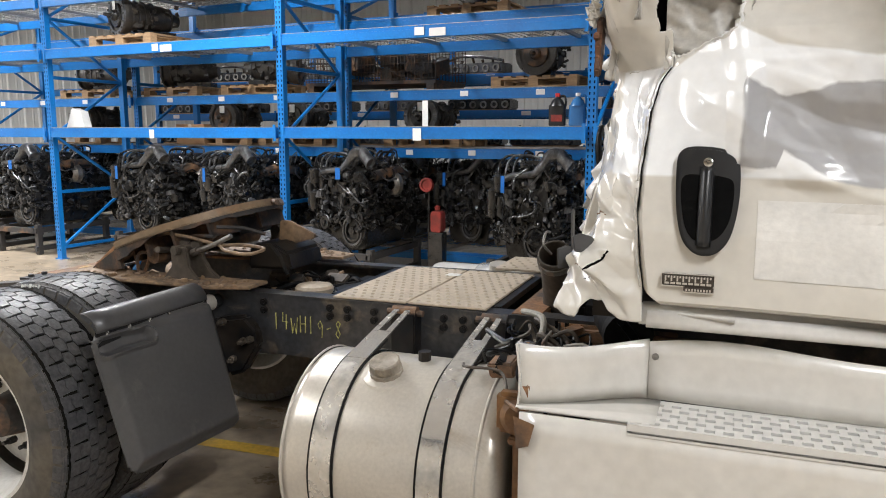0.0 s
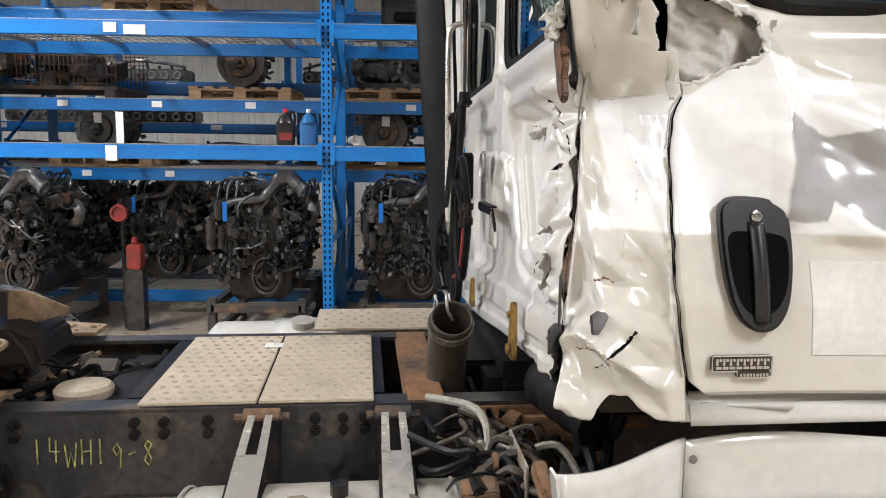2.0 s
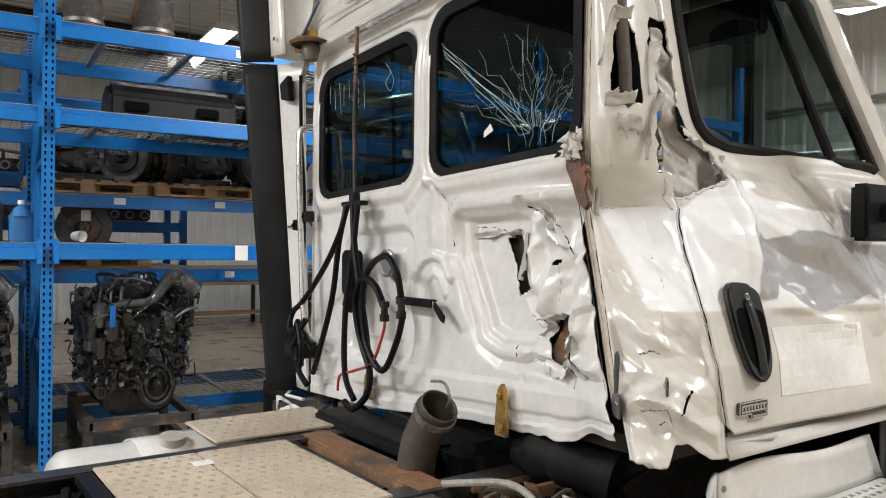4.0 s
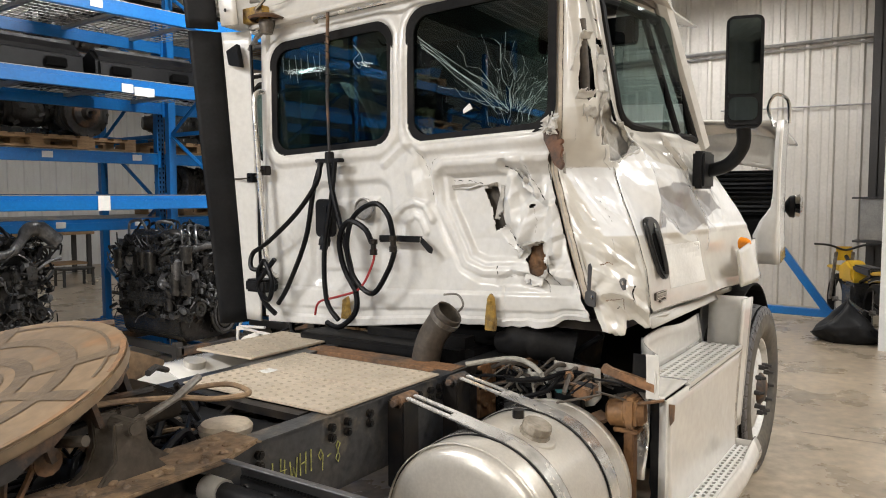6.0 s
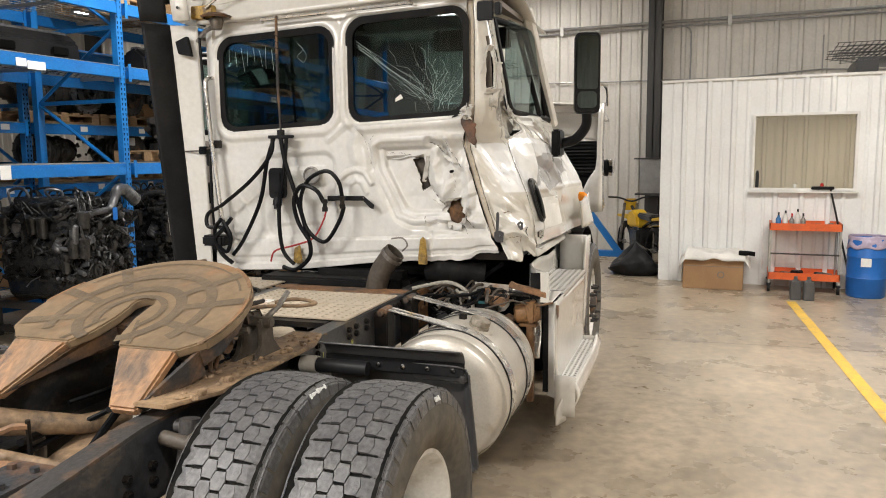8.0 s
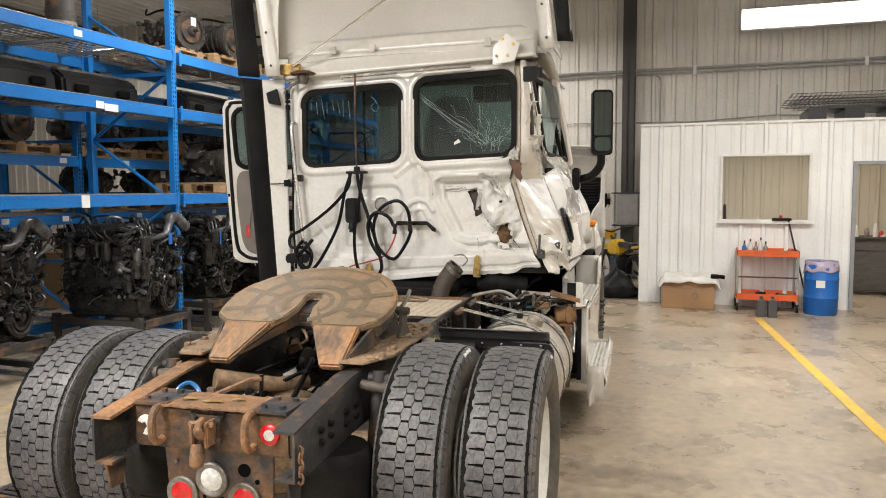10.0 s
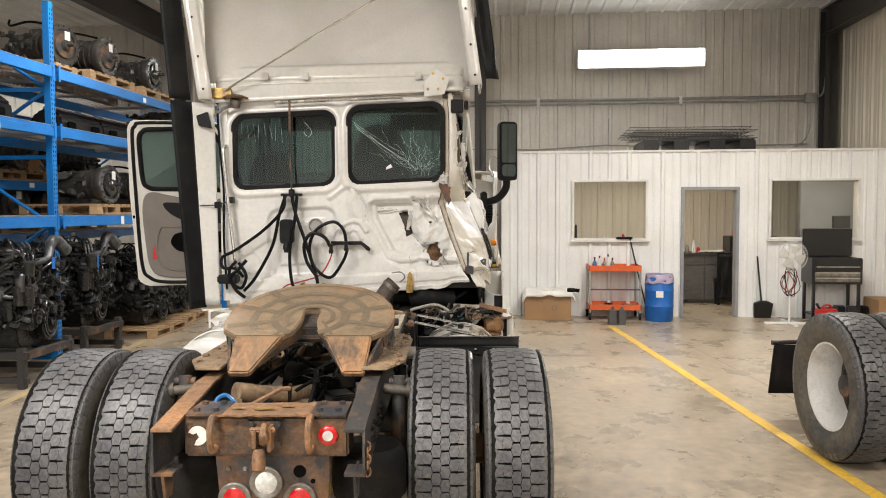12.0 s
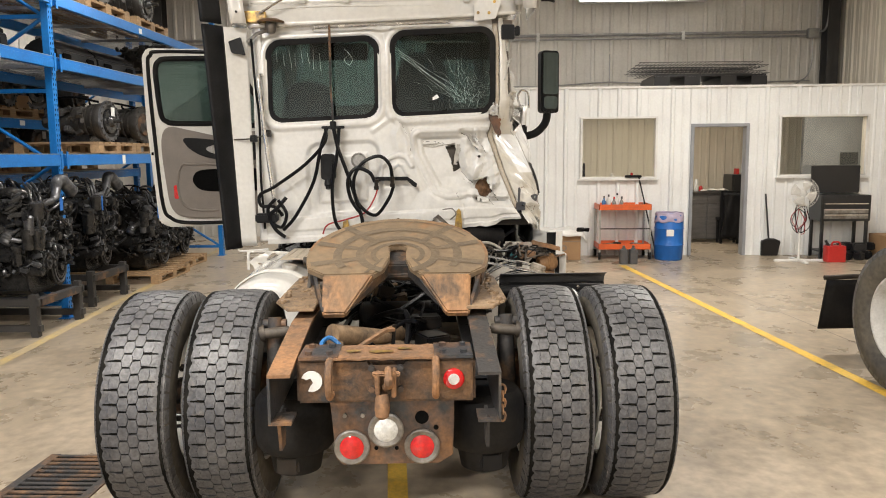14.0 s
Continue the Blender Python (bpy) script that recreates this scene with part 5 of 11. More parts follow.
# fuel tanks
def fuel_tank(u0, u1, v, z, r, mat, label):
    L = u1 - u0
    prof = [(0, 0.0), (0.0, r * 0.75), (0.008, r * 0.9), (0.035, r * 0.985), (0.06, r), (L - 0.06, r), (L - 0.035, r * 0.985), (L - 0.008, r * 0.9), (L, r * 0.75), (L, 0)]
    return part("fuel_tank", G().lathe((u0, v, z), (1, 0, 0), prof, 56), mat, truck, label, smooth=True)


TV, TZ, TR = -0.83, 0.535, 0.325
tank = fuel_tank(2.16, 2.92, TV, TZ, TR, ALU, "dull aluminium cylindrical fuel tank")
for u in (2.19, 2.84):
    part("weld_bead", G().lathe((u - 0.006, TV, TZ), (1, 0, 0), [(0, TR), (0.004, TR + 0.004), (0.008, TR + 0.004), (0.012, TR)], 56), ALU, tank, smooth=True)
ca = radians(110)
cd = Vector((0, math.cos(ca), math.sin(ca)))
cp = Vector((2.47, TV, TZ)) + cd * TR
part("filler_cap", G().lathe(cp, cd, [(-0.01, 0.056), (0.012, 0.056), (0.014, 0.050), (0.020, 0.050), (0.022, 0.054), (0.044, 0.052), (0.048, 0.046), (0.044, 0.0)], 12), material("dusty_cap_metal", (0.34, 0.30, 0.245), 0.6, spots=(0.20, 0.17, 0.13), scale=12, vary=0.2, bump=0.1), tank, "dusty ribbed filler cap")
part("cap_stain", G().lathe(cp, cd, [(-0.012, 0.085), (-0.003, 0.078), (0.001, 0.05)], 24), ALU, tank, smooth=True)
part("vent_stub", G().lathe((2.56, TV, TZ + TR), (0, 0, 1), [(-0.01, 0.022), (0.03, 0.022), (0.03, 0.0)], 10), BLACK_FRAME, tank)
for u, w in ((2.335, 0.075), (2.70, 0.075)):
    st = part("tank_strap", G().lathe((u - w / 2, TV, TZ), (1, 0, 0), [(0, TR + 0.002), (0, TR + 0.008), (w, TR + 0.008), (w, TR + 0.002)], 56), STRAP, tank, "shiny steel tank strap", smooth=True)
    part("strap_rubber", G().lathe((u - w / 2 - 0.008, TV, TZ), (1, 0, 0), [(0, TR + 0.001), (0, TR + 0.005), (w + 0.016, TR + 0.005), (w + 0.016, TR + 0.001)], 56), RUBBER, st, smooth=True)
    a = radians(99)
    p0 = Vector((u, TV + (TR + 0.006) * math.cos(a), TZ + (TR + 0.006) * math.sin(a)))
    end = Vector((u, -0.505, 0.940))
    run = end - p0
    turn = Matrix.Translation(p0) @ run.to_track_quat("Y", "Z").to_matrix().to_4x4()
    part("strap_band", G().box(-w / 2, w / 2, -0.01, run.length * 0.52, -0.003, 0.003, turn), STRAP, st)
    part("band_rubber", G().box(-w / 2 - 0.007, w / 2 + 0.007, -0.01, run.length * 0.40, -0.007, -0.0035, turn), RUBBER, st)
    for du in (-0.026, 0.026):
        k = G().prism([(du - 0.0115, run.length * 0.50), (du + 0.0115, run.length * 0.50), (du * 0.9 + 0.010, run.length), (du * 0.9 - 0.010, run.length)], 0.006, turn @ pose(0, 0, -0.003))
        part("strap_fork", k, STRAP, st)
    k = G().cyl((u - 0.05, -0.475, 0.925), (u + 0.05, -0.475, 0.925), 0.026, n=12).cyl((u - 0.075, -0.475, 0.925), (u + 0.075, -0.475, 0.925), 0.013, n=8)
    part("strap_bolt", k, RUSTY_BLACK, st, smooth=True)
    part("tank_bracket", G().box(u - 0.05, u + 0.05, -0.505, -0.431, 0.60, 0.93), BLACK_FRAME, tank, bevel=0.005)
    part("tank_cradle", G().box(u - 0.04, u + 0.04, -0.84, -0.43, 0.195, 0.215), BLACK_FRAME, tank, bevel=0.005)
tank2 = fuel_tank(1.93, 2.95, 0.82, 0.58, 0.315, CAB_BACK, "cream painted fuel tank")
part("filler_cap", G().lathe((2.35, 0.75, 0.885), (0, -0.2, 1), [(0, 0.05), (0.04, 0.05), (0.04, 0.0)], 14), ALU, tank2, smooth=True)

# mud flap with its bracket
def flap_point(a, b):
    top, low = Vector((1.455, -1.185, 0.925)).lerp(Vector((1.485, -0.575, 0.925)), b), Vector((1.607, -1.185, 0.432)).lerp(Vector((1.619, -0.575, 0.412)), b)
    d = min(a * 0.52, (1 - a) * 0.52, b * 0.62, (1 - b) * 0.62)
    out = 0.032 * smooth01(d, 0.0, 0.05) + 0.006 * math.sin(3.1 * a) * math.sin(3.1 * b)
    x, y = b * 0.62, a * 0.52
    scoop = box_in(x, y - 0.10 * max(0.0, x - 0.12), 0.012, 0.255, 0.022 - 0.02 * x, 0.096 - 0.06 * x, 0.030)
    out += 0.010 * smooth01(-abs(scoop), -0.012, 0.0) - 0.030 * smooth01(-scoop, -0.004, 0.022)
    return top.lerp(low, a) + Vector((0.93, 0, 0.36)) * out


def box_in(x, y, x0, x1, y0, y1, r):
    dx, dy = abs(x - (x0 + x1) / 2) - (x1 - x0) / 2 + r, abs(y - (y0 + y1) / 2) - (y1 - y0) / 2 + r
    return math.hypot(max(dx, 0), max(dy, 0)) + min(max(dx, dy), 0) - r


fl = part("mud_flap", G().grid(flap_point, 96, 96, lambda a, b: box_in(b * 0.62, a * 0.52, 0, 0.62, 0, 0.52, 0.055) < 0), FLAP, truck, "charcoal plastic mud flap on a riveted bar", smooth=True, thick=0.006)
part("flap_bar", G().box(1.464, 1.476, -1.165, -0.575, 0.878, 0.935), DARK_PLASTIC, fl, bevel=0.003)
k = G().grid(lambda a, b: (1.405 + 0.070 * math.sin(1.571 * a), -1.165 + 0.59 * b, 0.992 - 0.064 * (1 - math.cos(1.571 * a))), 10, 6)
part("flap_roll", k, FLAP, fl, "dusty grey rolled edge plate", smooth=True, thick=0.005)
RIVET = mesh_of("rivet", G().lathe((0, 0, 0), (-1, 0, 0), [(0, 0.011), (0.005, 0.010), (0.007, 0.0)], 10), CHROME)
pieces("rivet", RIVET, [pose(1.464, -1.12 + i * 0.104, 0.905) for i in range(6)] + [pose(1.476, -1.12 + i * 0.104, 0.918, 0, 0, 180) for i in range(6)], fl)
k = G().tube([(1.425, -0.44, 0.895), (1.425, -0.78, 0.895)], 0.030, 12)
part("flap_tube", k, DARK_PLASTIC, fl, smooth=True)
part("tube_collar", G().cyl((1.425, -0.49, 0.895), (1.425, -0.56, 0.895), 0.036, n=14), ALU, fl, smooth=True)

# exhaust stub and things under the cab
k = G().tube(curve_pts([(2.90, -0.17, 0.62), (2.885, -0.175, 0.80), (2.88, -0.185, 0.92), (2.88, -0.215, 1.03), (2.882, -0.27, 1.115), (2.884, -0.315, 1.166)], 5), 0.062, 18, False)
ex = part("exhaust_pipe", k, EXHAUST, truck, "dull brown bent exhaust pipe, cut open", smooth=True, thick=0.005)
part("exhaust_clamp", G().lathe((2.883, -0.283, 1.128), (0.0, -0.66, 0.75), [(0, 0.066), (0.0, 0.072), (0.025, 0.072), (0.025, 0.066)], 18).tube(curve_pts([(2.88, -0.36, 1.17), (2.86, -0.40, 1.21), (2.86, -0.37, 1.25), (2.86, -0.30, 1.245)], 5), 0.005, 6), CAST, ex)
part("intake_duct", G().tube(curve_pts([(3.14, -0.42, 1.00), (3.15, -0.55, 1.02), (3.18, -0.66, 1.01), (3.22, -0.76, 0.99)], 5), [0.05, 0.055, 0.06, 0.075, 0.08, 0.08, 0.07, 0.08, 0.08, 0.078, 0.076, 0.078, 0.07, 0.078, 0.08, 0.08], 16), RUBBER, truck, "black corrugated intake duct", smooth=True)
k = G().box(3.0, 5.2, -0.34, 0.34, 0.60, 1.02)
part("gearbox", k, RUBBER, truck, "black gearbox between the rails", bevel=0.05)
part("cab_floor", G().box(3.14, 4.9, -0.98, 1.05, 1.10, 1.15), BLACK_FRAME, truck)
# This beam takes the same black, as painted shade under the cab.
part("cab_cross_beam", G().box(3.13, 3.22, -0.70, 0.95, 0.985, 1.07), SHADE_BLACK, truck, bevel=0.01)
part("black_cover", G().box(2.90, 3.10, -0.16, 0.62, 0.93, 0.985), RUBBER, truck, "black plastic cover between the rails", bevel=0.012)
rnd = random.Random(8)
for i in range(14):
    v = rnd.uniform(-0.9, 0.85)
    pts = [(3.17 + rnd.uniform(-0.02, 0.08), v + rnd.uniform(-0.15, 0.15) * j, 1.06 - 0.09 * j + rnd.uniform(-0.03, 0.02)) for j in range(4)]
    part("hose", G().tube(curve_pts(pts, 5), rnd.uniform(0.008, 0.02), 7), HOSE, truck, smooth=True)
# battery box remains beside the rail
def plate_yz(pts, u, d):
    return G().prism(pts, d, Matrix(((0, 0, 1, u), (1, 0, 0, 0), (0, 1, 0, 0), (0, 0, 0, 1))))


part("rust_bracket", G().box(2.93, 3.40, -0.60, -0.57, 0.91, 0.95), RUST, truck, "orange rusted bracket", bevel=0.004)
part("rust_bar", plate_yz([(-0.99, 1.0), (-0.97, 0.965), (-1.20, 0.905), (-1.205, 0.945), (-1.02, 0.985)], 2.985, 0.03), RUST, truck, "slanting orange rusted bar", bevel=0.004)
part("shield_plate", plate_yz([(-0.775, 0.99), (-0.98, 0.98), (-0.985, 0.86), (-0.955, 0.825), (-0.92, 0.815), (-0.80, 0.84)], 2.975, 0.006), material("rust_streaked_plate", (0.42, 0.40, 0.36), 0.45, metal=0.3, metal2=0.2, spots=(0.26, 0.11, 0.04), scale=7, vary=0.15, cover=0.42), truck, "rust-streaked grey plate", bevel=0.002)
jb = part("cable_box", plate_yz([(-0.79, 0.95), (-0.86, 0.965), (-0.915, 0.93), (-0.925, 0.80), (-0.90, 0.765), (-0.80, 0.78)], 2.93, 0.04), BLACK_FRAME, truck, "dark junction box with cables", bevel=0.01)
part("teal_plug", G().cbox((2.925, -0.835, 0.89), (0.03, 0.05, 0.035)), material("teal_plug_plastic", (0.05, 0.22, 0.25), 0.5), jb, bevel=0.006)
for v, z in ((-0.865, 0.945), (-0.895, 0.885)):
    part("rusty_bush", G().lathe((2.93, v, z), (-1, 0, 0), [(0, 0.022), (0.01, 0.022), (0.012, 0.012), (0.004, 0.010), (0.004, 0)], 12), RUST, jb, smooth=True)
k = G()
k.grid(lambda a, b: (3.0 + 0.06 * math.sin(2.6 * b) + 0.03 * noise.noise((a * 3, b * 3, 0)), -0.96 - 0.20 * a, 0.55 + 0.40 * b), 14, 14)
part("torn_shield", k, STRAP, truck, "crumpled bright metal shield", smooth=True, thick=0.004)
can = part("rusty_canister", G().lathe((2.955, -1.02, 0.815), (0.15, -1, 0.12), [(0, 0.0), (0, 0.035), (0.012, 0.052), (0.07, 0.058), (0.075, 0.064), (0.085, 0.064), (0.09, 0.056), (0.13, 0.056), (0.15, 0.04), (0.15, 0)], 18), CANISTER, truck, "rusty brown canister", smooth=True)
part("canister_clamp", G().cbox((2.955, -1.125, 0.835), (0.10, 0.05, 0.12)), CANISTER, can, bevel=0.012)
part("canister_post", G().box(2.95, 3.0, -1.13, -1.09, 0.30, 0.80).box(2.94, 3.01, -1.15, -1.05, 0.745, 0.765), CANISTER, truck, "rust-brown post under the canister", bevel=0.004)
part("post_web", plate_yz([(-0.94, 0.76), (-1.09, 0.78), (-1.09, 0.32), (-1.0, 0.34)], 2.99, 0.006), BLACK_FRAME, truck)
k = G().grid(lambda a, b: (2.93 + 0.02 * b, -0.905 - 0.105 * a + 0.05 * b * (a - 0.5), 0.775 - 0.12 * b - 0.01 * a), 4, 4)
part("blue_flap", k, material("pale_blue_plastic", (0.36, 0.40, 0.46), 0.4), truck, "pale grey-blue torn plastic", smooth=True, thick=0.003)
part("cable_loom", G().tube(curve_pts([(2.80, -0.45, 0.965), (2.90, -0.60, 0.99), (2.93, -0.68, 0.975), (2.93, -0.745, 0.93), (2.93, -0.775, 0.86), (2.92, -0.79, 0.77)], 6), 0.011, 8), LOOM, truck, "pale corrugated cable loom", smooth=True)
# Added black sheet that stands for the shade behind the box parts.
part("shade_backing", G().box(3.04, 3.06, -1.10, -0.46, 0.30, 0.90), SHADE_BLACK, truck)
for i, c in enumerate(((2.96, -0.70, 0.80), (2.97, -0.66, 0.90), (2.95, -0.74, 0.72), (2.98, -0.58, 0.78))):
    part("relay_block", G().cbox(c, (0.05, 0.05 + 0.02 * (i % 2), 0.07)), FLAP if i % 2 else BLACK_FRAME, truck, bevel=0.008)
for i in range(12):
    pts = [(2.93 + rnd.uniform(-0.03, 0.08), -0.5 - 0.25 * rnd.random(), 0.95 - 0.07 * j + rnd.uniform(-0.04, 0.04)) for j in range(5)]
    part("wire_loom", G().tube(curve_pts(pts, 5), rnd.uniform(0.004, 0.009), 6), HOSE if i % 4 else LOOM, truck, smooth=True)

rnd = random.Random(77)
for i in range(22):
    u0, v0 = rnd.uniform(2.72, 2.95), rnd.uniform(-0.95, -0.48)
    pts = [(u0 + rnd.uniform(-0.04, 0.05) + 0.05 * j, v0 - 0.055 * j + rnd.uniform(-0.06, 0.06), 0.97 - 0.035 * abs(j - 1.5) + rnd.uniform(-0.05, 0.03)) for j in range(5)]
    part("wire_loom", G().tube(curve_pts(pts, 5), rnd.choice((0.004, 0.005, 0.007, 0.010)), 6), rnd.choice((HOSE, HOSE, LOOM, EXHAUST, EXHAUST, RUSTY_BLACK)), truck, "loose cut wire behind the cab" if i == 0 else "", smooth=True)
for i in range(12):
    c = (rnd.uniform(2.86, 3.05), rnd.uniform(-1.08, -0.50), rnd.uniform(0.62, 0.95))
    k = G().cbox((0, 0, 0), (rnd.uniform(0.03, 0.09), rnd.uniform(0.03, 0.10), rnd.uniform(0.02, 0.08)), pose(*c, rnd.uniform(-30, 30), rnd.uniform(-30, 30), rnd.uniform(-40, 40)))
    part("loose_bracket", k, rnd.choice((RUST, RUSTY_BLACK, EXHAUST, CAST, BLACK_FRAME)), truck, bevel=0.005)

# ---------- the cab ----------
# The cab leans a little: its back wall climbs towards the damaged side.
LEAN = 0.045
Z0, Z1 = 1.05, 2.66


def lean(v, z):
    return z - LEAN * v


def box_sdf(x, y, x0, x1, y0, y1, r):
    dx, dy = abs(x - (x0 + x1) / 2) - (x1 - x0) / 2 + r, abs(y - (y0 + y1) / 2) - (y1 - y0) / 2 + r
    return math.hypot(max(dx, 0), max(dy, 0)) + min(max(dx, dy), 0) - r


def seg_dist(x, y, p, q):
    dx, dy = q[0] - p[0], q[1] - p[1]
    t = max(0.0, min(1.0, ((x - p[0]) * dx + (y - p[1]) * dy) / (dx * dx + dy * dy)))
    return math.hypot(x - p[0] - t * dx, y - p[1] - t * dy)


def line_dist(x, y, pts):
    return min(seg_dist(x, y, p, q) for p, q in zip(pts, pts[1:]))


def poly_sdf(x, y, pts):
    """Signed distance to a closed outline, negative inside."""
    d = line_dist(x, y, pts + pts[:1])
    c = False
    for (x0, y0), (x1, y1) in zip(pts, pts[1:] + pts[:1]):
        if (y0 > y) != (y1 > y) and x < (x1 - x0) * (y - y0) / (y1 - y0) + x0:
            c = not c
    return -d if c else d


def facets(x, y, cell, seed):
    """Flat triangles of random tilt that meet in sharp folds, about -1 to 1."""
    x += 0.30 * cell * noise.noise((x / cell * 0.7, y / cell * 0.7, seed))
    y += 0.30 * cell * noise.noise((x / cell * 0.7 + 40, y / cell * 0.7, seed))
    sx, sy = x / cell + 0.37 * y / cell, 1.07 * y / cell
    i, j = math.floor(sx), math.floor(sy)
    fx, fy = sx - i, sy - j

    def h(a, b):
        return 2 * ((math.sin(a * 127.1 + b * 311.7 + seed * 74.7) * 43758.5453) % 1.0) - 1
    if fx + fy < 1:
        return h(i, j) * (1 - fx - fy) + h(i + 1, j) * fx + h(i, j + 1) * fy
    return h(i + 1, j + 1) * (fx + fy - 1) + h(i, j + 1) * (1 - fx) + h(i + 1, j) * (1 - fy)


WIN_L, WIN_R = (0.163, 0.995, 1.933, 2.538), (-0.708, 0.070, 1.930, 2.562)
# pressed shapes of the back wall
POCKET = [(-0.15, 1.765), (-0.165, 1.65), (-0.295, 1.392), (-0.36, 1.365), (-0.66, 1.365), (-0.66, 1.755)]
FIELD = [(-0.085, 1.80), (-0.058, 1.64), (-0.14, 1.445), (-0.225, 1.31), (-0.335, 1.247), (-0.75, 1.245), (-0.75, 1.80)]
ARCH = [(0.165, 1.40), (0.158, 1.55), (0.13, 1.60), (0.09, 1.632), (0.024, 1.648), (-0.035, 1.628), (-0.075, 1.56)]
ARCH_IN = [(0.085, 1.48), (0.075, 1.55), (0.03, 1.585), (-0.01, 1.565), (-0.04, 1.50)]
# folds of the crash: way across the sheet, depth, half width
FOLDS = [([(0.21, 1.845), (0.125, 1.905), (0.075, 1.93)], 0.014, 0.032), ([(0.03, 1.91), (-0.01, 1.872), (-0.062, 1.76), (-0.072, 1.65)], -0.020, 0.026),
         ([(0.00, 1.895), (0.04, 1.80), (0.02, 1.70)], 0.012, 0.05), ([(0.88, 1.51), (0.76, 1.35), (0.66, 1.24)], 0.004, 0.02),
         ([(-0.46, 1.79), (-0.515, 1.755), (-0.575, 1.65), (-0.645, 1.595)], -0.040, 0.035), ([(-0.575, 1.80), (-0.585, 1.72), (-0.60, 1.66)], 0.028, 0.03),
         ([(-0.50, 1.74), (-0.475, 1.65), (-0.50, 1.54)], 0.030, 0.045), ([(-0.60, 1.62), (-0.56, 1.52), (-0.54, 1.44)], 0.030, 0.05),
         ([(-0.455, 1.50), (-0.51, 1.44), (-0.56, 1.40)], -0.035, 0.03), ([(-0.69, 1.60), (-0.70, 1.50), (-0.72, 1.40)], 0.026, 0.035),
         ([(-0.575, 1.28), (-0.69, 1.255), (-0.79, 1.255)], -0.030, 0.028), ([(-0.655, 1.36), (-0.72, 1.30), (-0.79, 1.29)], 0.022, 0.03),
         ([(-0.44, 1.27), (-0.50, 1.30), (-0.58, 1.285)], -0.022, 0.024), ([(-0.47, 1.24), (-0.475, 1.17), (-0.47, 1.11)], -0.008, 0.014)]


def knots(z, rows):
    """Straight runs between rows (z, x, y)."""
    for p, q in zip(rows, rows[1:]):
        if z <= q[0]:
            t = max(0.0, (z - p[0]) / (q[0] - p[0]))
            return p[1] + (q[1] - p[1]) * t, p[2] + (q[2] - p[2]) * t
    return rows[-1][1:]


# the corner post: where it leaves the back wall, how it bows, where it meets the door
POST_A = [(1.05, 3.055, -0.955), (1.13, 3.055, -0.945), (1.30, 3.08, -0.875), (1.52, 3.125, -0.79), (1.80, 3.155, -0.700), (1.92, 3.12, -0.735), (2.05, 3.10, -0.748), (2.45, 3.105, -0.748), (2.66, 3.12, -0.735)]
POST_C = [(1.05, 3.075, -1.045), (1.13, 3.075, -1.04), (1.30, 3.10, -1.02), (1.52, 3.17, -0.915), (1.80, 3.235, -0.715), (1.92, 3.15, -0.815), (2.05, 3.085, -0.865), (2.30, 3.08, -0.85), (2.66, 3.105, -0.80)]
DOOR_U = [(1.05, 3.295, 0), (1.20, 3.292, 0), (1.29, 3.278, 0), (1.40, 3.266, 0), (1.52, 3.269, 0), (1.68, 3.282, 0), (1.755, 3.298, 0), (1.80, 3.330, 0), (1.90, 3.325, 0), (2.66, 3.325, 0)]


def side_v(z, u):
    """How far out the damaged side of the cab lies: pushed in at the rear half way up."""
    rear = knots(z, [(1.10, -1.085, 0), (1.36, -1.062, 0), (1.50, -1.02, 0), (1.83, -0.878, 0), (2.0, -0.865, 0), (3.0, -0.865, 0)])[0]
    front = -0.935 - 0.155 * smooth01(-z, -1.98, -1.35) - 0.03 * smooth01(-z, -1.4, -1.2)
    t = smooth01(u, 3.45, 4.1)
    return rear * (1 - t) + front * t + 0.10 * smooth01(z, 2.0, 2.75) - 0.05 * smooth01(u, 4.3, 4.95) * smooth01(-z, -1.95, -1.5)


def door_rear(z):
    return knots(z, DOOR_U)[0]


def groove_v(z):
    return knots(z, POST_A)[1] + 0.045


def press(v, z):
    """Pressed relief of the back wall in the sheet's own height z."""
    h = 0.0
    d = box_sdf(v, z, 0.155, 0.735, 1.205, 1.785, 0.11)
    h -= 0.024 * smooth01(-d, 0.0, 0.042)
    h += 0.015 * smooth01(-d, 0.095, 0.125)
    d = poly_sdf(v, z, FIELD)
    h -= 0.026 * smooth01(-d, 0.0, 0.045)
    d2 = poly_sdf(v, z, POCKET) - 0.012
    h += 0.016 * smooth01(-abs(d2 - 0.045), -0.03, -0.008)
    h -= 0.026 * smooth01(-d2, 0.0, 0.028)
    h += 0.018 * smooth01(-line_dist(v, z, ARCH), -0.026, -0.006) * smooth01(z, 1.36, 1.46)
    h += 0.012 * smooth01(-line_dist(v, z, ARCH_IN), -0.022, -0.004)
    # sill step, channel over it, collar round the windows
    h += 0.016 * smooth01(-z, -1.225, -1.205) - 0.010 * smooth01(-z, -1.135, -1.12) + 0.012 * smooth01(-z, -1.095, -1.08)
    near = min(box_sdf(v, z, *WIN_L, 0.10), box_sdf(v, z, *WIN_R, 0.10))
    h += 0.020 * smooth01(-near, -0.075, -0.035)
    h -= 0.014 * smooth01(-near, -0.022, -0.004)
    return h


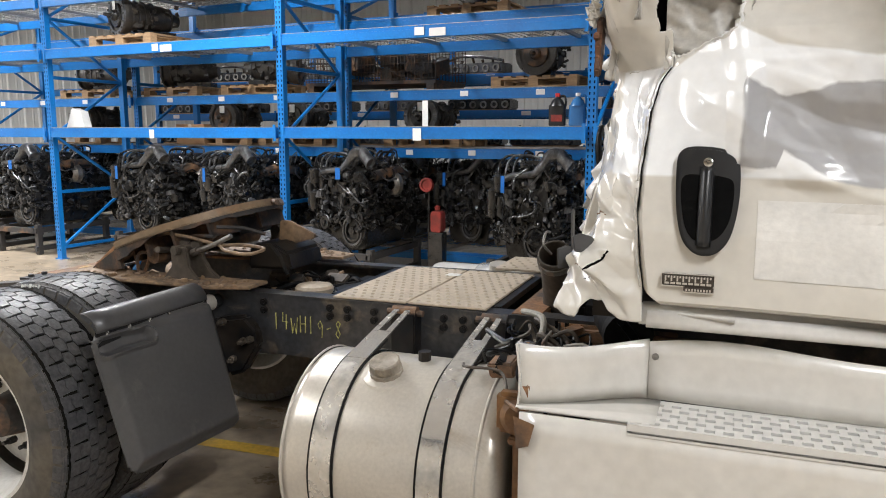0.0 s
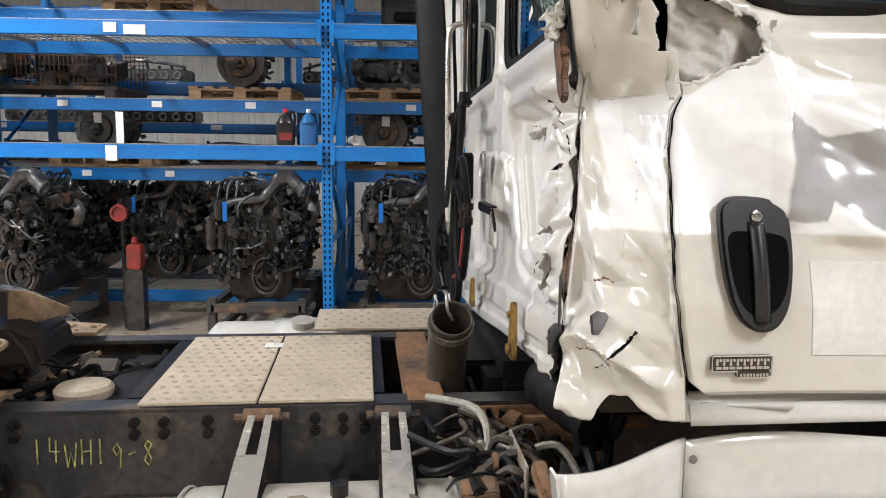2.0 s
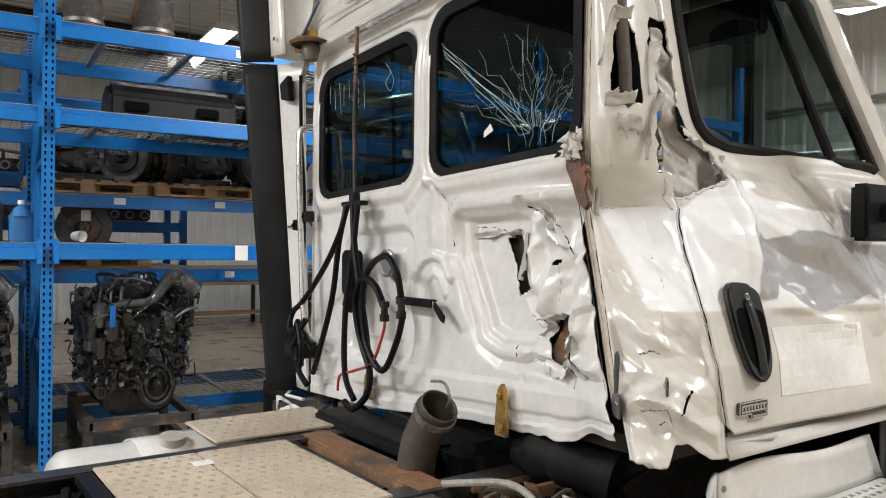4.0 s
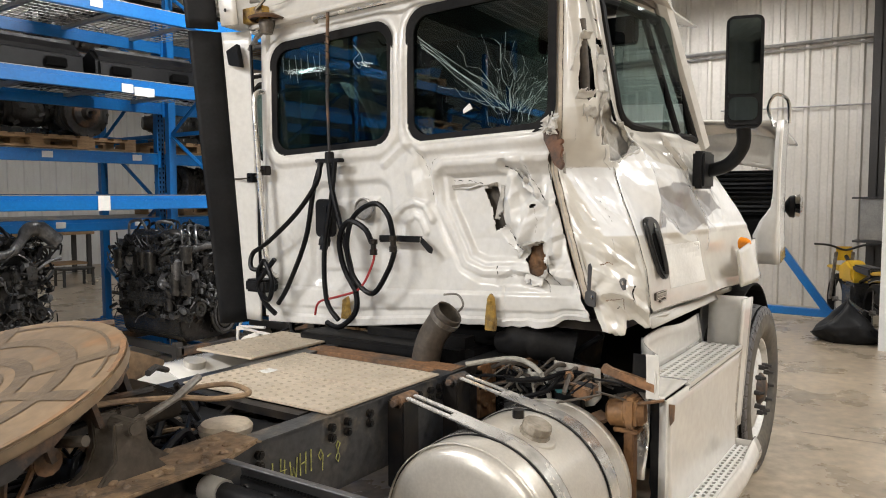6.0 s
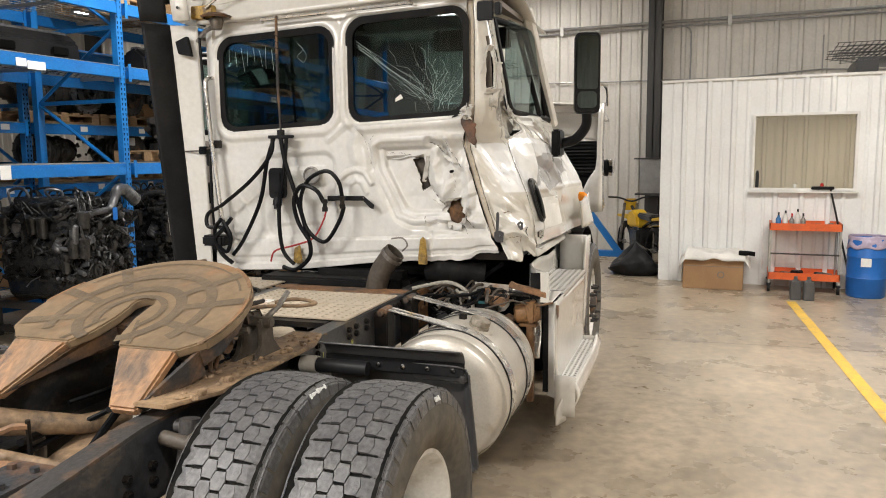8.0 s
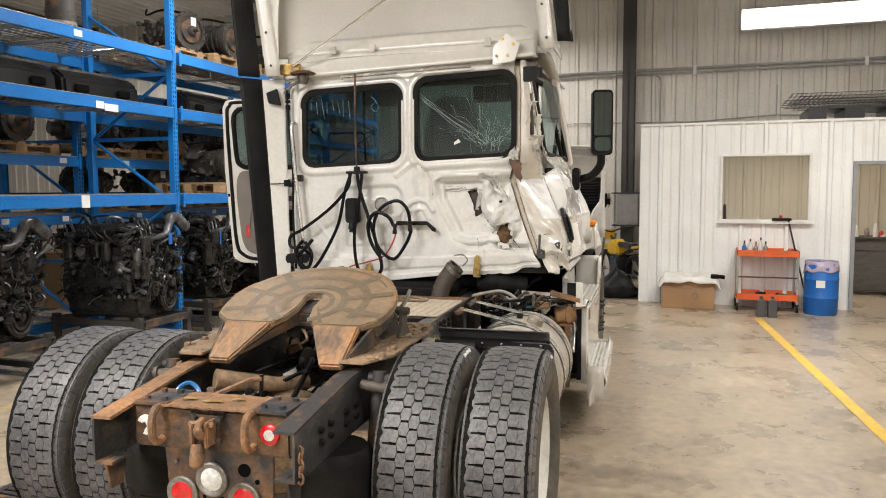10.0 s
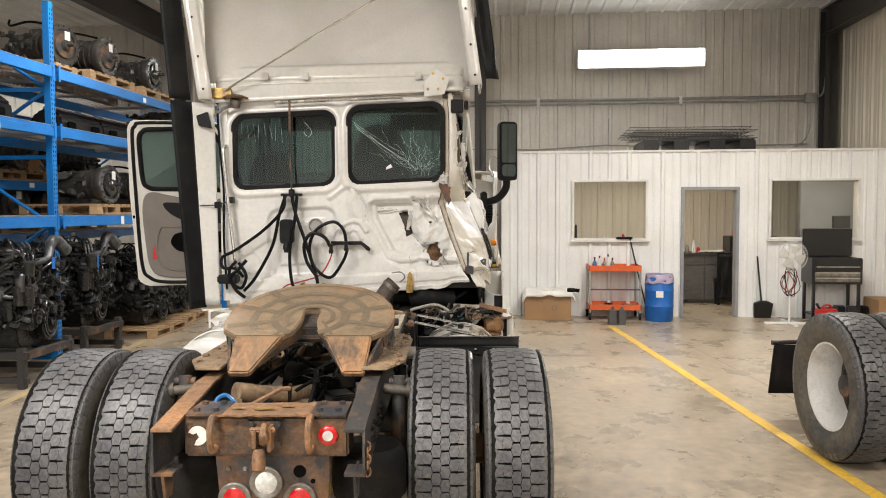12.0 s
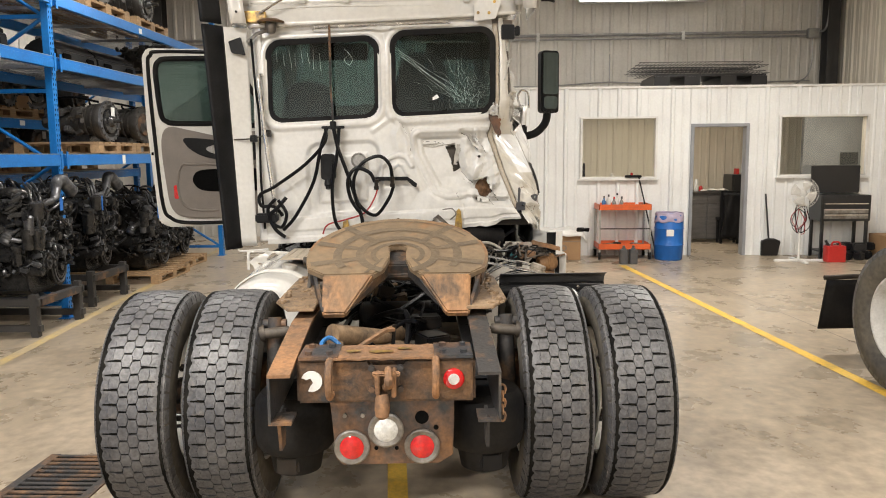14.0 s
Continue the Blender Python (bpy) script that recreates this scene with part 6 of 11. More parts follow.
def back_point(a, b):
    zs = Z0 + (Z1 - Z0) * b
    if a < 0.10:
        t = a / 0.10
        v, u = 1.115 - 0.085 * t ** 2.5, 3.42 - 0.32 * (1 - (1 - t) ** 3)
        return Vector((u, v, lean(v, zs)))
    t = (a - 0.10) / 0.90
    v = 1.03 + (groove_v(lean(-0.75, zs)) - 1.03) * t
    w = smooth01(-v, 0.40, 0.62) * smooth01(-abs(zs - 1.50), -0.36, -0.12)
    near = min(box_sdf(v, zs, *WIN_L, 0.10), box_sdf(v, zs, *WIN_R, 0.10))
    h = press(v, zs) * (1 - 0.6 * w)
    bend = 0.0
    for path, d, r in FOLDS:
        k = line_dist(v, zs, path)
        if k < r:
            bend += d * (1 - k / r)
    h += bend * smooth01(near, -0.01, 0.05)
    h += w * (0.022 * facets(v, zs * 0.7, 0.085, 3) + 0.010 * facets(v, zs, 0.045, 8))
    mild = smooth01(-v, -0.30, 0.20) * (1 - w) * smooth01(near, 0.0, 0.1) * smooth01(-zs, -1.95, -1.85)
    h += 0.006 * mild * facets(v, zs, 0.13, 5) + 0.0015 * noise.noise((v * 3, zs * 3, 0))
    if zs < 1.20:
        h -= 0.016 * smooth01(-zs, -1.10, -1.05) * (0.5 + noise.noise((v * 7, 1, 4))) * smooth01(-v, 0.0, 0.5)
    ga = knots(lean(v, zs), POST_A)[0]
    u = 3.10 + (ga - 3.10) * smooth01(-v, -groove_v(lean(v, zs)) - 0.16, -groove_v(lean(v, zs)) + 0.01) - h
    # lower edge: hangs lower towards the whole side, ragged at the crash
    zz = zs
    if zs < 1.20:
        low = 1.022 + 0.045 * smooth01(-v, -0.55, 0.30) + 0.045 * smooth01(-v, 0.66, 0.80) + 0.012 * noise.noise((v * 16, 3, 0)) * smooth01(-v, 0.1, 0.6)
        zz = 1.20 - (1.20 - low) * (1.20 - zs) / (1.20 - Z0)
    return Vector((u + 0.03 * smooth01(zs, 2.3, 2.66), v, lean(v, zz)))


TEAR_A = [(-0.335, 1.694), (-0.408, 1.702), (-0.425, 1.62), (-0.452, 1.522), (-0.398, 1.497), (-0.375, 1.60)]
TEAR_B = [(-0.56, 1.385), (-0.60, 1.43), (-0.645, 1.44), (-0.665, 1.385), (-0.69, 1.33), (-0.64, 1.29), (-0.60, 1.30)]


def back_keep(a, b):
    zs = Z0 + (Z1 - Z0) * b
    if a < 0.10:
        return True
    v = 1.03 + (groove_v(lean(-0.75, zs)) - 1.03) * (a - 0.10) / 0.90
    if min(box_sdf(v, zs, *WIN_L, 0.10), box_sdf(v, zs, *WIN_R, 0.10)) < -0.005:
        return False
    if v > -0.30 or zs > 1.8:
        return True
    rag = 0.012 * noise.noise((v * 40, zs * 40, 2))
    return poly_sdf(v, zs, TEAR_A) + 0.25 * rag > 0 and poly_sdf(v, zs, TEAR_B) + rag > 0 and math.hypot(v + 0.592, zs - 1.605) > 0.011


cab_back = part("cab_back_wall", G().grid(back_point, 360, 260, back_keep), CAB_BACK, truck, "dirty white pressed cab back wall, crumpled and torn at one corner", smooth=True, thick=0.003)
cab_back.data.set_sharp_from_angle(angle=radians(34))


def on_back(v, z, lift=0.003):
    """A point on the back wall; z in the sheet's own height."""
    a = 0.10 + 0.90 * (v - 1.03) / (groove_v(lean(-0.75, z)) - 1.03)
    return back_point(min(1.0, a), (z - Z0) / (Z1 - Z0)) - Vector((lift, 0, 0))


def post_low(a):
    """Ragged lower edge of the post: a torn skirt that hangs down behind the seam."""
    return 1.118 - 0.016 * smooth01(a, 0.05, 0.36) + 0.055 * smooth01(a, 0.44, 0.56) - 0.042 * smooth01(a, 0.66, 0.90) + 0.004 * noise.noise((a * 14, 2, 5))


def post_point(a, b):
    z = post_low(a) + (2.66 - post_low(a)) * b
    (ua, va), (uc, vc) = knots(z, POST_A), knots(z, POST_C)
    ub = door_rear(z) - 0.006
    vb = side_v(z, ub) + 0.004
    u = ua * (1 - a) ** 2 + 2 * uc * a * (1 - a) + ub * a * a
    v = va * (1 - a) ** 2 + 2 * vc * a * (1 - a) + vb * a * a
    n = Vector((-0.75, -0.66, 0.05))
    end = smooth01(a, 0.0, 0.10) * smooth01(-a, -1.0, -0.93)
    low = smooth01(-z, -1.54, -1.40)
    mid = smooth01(-abs(z - 1.66), -0.15, -0.08)
    s = a * 0.30
    h = end * low * (0.034 * facets(s, z, 0.105, 21) + 0.013 * facets(s, z, 0.055, 9))
    h += end * mid * (0.016 * facets(s, z * 0.35, 0.055, 17) + 0.005 * facets(s, z, 0.05, 6))
    h += end * smooth01(z, 1.84, 1.95) * 0.006 * facets(s, z * 0.4, 0.09, 12)
    # rolled lip over the torn skirt
    h += end * 0.030 * (1 - min(1.0, abs(z - 1.245 - 0.03 * math.sin(a * 5)) / 0.035)) * smooth01(-a, -0.72, -0.6)
    h += 0.030 * smooth01(-z, -1.20, -1.12) * smooth01(-a, -0.6, -0.5) * (0.6 + facets(s, z, 0.07, 2) * 0.6)
    return Vector((u, v, z)) + n * h


PEEL = [(3.315, 1.835), (3.345, 1.822), (3.41, 1.850), (3.480, 1.882), (3.495, 1.93), (3.49, 1.975), (3.415, 2.01), (3.345, 2.11), (3.31, 2.12), (3.30, 1.95)]
POST_TEAR = [(0.36, 2.09), (0.34, 2.17), (0.42, 2.30), (0.52, 2.33), (0.70, 2.30), (0.72, 2.10), (0.55, 2.075)]


def post_keep(a, b):
    z = post_low(a) + (2.66 - post_low(a)) * b
    rag = 0.05 * noise.noise((a * 9, z * 26, 3))
    if poly_sdf(a, z * 1.0, POST_TEAR) + 0.5 * rag < 0:
        return False
    return not (a > 0.86 + rag and 1.90 < z < 2.36)


def banded_paint(name, color, band_white, patch):
    """Cab paint with a white band over it and grey patches laid over the band."""
    mt = material(name, color, 0.22, spots=tuple(c * 0.93 for c in color), scale=2.5, fine=25, vary=0.04, bump=0.010, coat=0.9, cover=0.42, sharp=0.2)
    nt = mt.node_tree
    add, link = nt.nodes.new, nt.links.new
    tc, sep = add("ShaderNodeTexCoord"), add("ShaderNodeSeparateXYZ")
    link(tc.outputs["Object"], sep.inputs[0])

    def calc(op, p, q):
        m = add("ShaderNodeMath")
        m.operation = op
        for i, x in enumerate((p, q)):
            if isinstance(x, (int, float)):
                m.inputs[i].default_value = x
            else:
                link(x, m.inputs[i])
        return m.outputs[0]

    def rough(scale, size, seed):
        n = add("ShaderNodeTexNoise")
        n.noise_dimensions = "4D"
        n.inputs["Scale"].default_value, n.inputs["Detail"].default_value, n.inputs["W"].default_value = scale, 5, seed
        link(tc.outputs["Object"], n.inputs["Vector"])
        return calc("MULTIPLY", calc("SUBTRACT", n.outputs["Fac"], 0.5), size)

    def height_at(rows, u):
        """A height over the length u, from rows (u, z)."""
        r = add("ShaderNodeValToRGB")
        r.color_ramp.interpolation = "LINEAR"
        while len(r.color_ramp.elements) < len(rows):
            r.color_ramp.elements.new(0.5)
        for e, (x, z) in zip(r.color_ramp.elements, sorted(rows)):
            e.position = (x - 3.0) / 2.0
            e.color = (z - 1.0,) * 3 + (1,)
        link(calc("MULTIPLY", calc("SUBTRACT", u, 3.0), 0.5), r.inputs["Fac"])
        return calc("ADD", r.outputs["Color"], 1.0)

    def above(p, q, soft=0.004):
        m = add("ShaderNodeMapRange")
        m.inputs["From Min"].default_value, m.inputs["From Max"].default_value = -soft, soft
        link(calc("SUBTRACT", p, q), m.inputs["Value"])
        return m.outputs["Result"]
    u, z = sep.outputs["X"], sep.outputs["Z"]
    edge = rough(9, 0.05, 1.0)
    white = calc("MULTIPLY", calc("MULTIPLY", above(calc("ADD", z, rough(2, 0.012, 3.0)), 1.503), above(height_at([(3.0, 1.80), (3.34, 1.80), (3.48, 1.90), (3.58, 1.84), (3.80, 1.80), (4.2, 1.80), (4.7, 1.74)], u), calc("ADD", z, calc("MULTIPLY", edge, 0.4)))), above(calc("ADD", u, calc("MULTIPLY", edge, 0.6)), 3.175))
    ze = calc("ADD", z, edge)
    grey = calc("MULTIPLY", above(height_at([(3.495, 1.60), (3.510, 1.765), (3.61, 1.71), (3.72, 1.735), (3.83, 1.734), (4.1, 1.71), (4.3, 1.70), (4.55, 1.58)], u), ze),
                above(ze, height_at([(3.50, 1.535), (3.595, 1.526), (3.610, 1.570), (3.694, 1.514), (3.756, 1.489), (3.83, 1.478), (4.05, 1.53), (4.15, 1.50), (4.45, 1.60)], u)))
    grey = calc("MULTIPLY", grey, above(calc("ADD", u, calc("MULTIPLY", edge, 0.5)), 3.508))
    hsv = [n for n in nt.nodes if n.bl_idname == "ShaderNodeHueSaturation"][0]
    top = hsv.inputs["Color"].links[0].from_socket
    for mask, shade in ((white, band_white), (grey, patch)):
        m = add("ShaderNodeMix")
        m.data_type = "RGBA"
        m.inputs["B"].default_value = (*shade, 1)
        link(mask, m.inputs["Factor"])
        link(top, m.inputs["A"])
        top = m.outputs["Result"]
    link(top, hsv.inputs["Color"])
    return mt


BAND_PAINT = banded_paint("cream_paint_with_white_band", (0.66, 0.63, 0.57), (0.86, 0.865, 0.87), (0.40, 0.40, 0.41))
# On the post the white band is light on a fold, painted in.
post = part("corner_post", G().grid(post_point, 110, 300, post_keep), BAND_PAINT, truck, "crushed cream cab corner post with torn skirt", smooth=True, thick=0.003)
post.data.set_sharp_from_angle(angle=radians(34))


def on_post(a, z, lift=0.004):
    return post_point(a, (z - post_low(a)) / (2.66 - post_low(a))) + Vector((-0.75, -0.66, 0.0)) * lift


# bare flange in the gap between the back wall and the post
k = G()
k.grid(lambda a, b: (lambda z: (knots(z, POST_A)[0] + 0.014 - 0.006 * math.sin(math.pi * a), groove_v(z) - 0.002 - 0.045 * a, z))(1.24 + 1.38 * b), 5, 60)
part("seam_flange", k, TREADPLATE, truck, "bare beige flange in the torn seam", smooth=True, thick=0.002)
rnd = random.Random(21)
for off, r0, mt in ((0.003, 0.0022, EXHAUST), (-0.040, 0.0022, EXHAUST), (-0.018, 0.003, PRIMER)):
    pts = [(knots(z, POST_A)[0] + (0.004 if off != -0.018 else 0.006), groove_v(z) + off + rnd.uniform(-0.003, 0.003), z) for z in [1.27 + 0.0225 * i for i in range(60)]]
    part("seam_edge", G().tube(pts, [r0 * rnd.uniform(0.25, 1.1) for _ in pts], 5), mt, truck, "ragged edge of the torn seam", smooth=True)

# inner structure behind the tears; the pillar's inner shade is put in as black boxes
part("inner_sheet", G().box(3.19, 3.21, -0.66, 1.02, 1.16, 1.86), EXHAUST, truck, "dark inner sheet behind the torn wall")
part("pillar_shade", G().box(3.19, 3.22, -0.80, -0.74, 1.92, 2.6).box(3.22, 3.33, -0.800, -0.785, 1.90, 2.45), SHADE_BLACK, truck, "black boxes for the shade inside the torn pillar")
part("pillar_tube", G().tube([(3.16, -0.80, 2.42), (3.175, -0.812, 2.20), (3.18, -0.815, 2.02)], 0.020, 10), EXHAUST, truck, "grey inner tube in the torn pillar", smooth=True)
part("tear_wad", G().grid(lambda a, b: (3.165 + 0.05 * facets(a * 0.12, b * 0.14, 0.04, 3), -0.565 - 0.12 * a, 1.30 + 0.16 * b), 14, 14), RUSTY_BLACK, truck, "crushed dark metal in the tear", smooth=True, thick=0.002)


def ragged(f, nu, nz, seed, bite=0.35):
    return G().grid(f, nu, nz, lambda a, b: min(a, 1 - a, b, 1 - b) * 2 + 0.6 * noise.noise((a * 5, b * 7, seed)) > bite - 0.25)


# grey inner sheet where the skin of the pillar and of the door corner is peeled away
def peel_back(a, b):
    u, z = 3.27 + 0.29 * a, 1.79 + 0.58 * b
    return (u, side_v(z, u) + 0.018 - 0.018 * facets(u, z, 0.06, 5) - 0.008 * facets(u, z, 0.025, 2), z)


part("peeled_sheet", G().grid(peel_back, 50, 90, lambda a, b: poly_sdf(3.27 + 0.29 * a, 1.79 + 0.58 * b, [(3.30, 1.79), (3.58, 1.88), (3.53, 1.98), (3.42, 2.015), (3.40, 2.06), (3.345, 2.20), (3.34, 2.34), (3.29, 2.34)]) < 0), PRIMER, truck, "grey primer sheet where the corner is peeled back", smooth=True, thick=0.002)
part("peel_hole", G().add([(u, side_v(z, u) - 0.004, z) for u, z in ((3.335, 2.10), (3.352, 2.095), (3.385, 2.03), (3.405, 2.01), (3.375, 2.005), (3.345, 2.03))], [tuple(range(6))]), SHADE_BLACK, truck, "dark hole under the side window")


def curl(c, x, y, size, seed, mat, label, bend=0.8):
    """A scrap of torn sheet: from c along x, curling away along y."""
    c, x, y = Vector(c), Vector(x).normalized(), Vector(y).normalized()
    z = x.cross(y).normalized()

    def f(a, b):
        t = b * bend
        e = 0.30 * noise.noise((a * 4, seed, 1)) * b
        return c + x * ((a - 0.5) * size[0] * (1 - 0.35 * b * abs(noise.noise((a * 2, seed, 3))))) + y * size[1] * (math.sin(t) / bend + e) + z * (size[1] * (1 - math.cos(t)) / bend + 0.10 * size[0] * facets(a, b, 0.4, seed))
    part("torn_metal", G().grid(f, 16, 12, lambda a, b: b < 0.72 + 0.5 * noise.noise((a * 5, seed, 6))), mat, truck, label, smooth=True, thick=0.002)


WHITE_SCRAP = "white painted sheet torn from the pillar"
GREY_SCRAP = "bare grey torn sheet edge"
curl(on_back(-0.285, 1.722), (0, -1, 0.06), (-0.5, 0, -1), (0.25, 0.035), 4, PRIMER, GREY_SCRAP)
curl(on_back(-0.405, 1.63), (0, -0.2, 1), (-0.8, -0.7, 0), (0.16, 0.05), 7, PRIMER, GREY_SCRAP)
curl(on_back(-0.60, 1.44), (0, -1, 0.2), (-1, 0.1, 0.3), (0.12, 0.065), 9, PRIMER, GREY_SCRAP, 1.3)
curl(on_back(-0.555, 1.40), (0, -0.5, 0.8), (-0.8, 0.7, 0), (0.09, 0.05), 12, CAB_BACK, WHITE_SCRAP)
curl(on_back(-0.68, 1.34), (0, -0.2, 1), (-0.9, -0.4, 0), (0.10, 0.045), 15, PRIMER, GREY_SCRAP)
curl(on_back(-0.62, 1.295), (0, -1, -0.2), (-0.7, 0, -0.7), (0.09, 0.05), 18, CAB_BACK, WHITE_SCRAP)
curl(on_back(-0.52, 1.76), (0, -0.6, -0.8), (-0.8, -0.5, 0.2), (0.13, 0.035), 20, PRIMER, GREY_SCRAP)
curl(on_back(-0.585, 1.68), (0, -0.7, -0.5), (-0.8, 0.5, 0.3), (0.10, 0.03), 23, CAB_BACK, WHITE_SCRAP)
curl(on_post(0.45, 2.085), (0.8, -0.5, 0.1), (-0.5, -0.5, 1), (0.09, 0.07), 26, CAB_BACK, WHITE_SCRAP)
curl(on_post(0.52, 2.335), (0.8, -0.5, 0), (-0.3, -0.4, 0.9), (0.06, 0.06), 29, CAB_BACK, WHITE_SCRAP, 1.2)
curl(on_post(0.36, 2.28), (0, -0.3, 1), (-0.9, 0.4, 0), (0.16, 0.035), 31, CAB_BACK, WHITE_SCRAP)
curl(on_post(0.82, 2.03), (0.2, -0.1, 1), (-0.7, -0.5, 0), (0.20, 0.03), 34, PRIMER, GREY_SCRAP)
curl(on_post(0.84, 2.20), (0.1, 0, 1), (-0.4, -0.9, 0), (0.16, 0.04), 37, CAB_BACK, WHITE_SCRAP)
curl(on_post(0.58, 2.06), (0.9, -0.4, -0.1), (0.05, -0.10, -1), (0.08, 0.07), 41, PRIMER, "bare grey crumpled sheet on the pillar", 0.4)
curl((3.40, side_v(2.0, 3.40) - 0.012, 2.015), (1, 0, -0.5), (0, -0.9, -0.4), (0.12, 0.03), 44, CAB_BACK, WHITE_SCRAP)
curl((3.52, side_v(1.92, 3.52) - 0.010, 1.925), (0.3, 0, 1), (-0.6, -0.7, 0.2), (0.08, 0.03), 47, PRIMER, GREY_SCRAP)
curl(on_post(0.16, 1.85), (0.2, 0.2, 1), (-0.8, 0.6, 0), (0.16, 0.03), 50, PRIMER, GREY_SCRAP)

# dark cracks in the crushed sheet
TEARS = (([(-0.16, 1.737), (-0.25, 1.735), (-0.34, 1.715)], 0.003, 1), ([(-0.455, 1.79), (-0.50, 1.765), (-0.545, 1.70), (-0.60, 1.64)], 0.004, 1), ([(-0.56, 1.79), (-0.575, 1.74), (-0.62, 1.67), (-0.65, 1.62)], 0.003, 1),
         ([(-0.455, 1.50), (-0.50, 1.44), (-0.55, 1.40)], 0.004, 1), ([(-0.47, 1.44), (-0.52, 1.40), (-0.57, 1.40)], 0.003, 0), ([(-0.66, 1.37), (-0.70, 1.32), (-0.74, 1.25)], 0.004, 1), ([(-0.60, 1.31), (-0.67, 1.27), (-0.70, 1.22)], 0.003, 1),
         ([(0.015, 1.895), (-0.01, 1.865), (-0.05, 1.78), (-0.07, 1.66)], 0.0025, 1), ([(-0.06, 1.80), (-0.085, 1.84), (-0.12, 1.86)], 0.002, 1), ([(-0.60, 1.60), (-0.62, 1.54), (-0.61, 1.48)], 0.0025, 0), ([(-0.42, 1.34), (-0.43, 1.29)], 0.003, 1), ([(-0.46, 1.285), (-0.53, 1.30), (-0.60, 1.275)], 0.003, 0))
for path, r0, dark in TEARS:
    pts = []
    for (v0, z0), (v1, z1) in zip(path, path[1:]):
        for j in range(8):
            t = j / 8
            pts.append(on_back(v0 + (v1 - v0) * t + rnd.uniform(-0.003, 0.003), z0 + (z1 - z0) * t + rnd.uniform(-0.003, 0.003), 0.0005))
    part("tear", G().tube(pts, [r0 * rnd.uniform(0.15, 1.1) for _ in pts], 5), SHADE_BLACK if dark else PRIMER, cab_back, "ragged tear in the sheet metal")
POST_CRACKS = (([(0.30, 1.385), (0.42, 1.395), (0.52, 1.385)], 0.0035, RUST), ([(0.22, 1.24), (0.35, 1.245), (0.50, 1.25), (0.56, 1.19)], 0.003, RUST), ([(0.40, 1.205), (0.47, 1.215), (0.50, 1.21)], 0.002, SHADE_BLACK), ([(0.62, 1.24), (0.70, 1.275), (0.76, 1.30)], 0.005, SHADE_BLACK),
               ([(0.70, 1.62), (0.70, 1.56)], 0.0016, SHADE_BLACK), ([(0.66, 1.66), (0.69, 1.645)], 0.0016, SHADE_BLACK), ([(0.50, 1.42), (0.58, 1.44), (0.60, 1.50)], 0.002, PRIMER), ([(0.22, 1.795), (0.5, 1.80), (0.75, 1.805)], 0.002, PRIMER), ([(0.30, 1.96), (0.32, 1.90)], 0.002, PRIMER), ([(0.45, 2.00), (0.60, 2.02)], 0.002, PRIMER))
for path, r0, mt in POST_CRACKS:
    pts = []
    for (a0, z0), (a1, z1) in zip(path, path[1:]):
        for j in range(7):
            pts.append(on_post(a0 + (a1 - a0) * j / 7, z0 + (z1 - z0) * j / 7 + rnd.uniform(-0.003, 0.003), 0.001))
    part("crack", G().tube(pts, [r0 * rnd.uniform(0.2, 1.1) for _ in pts], 5), mt, post, "rusty crack in the crushed post" if mt is RUST else "")
# seam behind the door: split sealant over a dark gap
for z0, z1 in ((1.21, 1.36), (1.38, 1.47), (1.49, 1.66), (1.68, 1.80)):
    run = [z0 + (z1 - z0) * i / 9 for i in range(10)]
    part("seam_sealant", G().tube([(door_rear(z) - 0.012 + rnd.uniform(-0.002, 0.002), side_v(z, door_rear(z)) - 0.001, z) for z in run], [0.0030 * rnd.uniform(0.3, 1.2) for _ in run], 6), PRIMER, truck, "cracked grey seam sealant", smooth=True)
run = [1.17 + 0.024 * j for j in range(27)]
part("door_gap", G().tube([(door_rear(z) - 0.003 + rnd.uniform(-0.002, 0.002), side_v(z, door_rear(z)) - 0.002, z) for z in run], [0.0022 * rnd.uniform(0.3, 1.2) for _ in run], 5), SHADE_BLACK, truck, "dark ragged gap behind the door")

# rear windows: rubber gasket, pane, cracks
for nm, (y0, y1, z0, z1) in (("rear_window", WIN_L), ("rear_window", WIN_R)):
    w = part(nm, G().prism([(y, lean(y, z)) for y, z in rrect(y0 + 0.01, y1 - 0.01, z0 + 0.01, z1 - 0.01, 0.10)], 0.005, Matrix(((0, 0, 1, 3.118), (1, 0, 0, 0), (0, 1, 0, 0), (0, 0, 0, 1)))), PANE, truck, "dark tinted rear window")
    w.visible_shadow = False
    ring = [(y, lean(y, z)) for y, z in rrect(y0 - 0.008, y1 + 0.008, z0 - 0.008, z1 + 0.008, 0.115, 8)]
    inner = [(y, lean(y, z)) for y, z in rrect(y0 + 0.034, y1 - 0.034, z0 + 0.034, z1 - 0.034, 0.085, 8)]
    k = G()
    n = len(ring)
    k.add([(3.097, y, z) for y, z in ring] + [(3.103, y, z) for y, z in inner] + [(3.112, y, z) for y, z in inner] + [(3.14, y, z) for y, z in ring],
          [(i, (i + 1) % n, n + (i + 1) % n, n + i) for i in range(n)] + [(n + i, n + (i + 1) % n, 2 * n + (i + 1) % n, 2 * n + i) for i in range(n)])
    part("gasket", k, RUBBER, w, "black rubber window gasket", smooth=True)
k = G()


def crack(p, q, r, bow=0.006, n=4):
    pts = []
    for i in range(n + 1):
        y, z = p[0] + (q[0] - p[0]) * i / n, p[1] + (q[1] - p[1]) * i / n
        j = bow if 0 < i < n else 0
        y, z = max(-0.67, min(0.03, y + rnd.gauss(0, j))), max(1.97, min(2.52, z + rnd.gauss(0, j)))
        pts.append((3.1145, y, lean(y, z)))
    k.tube(pts, r, 4)


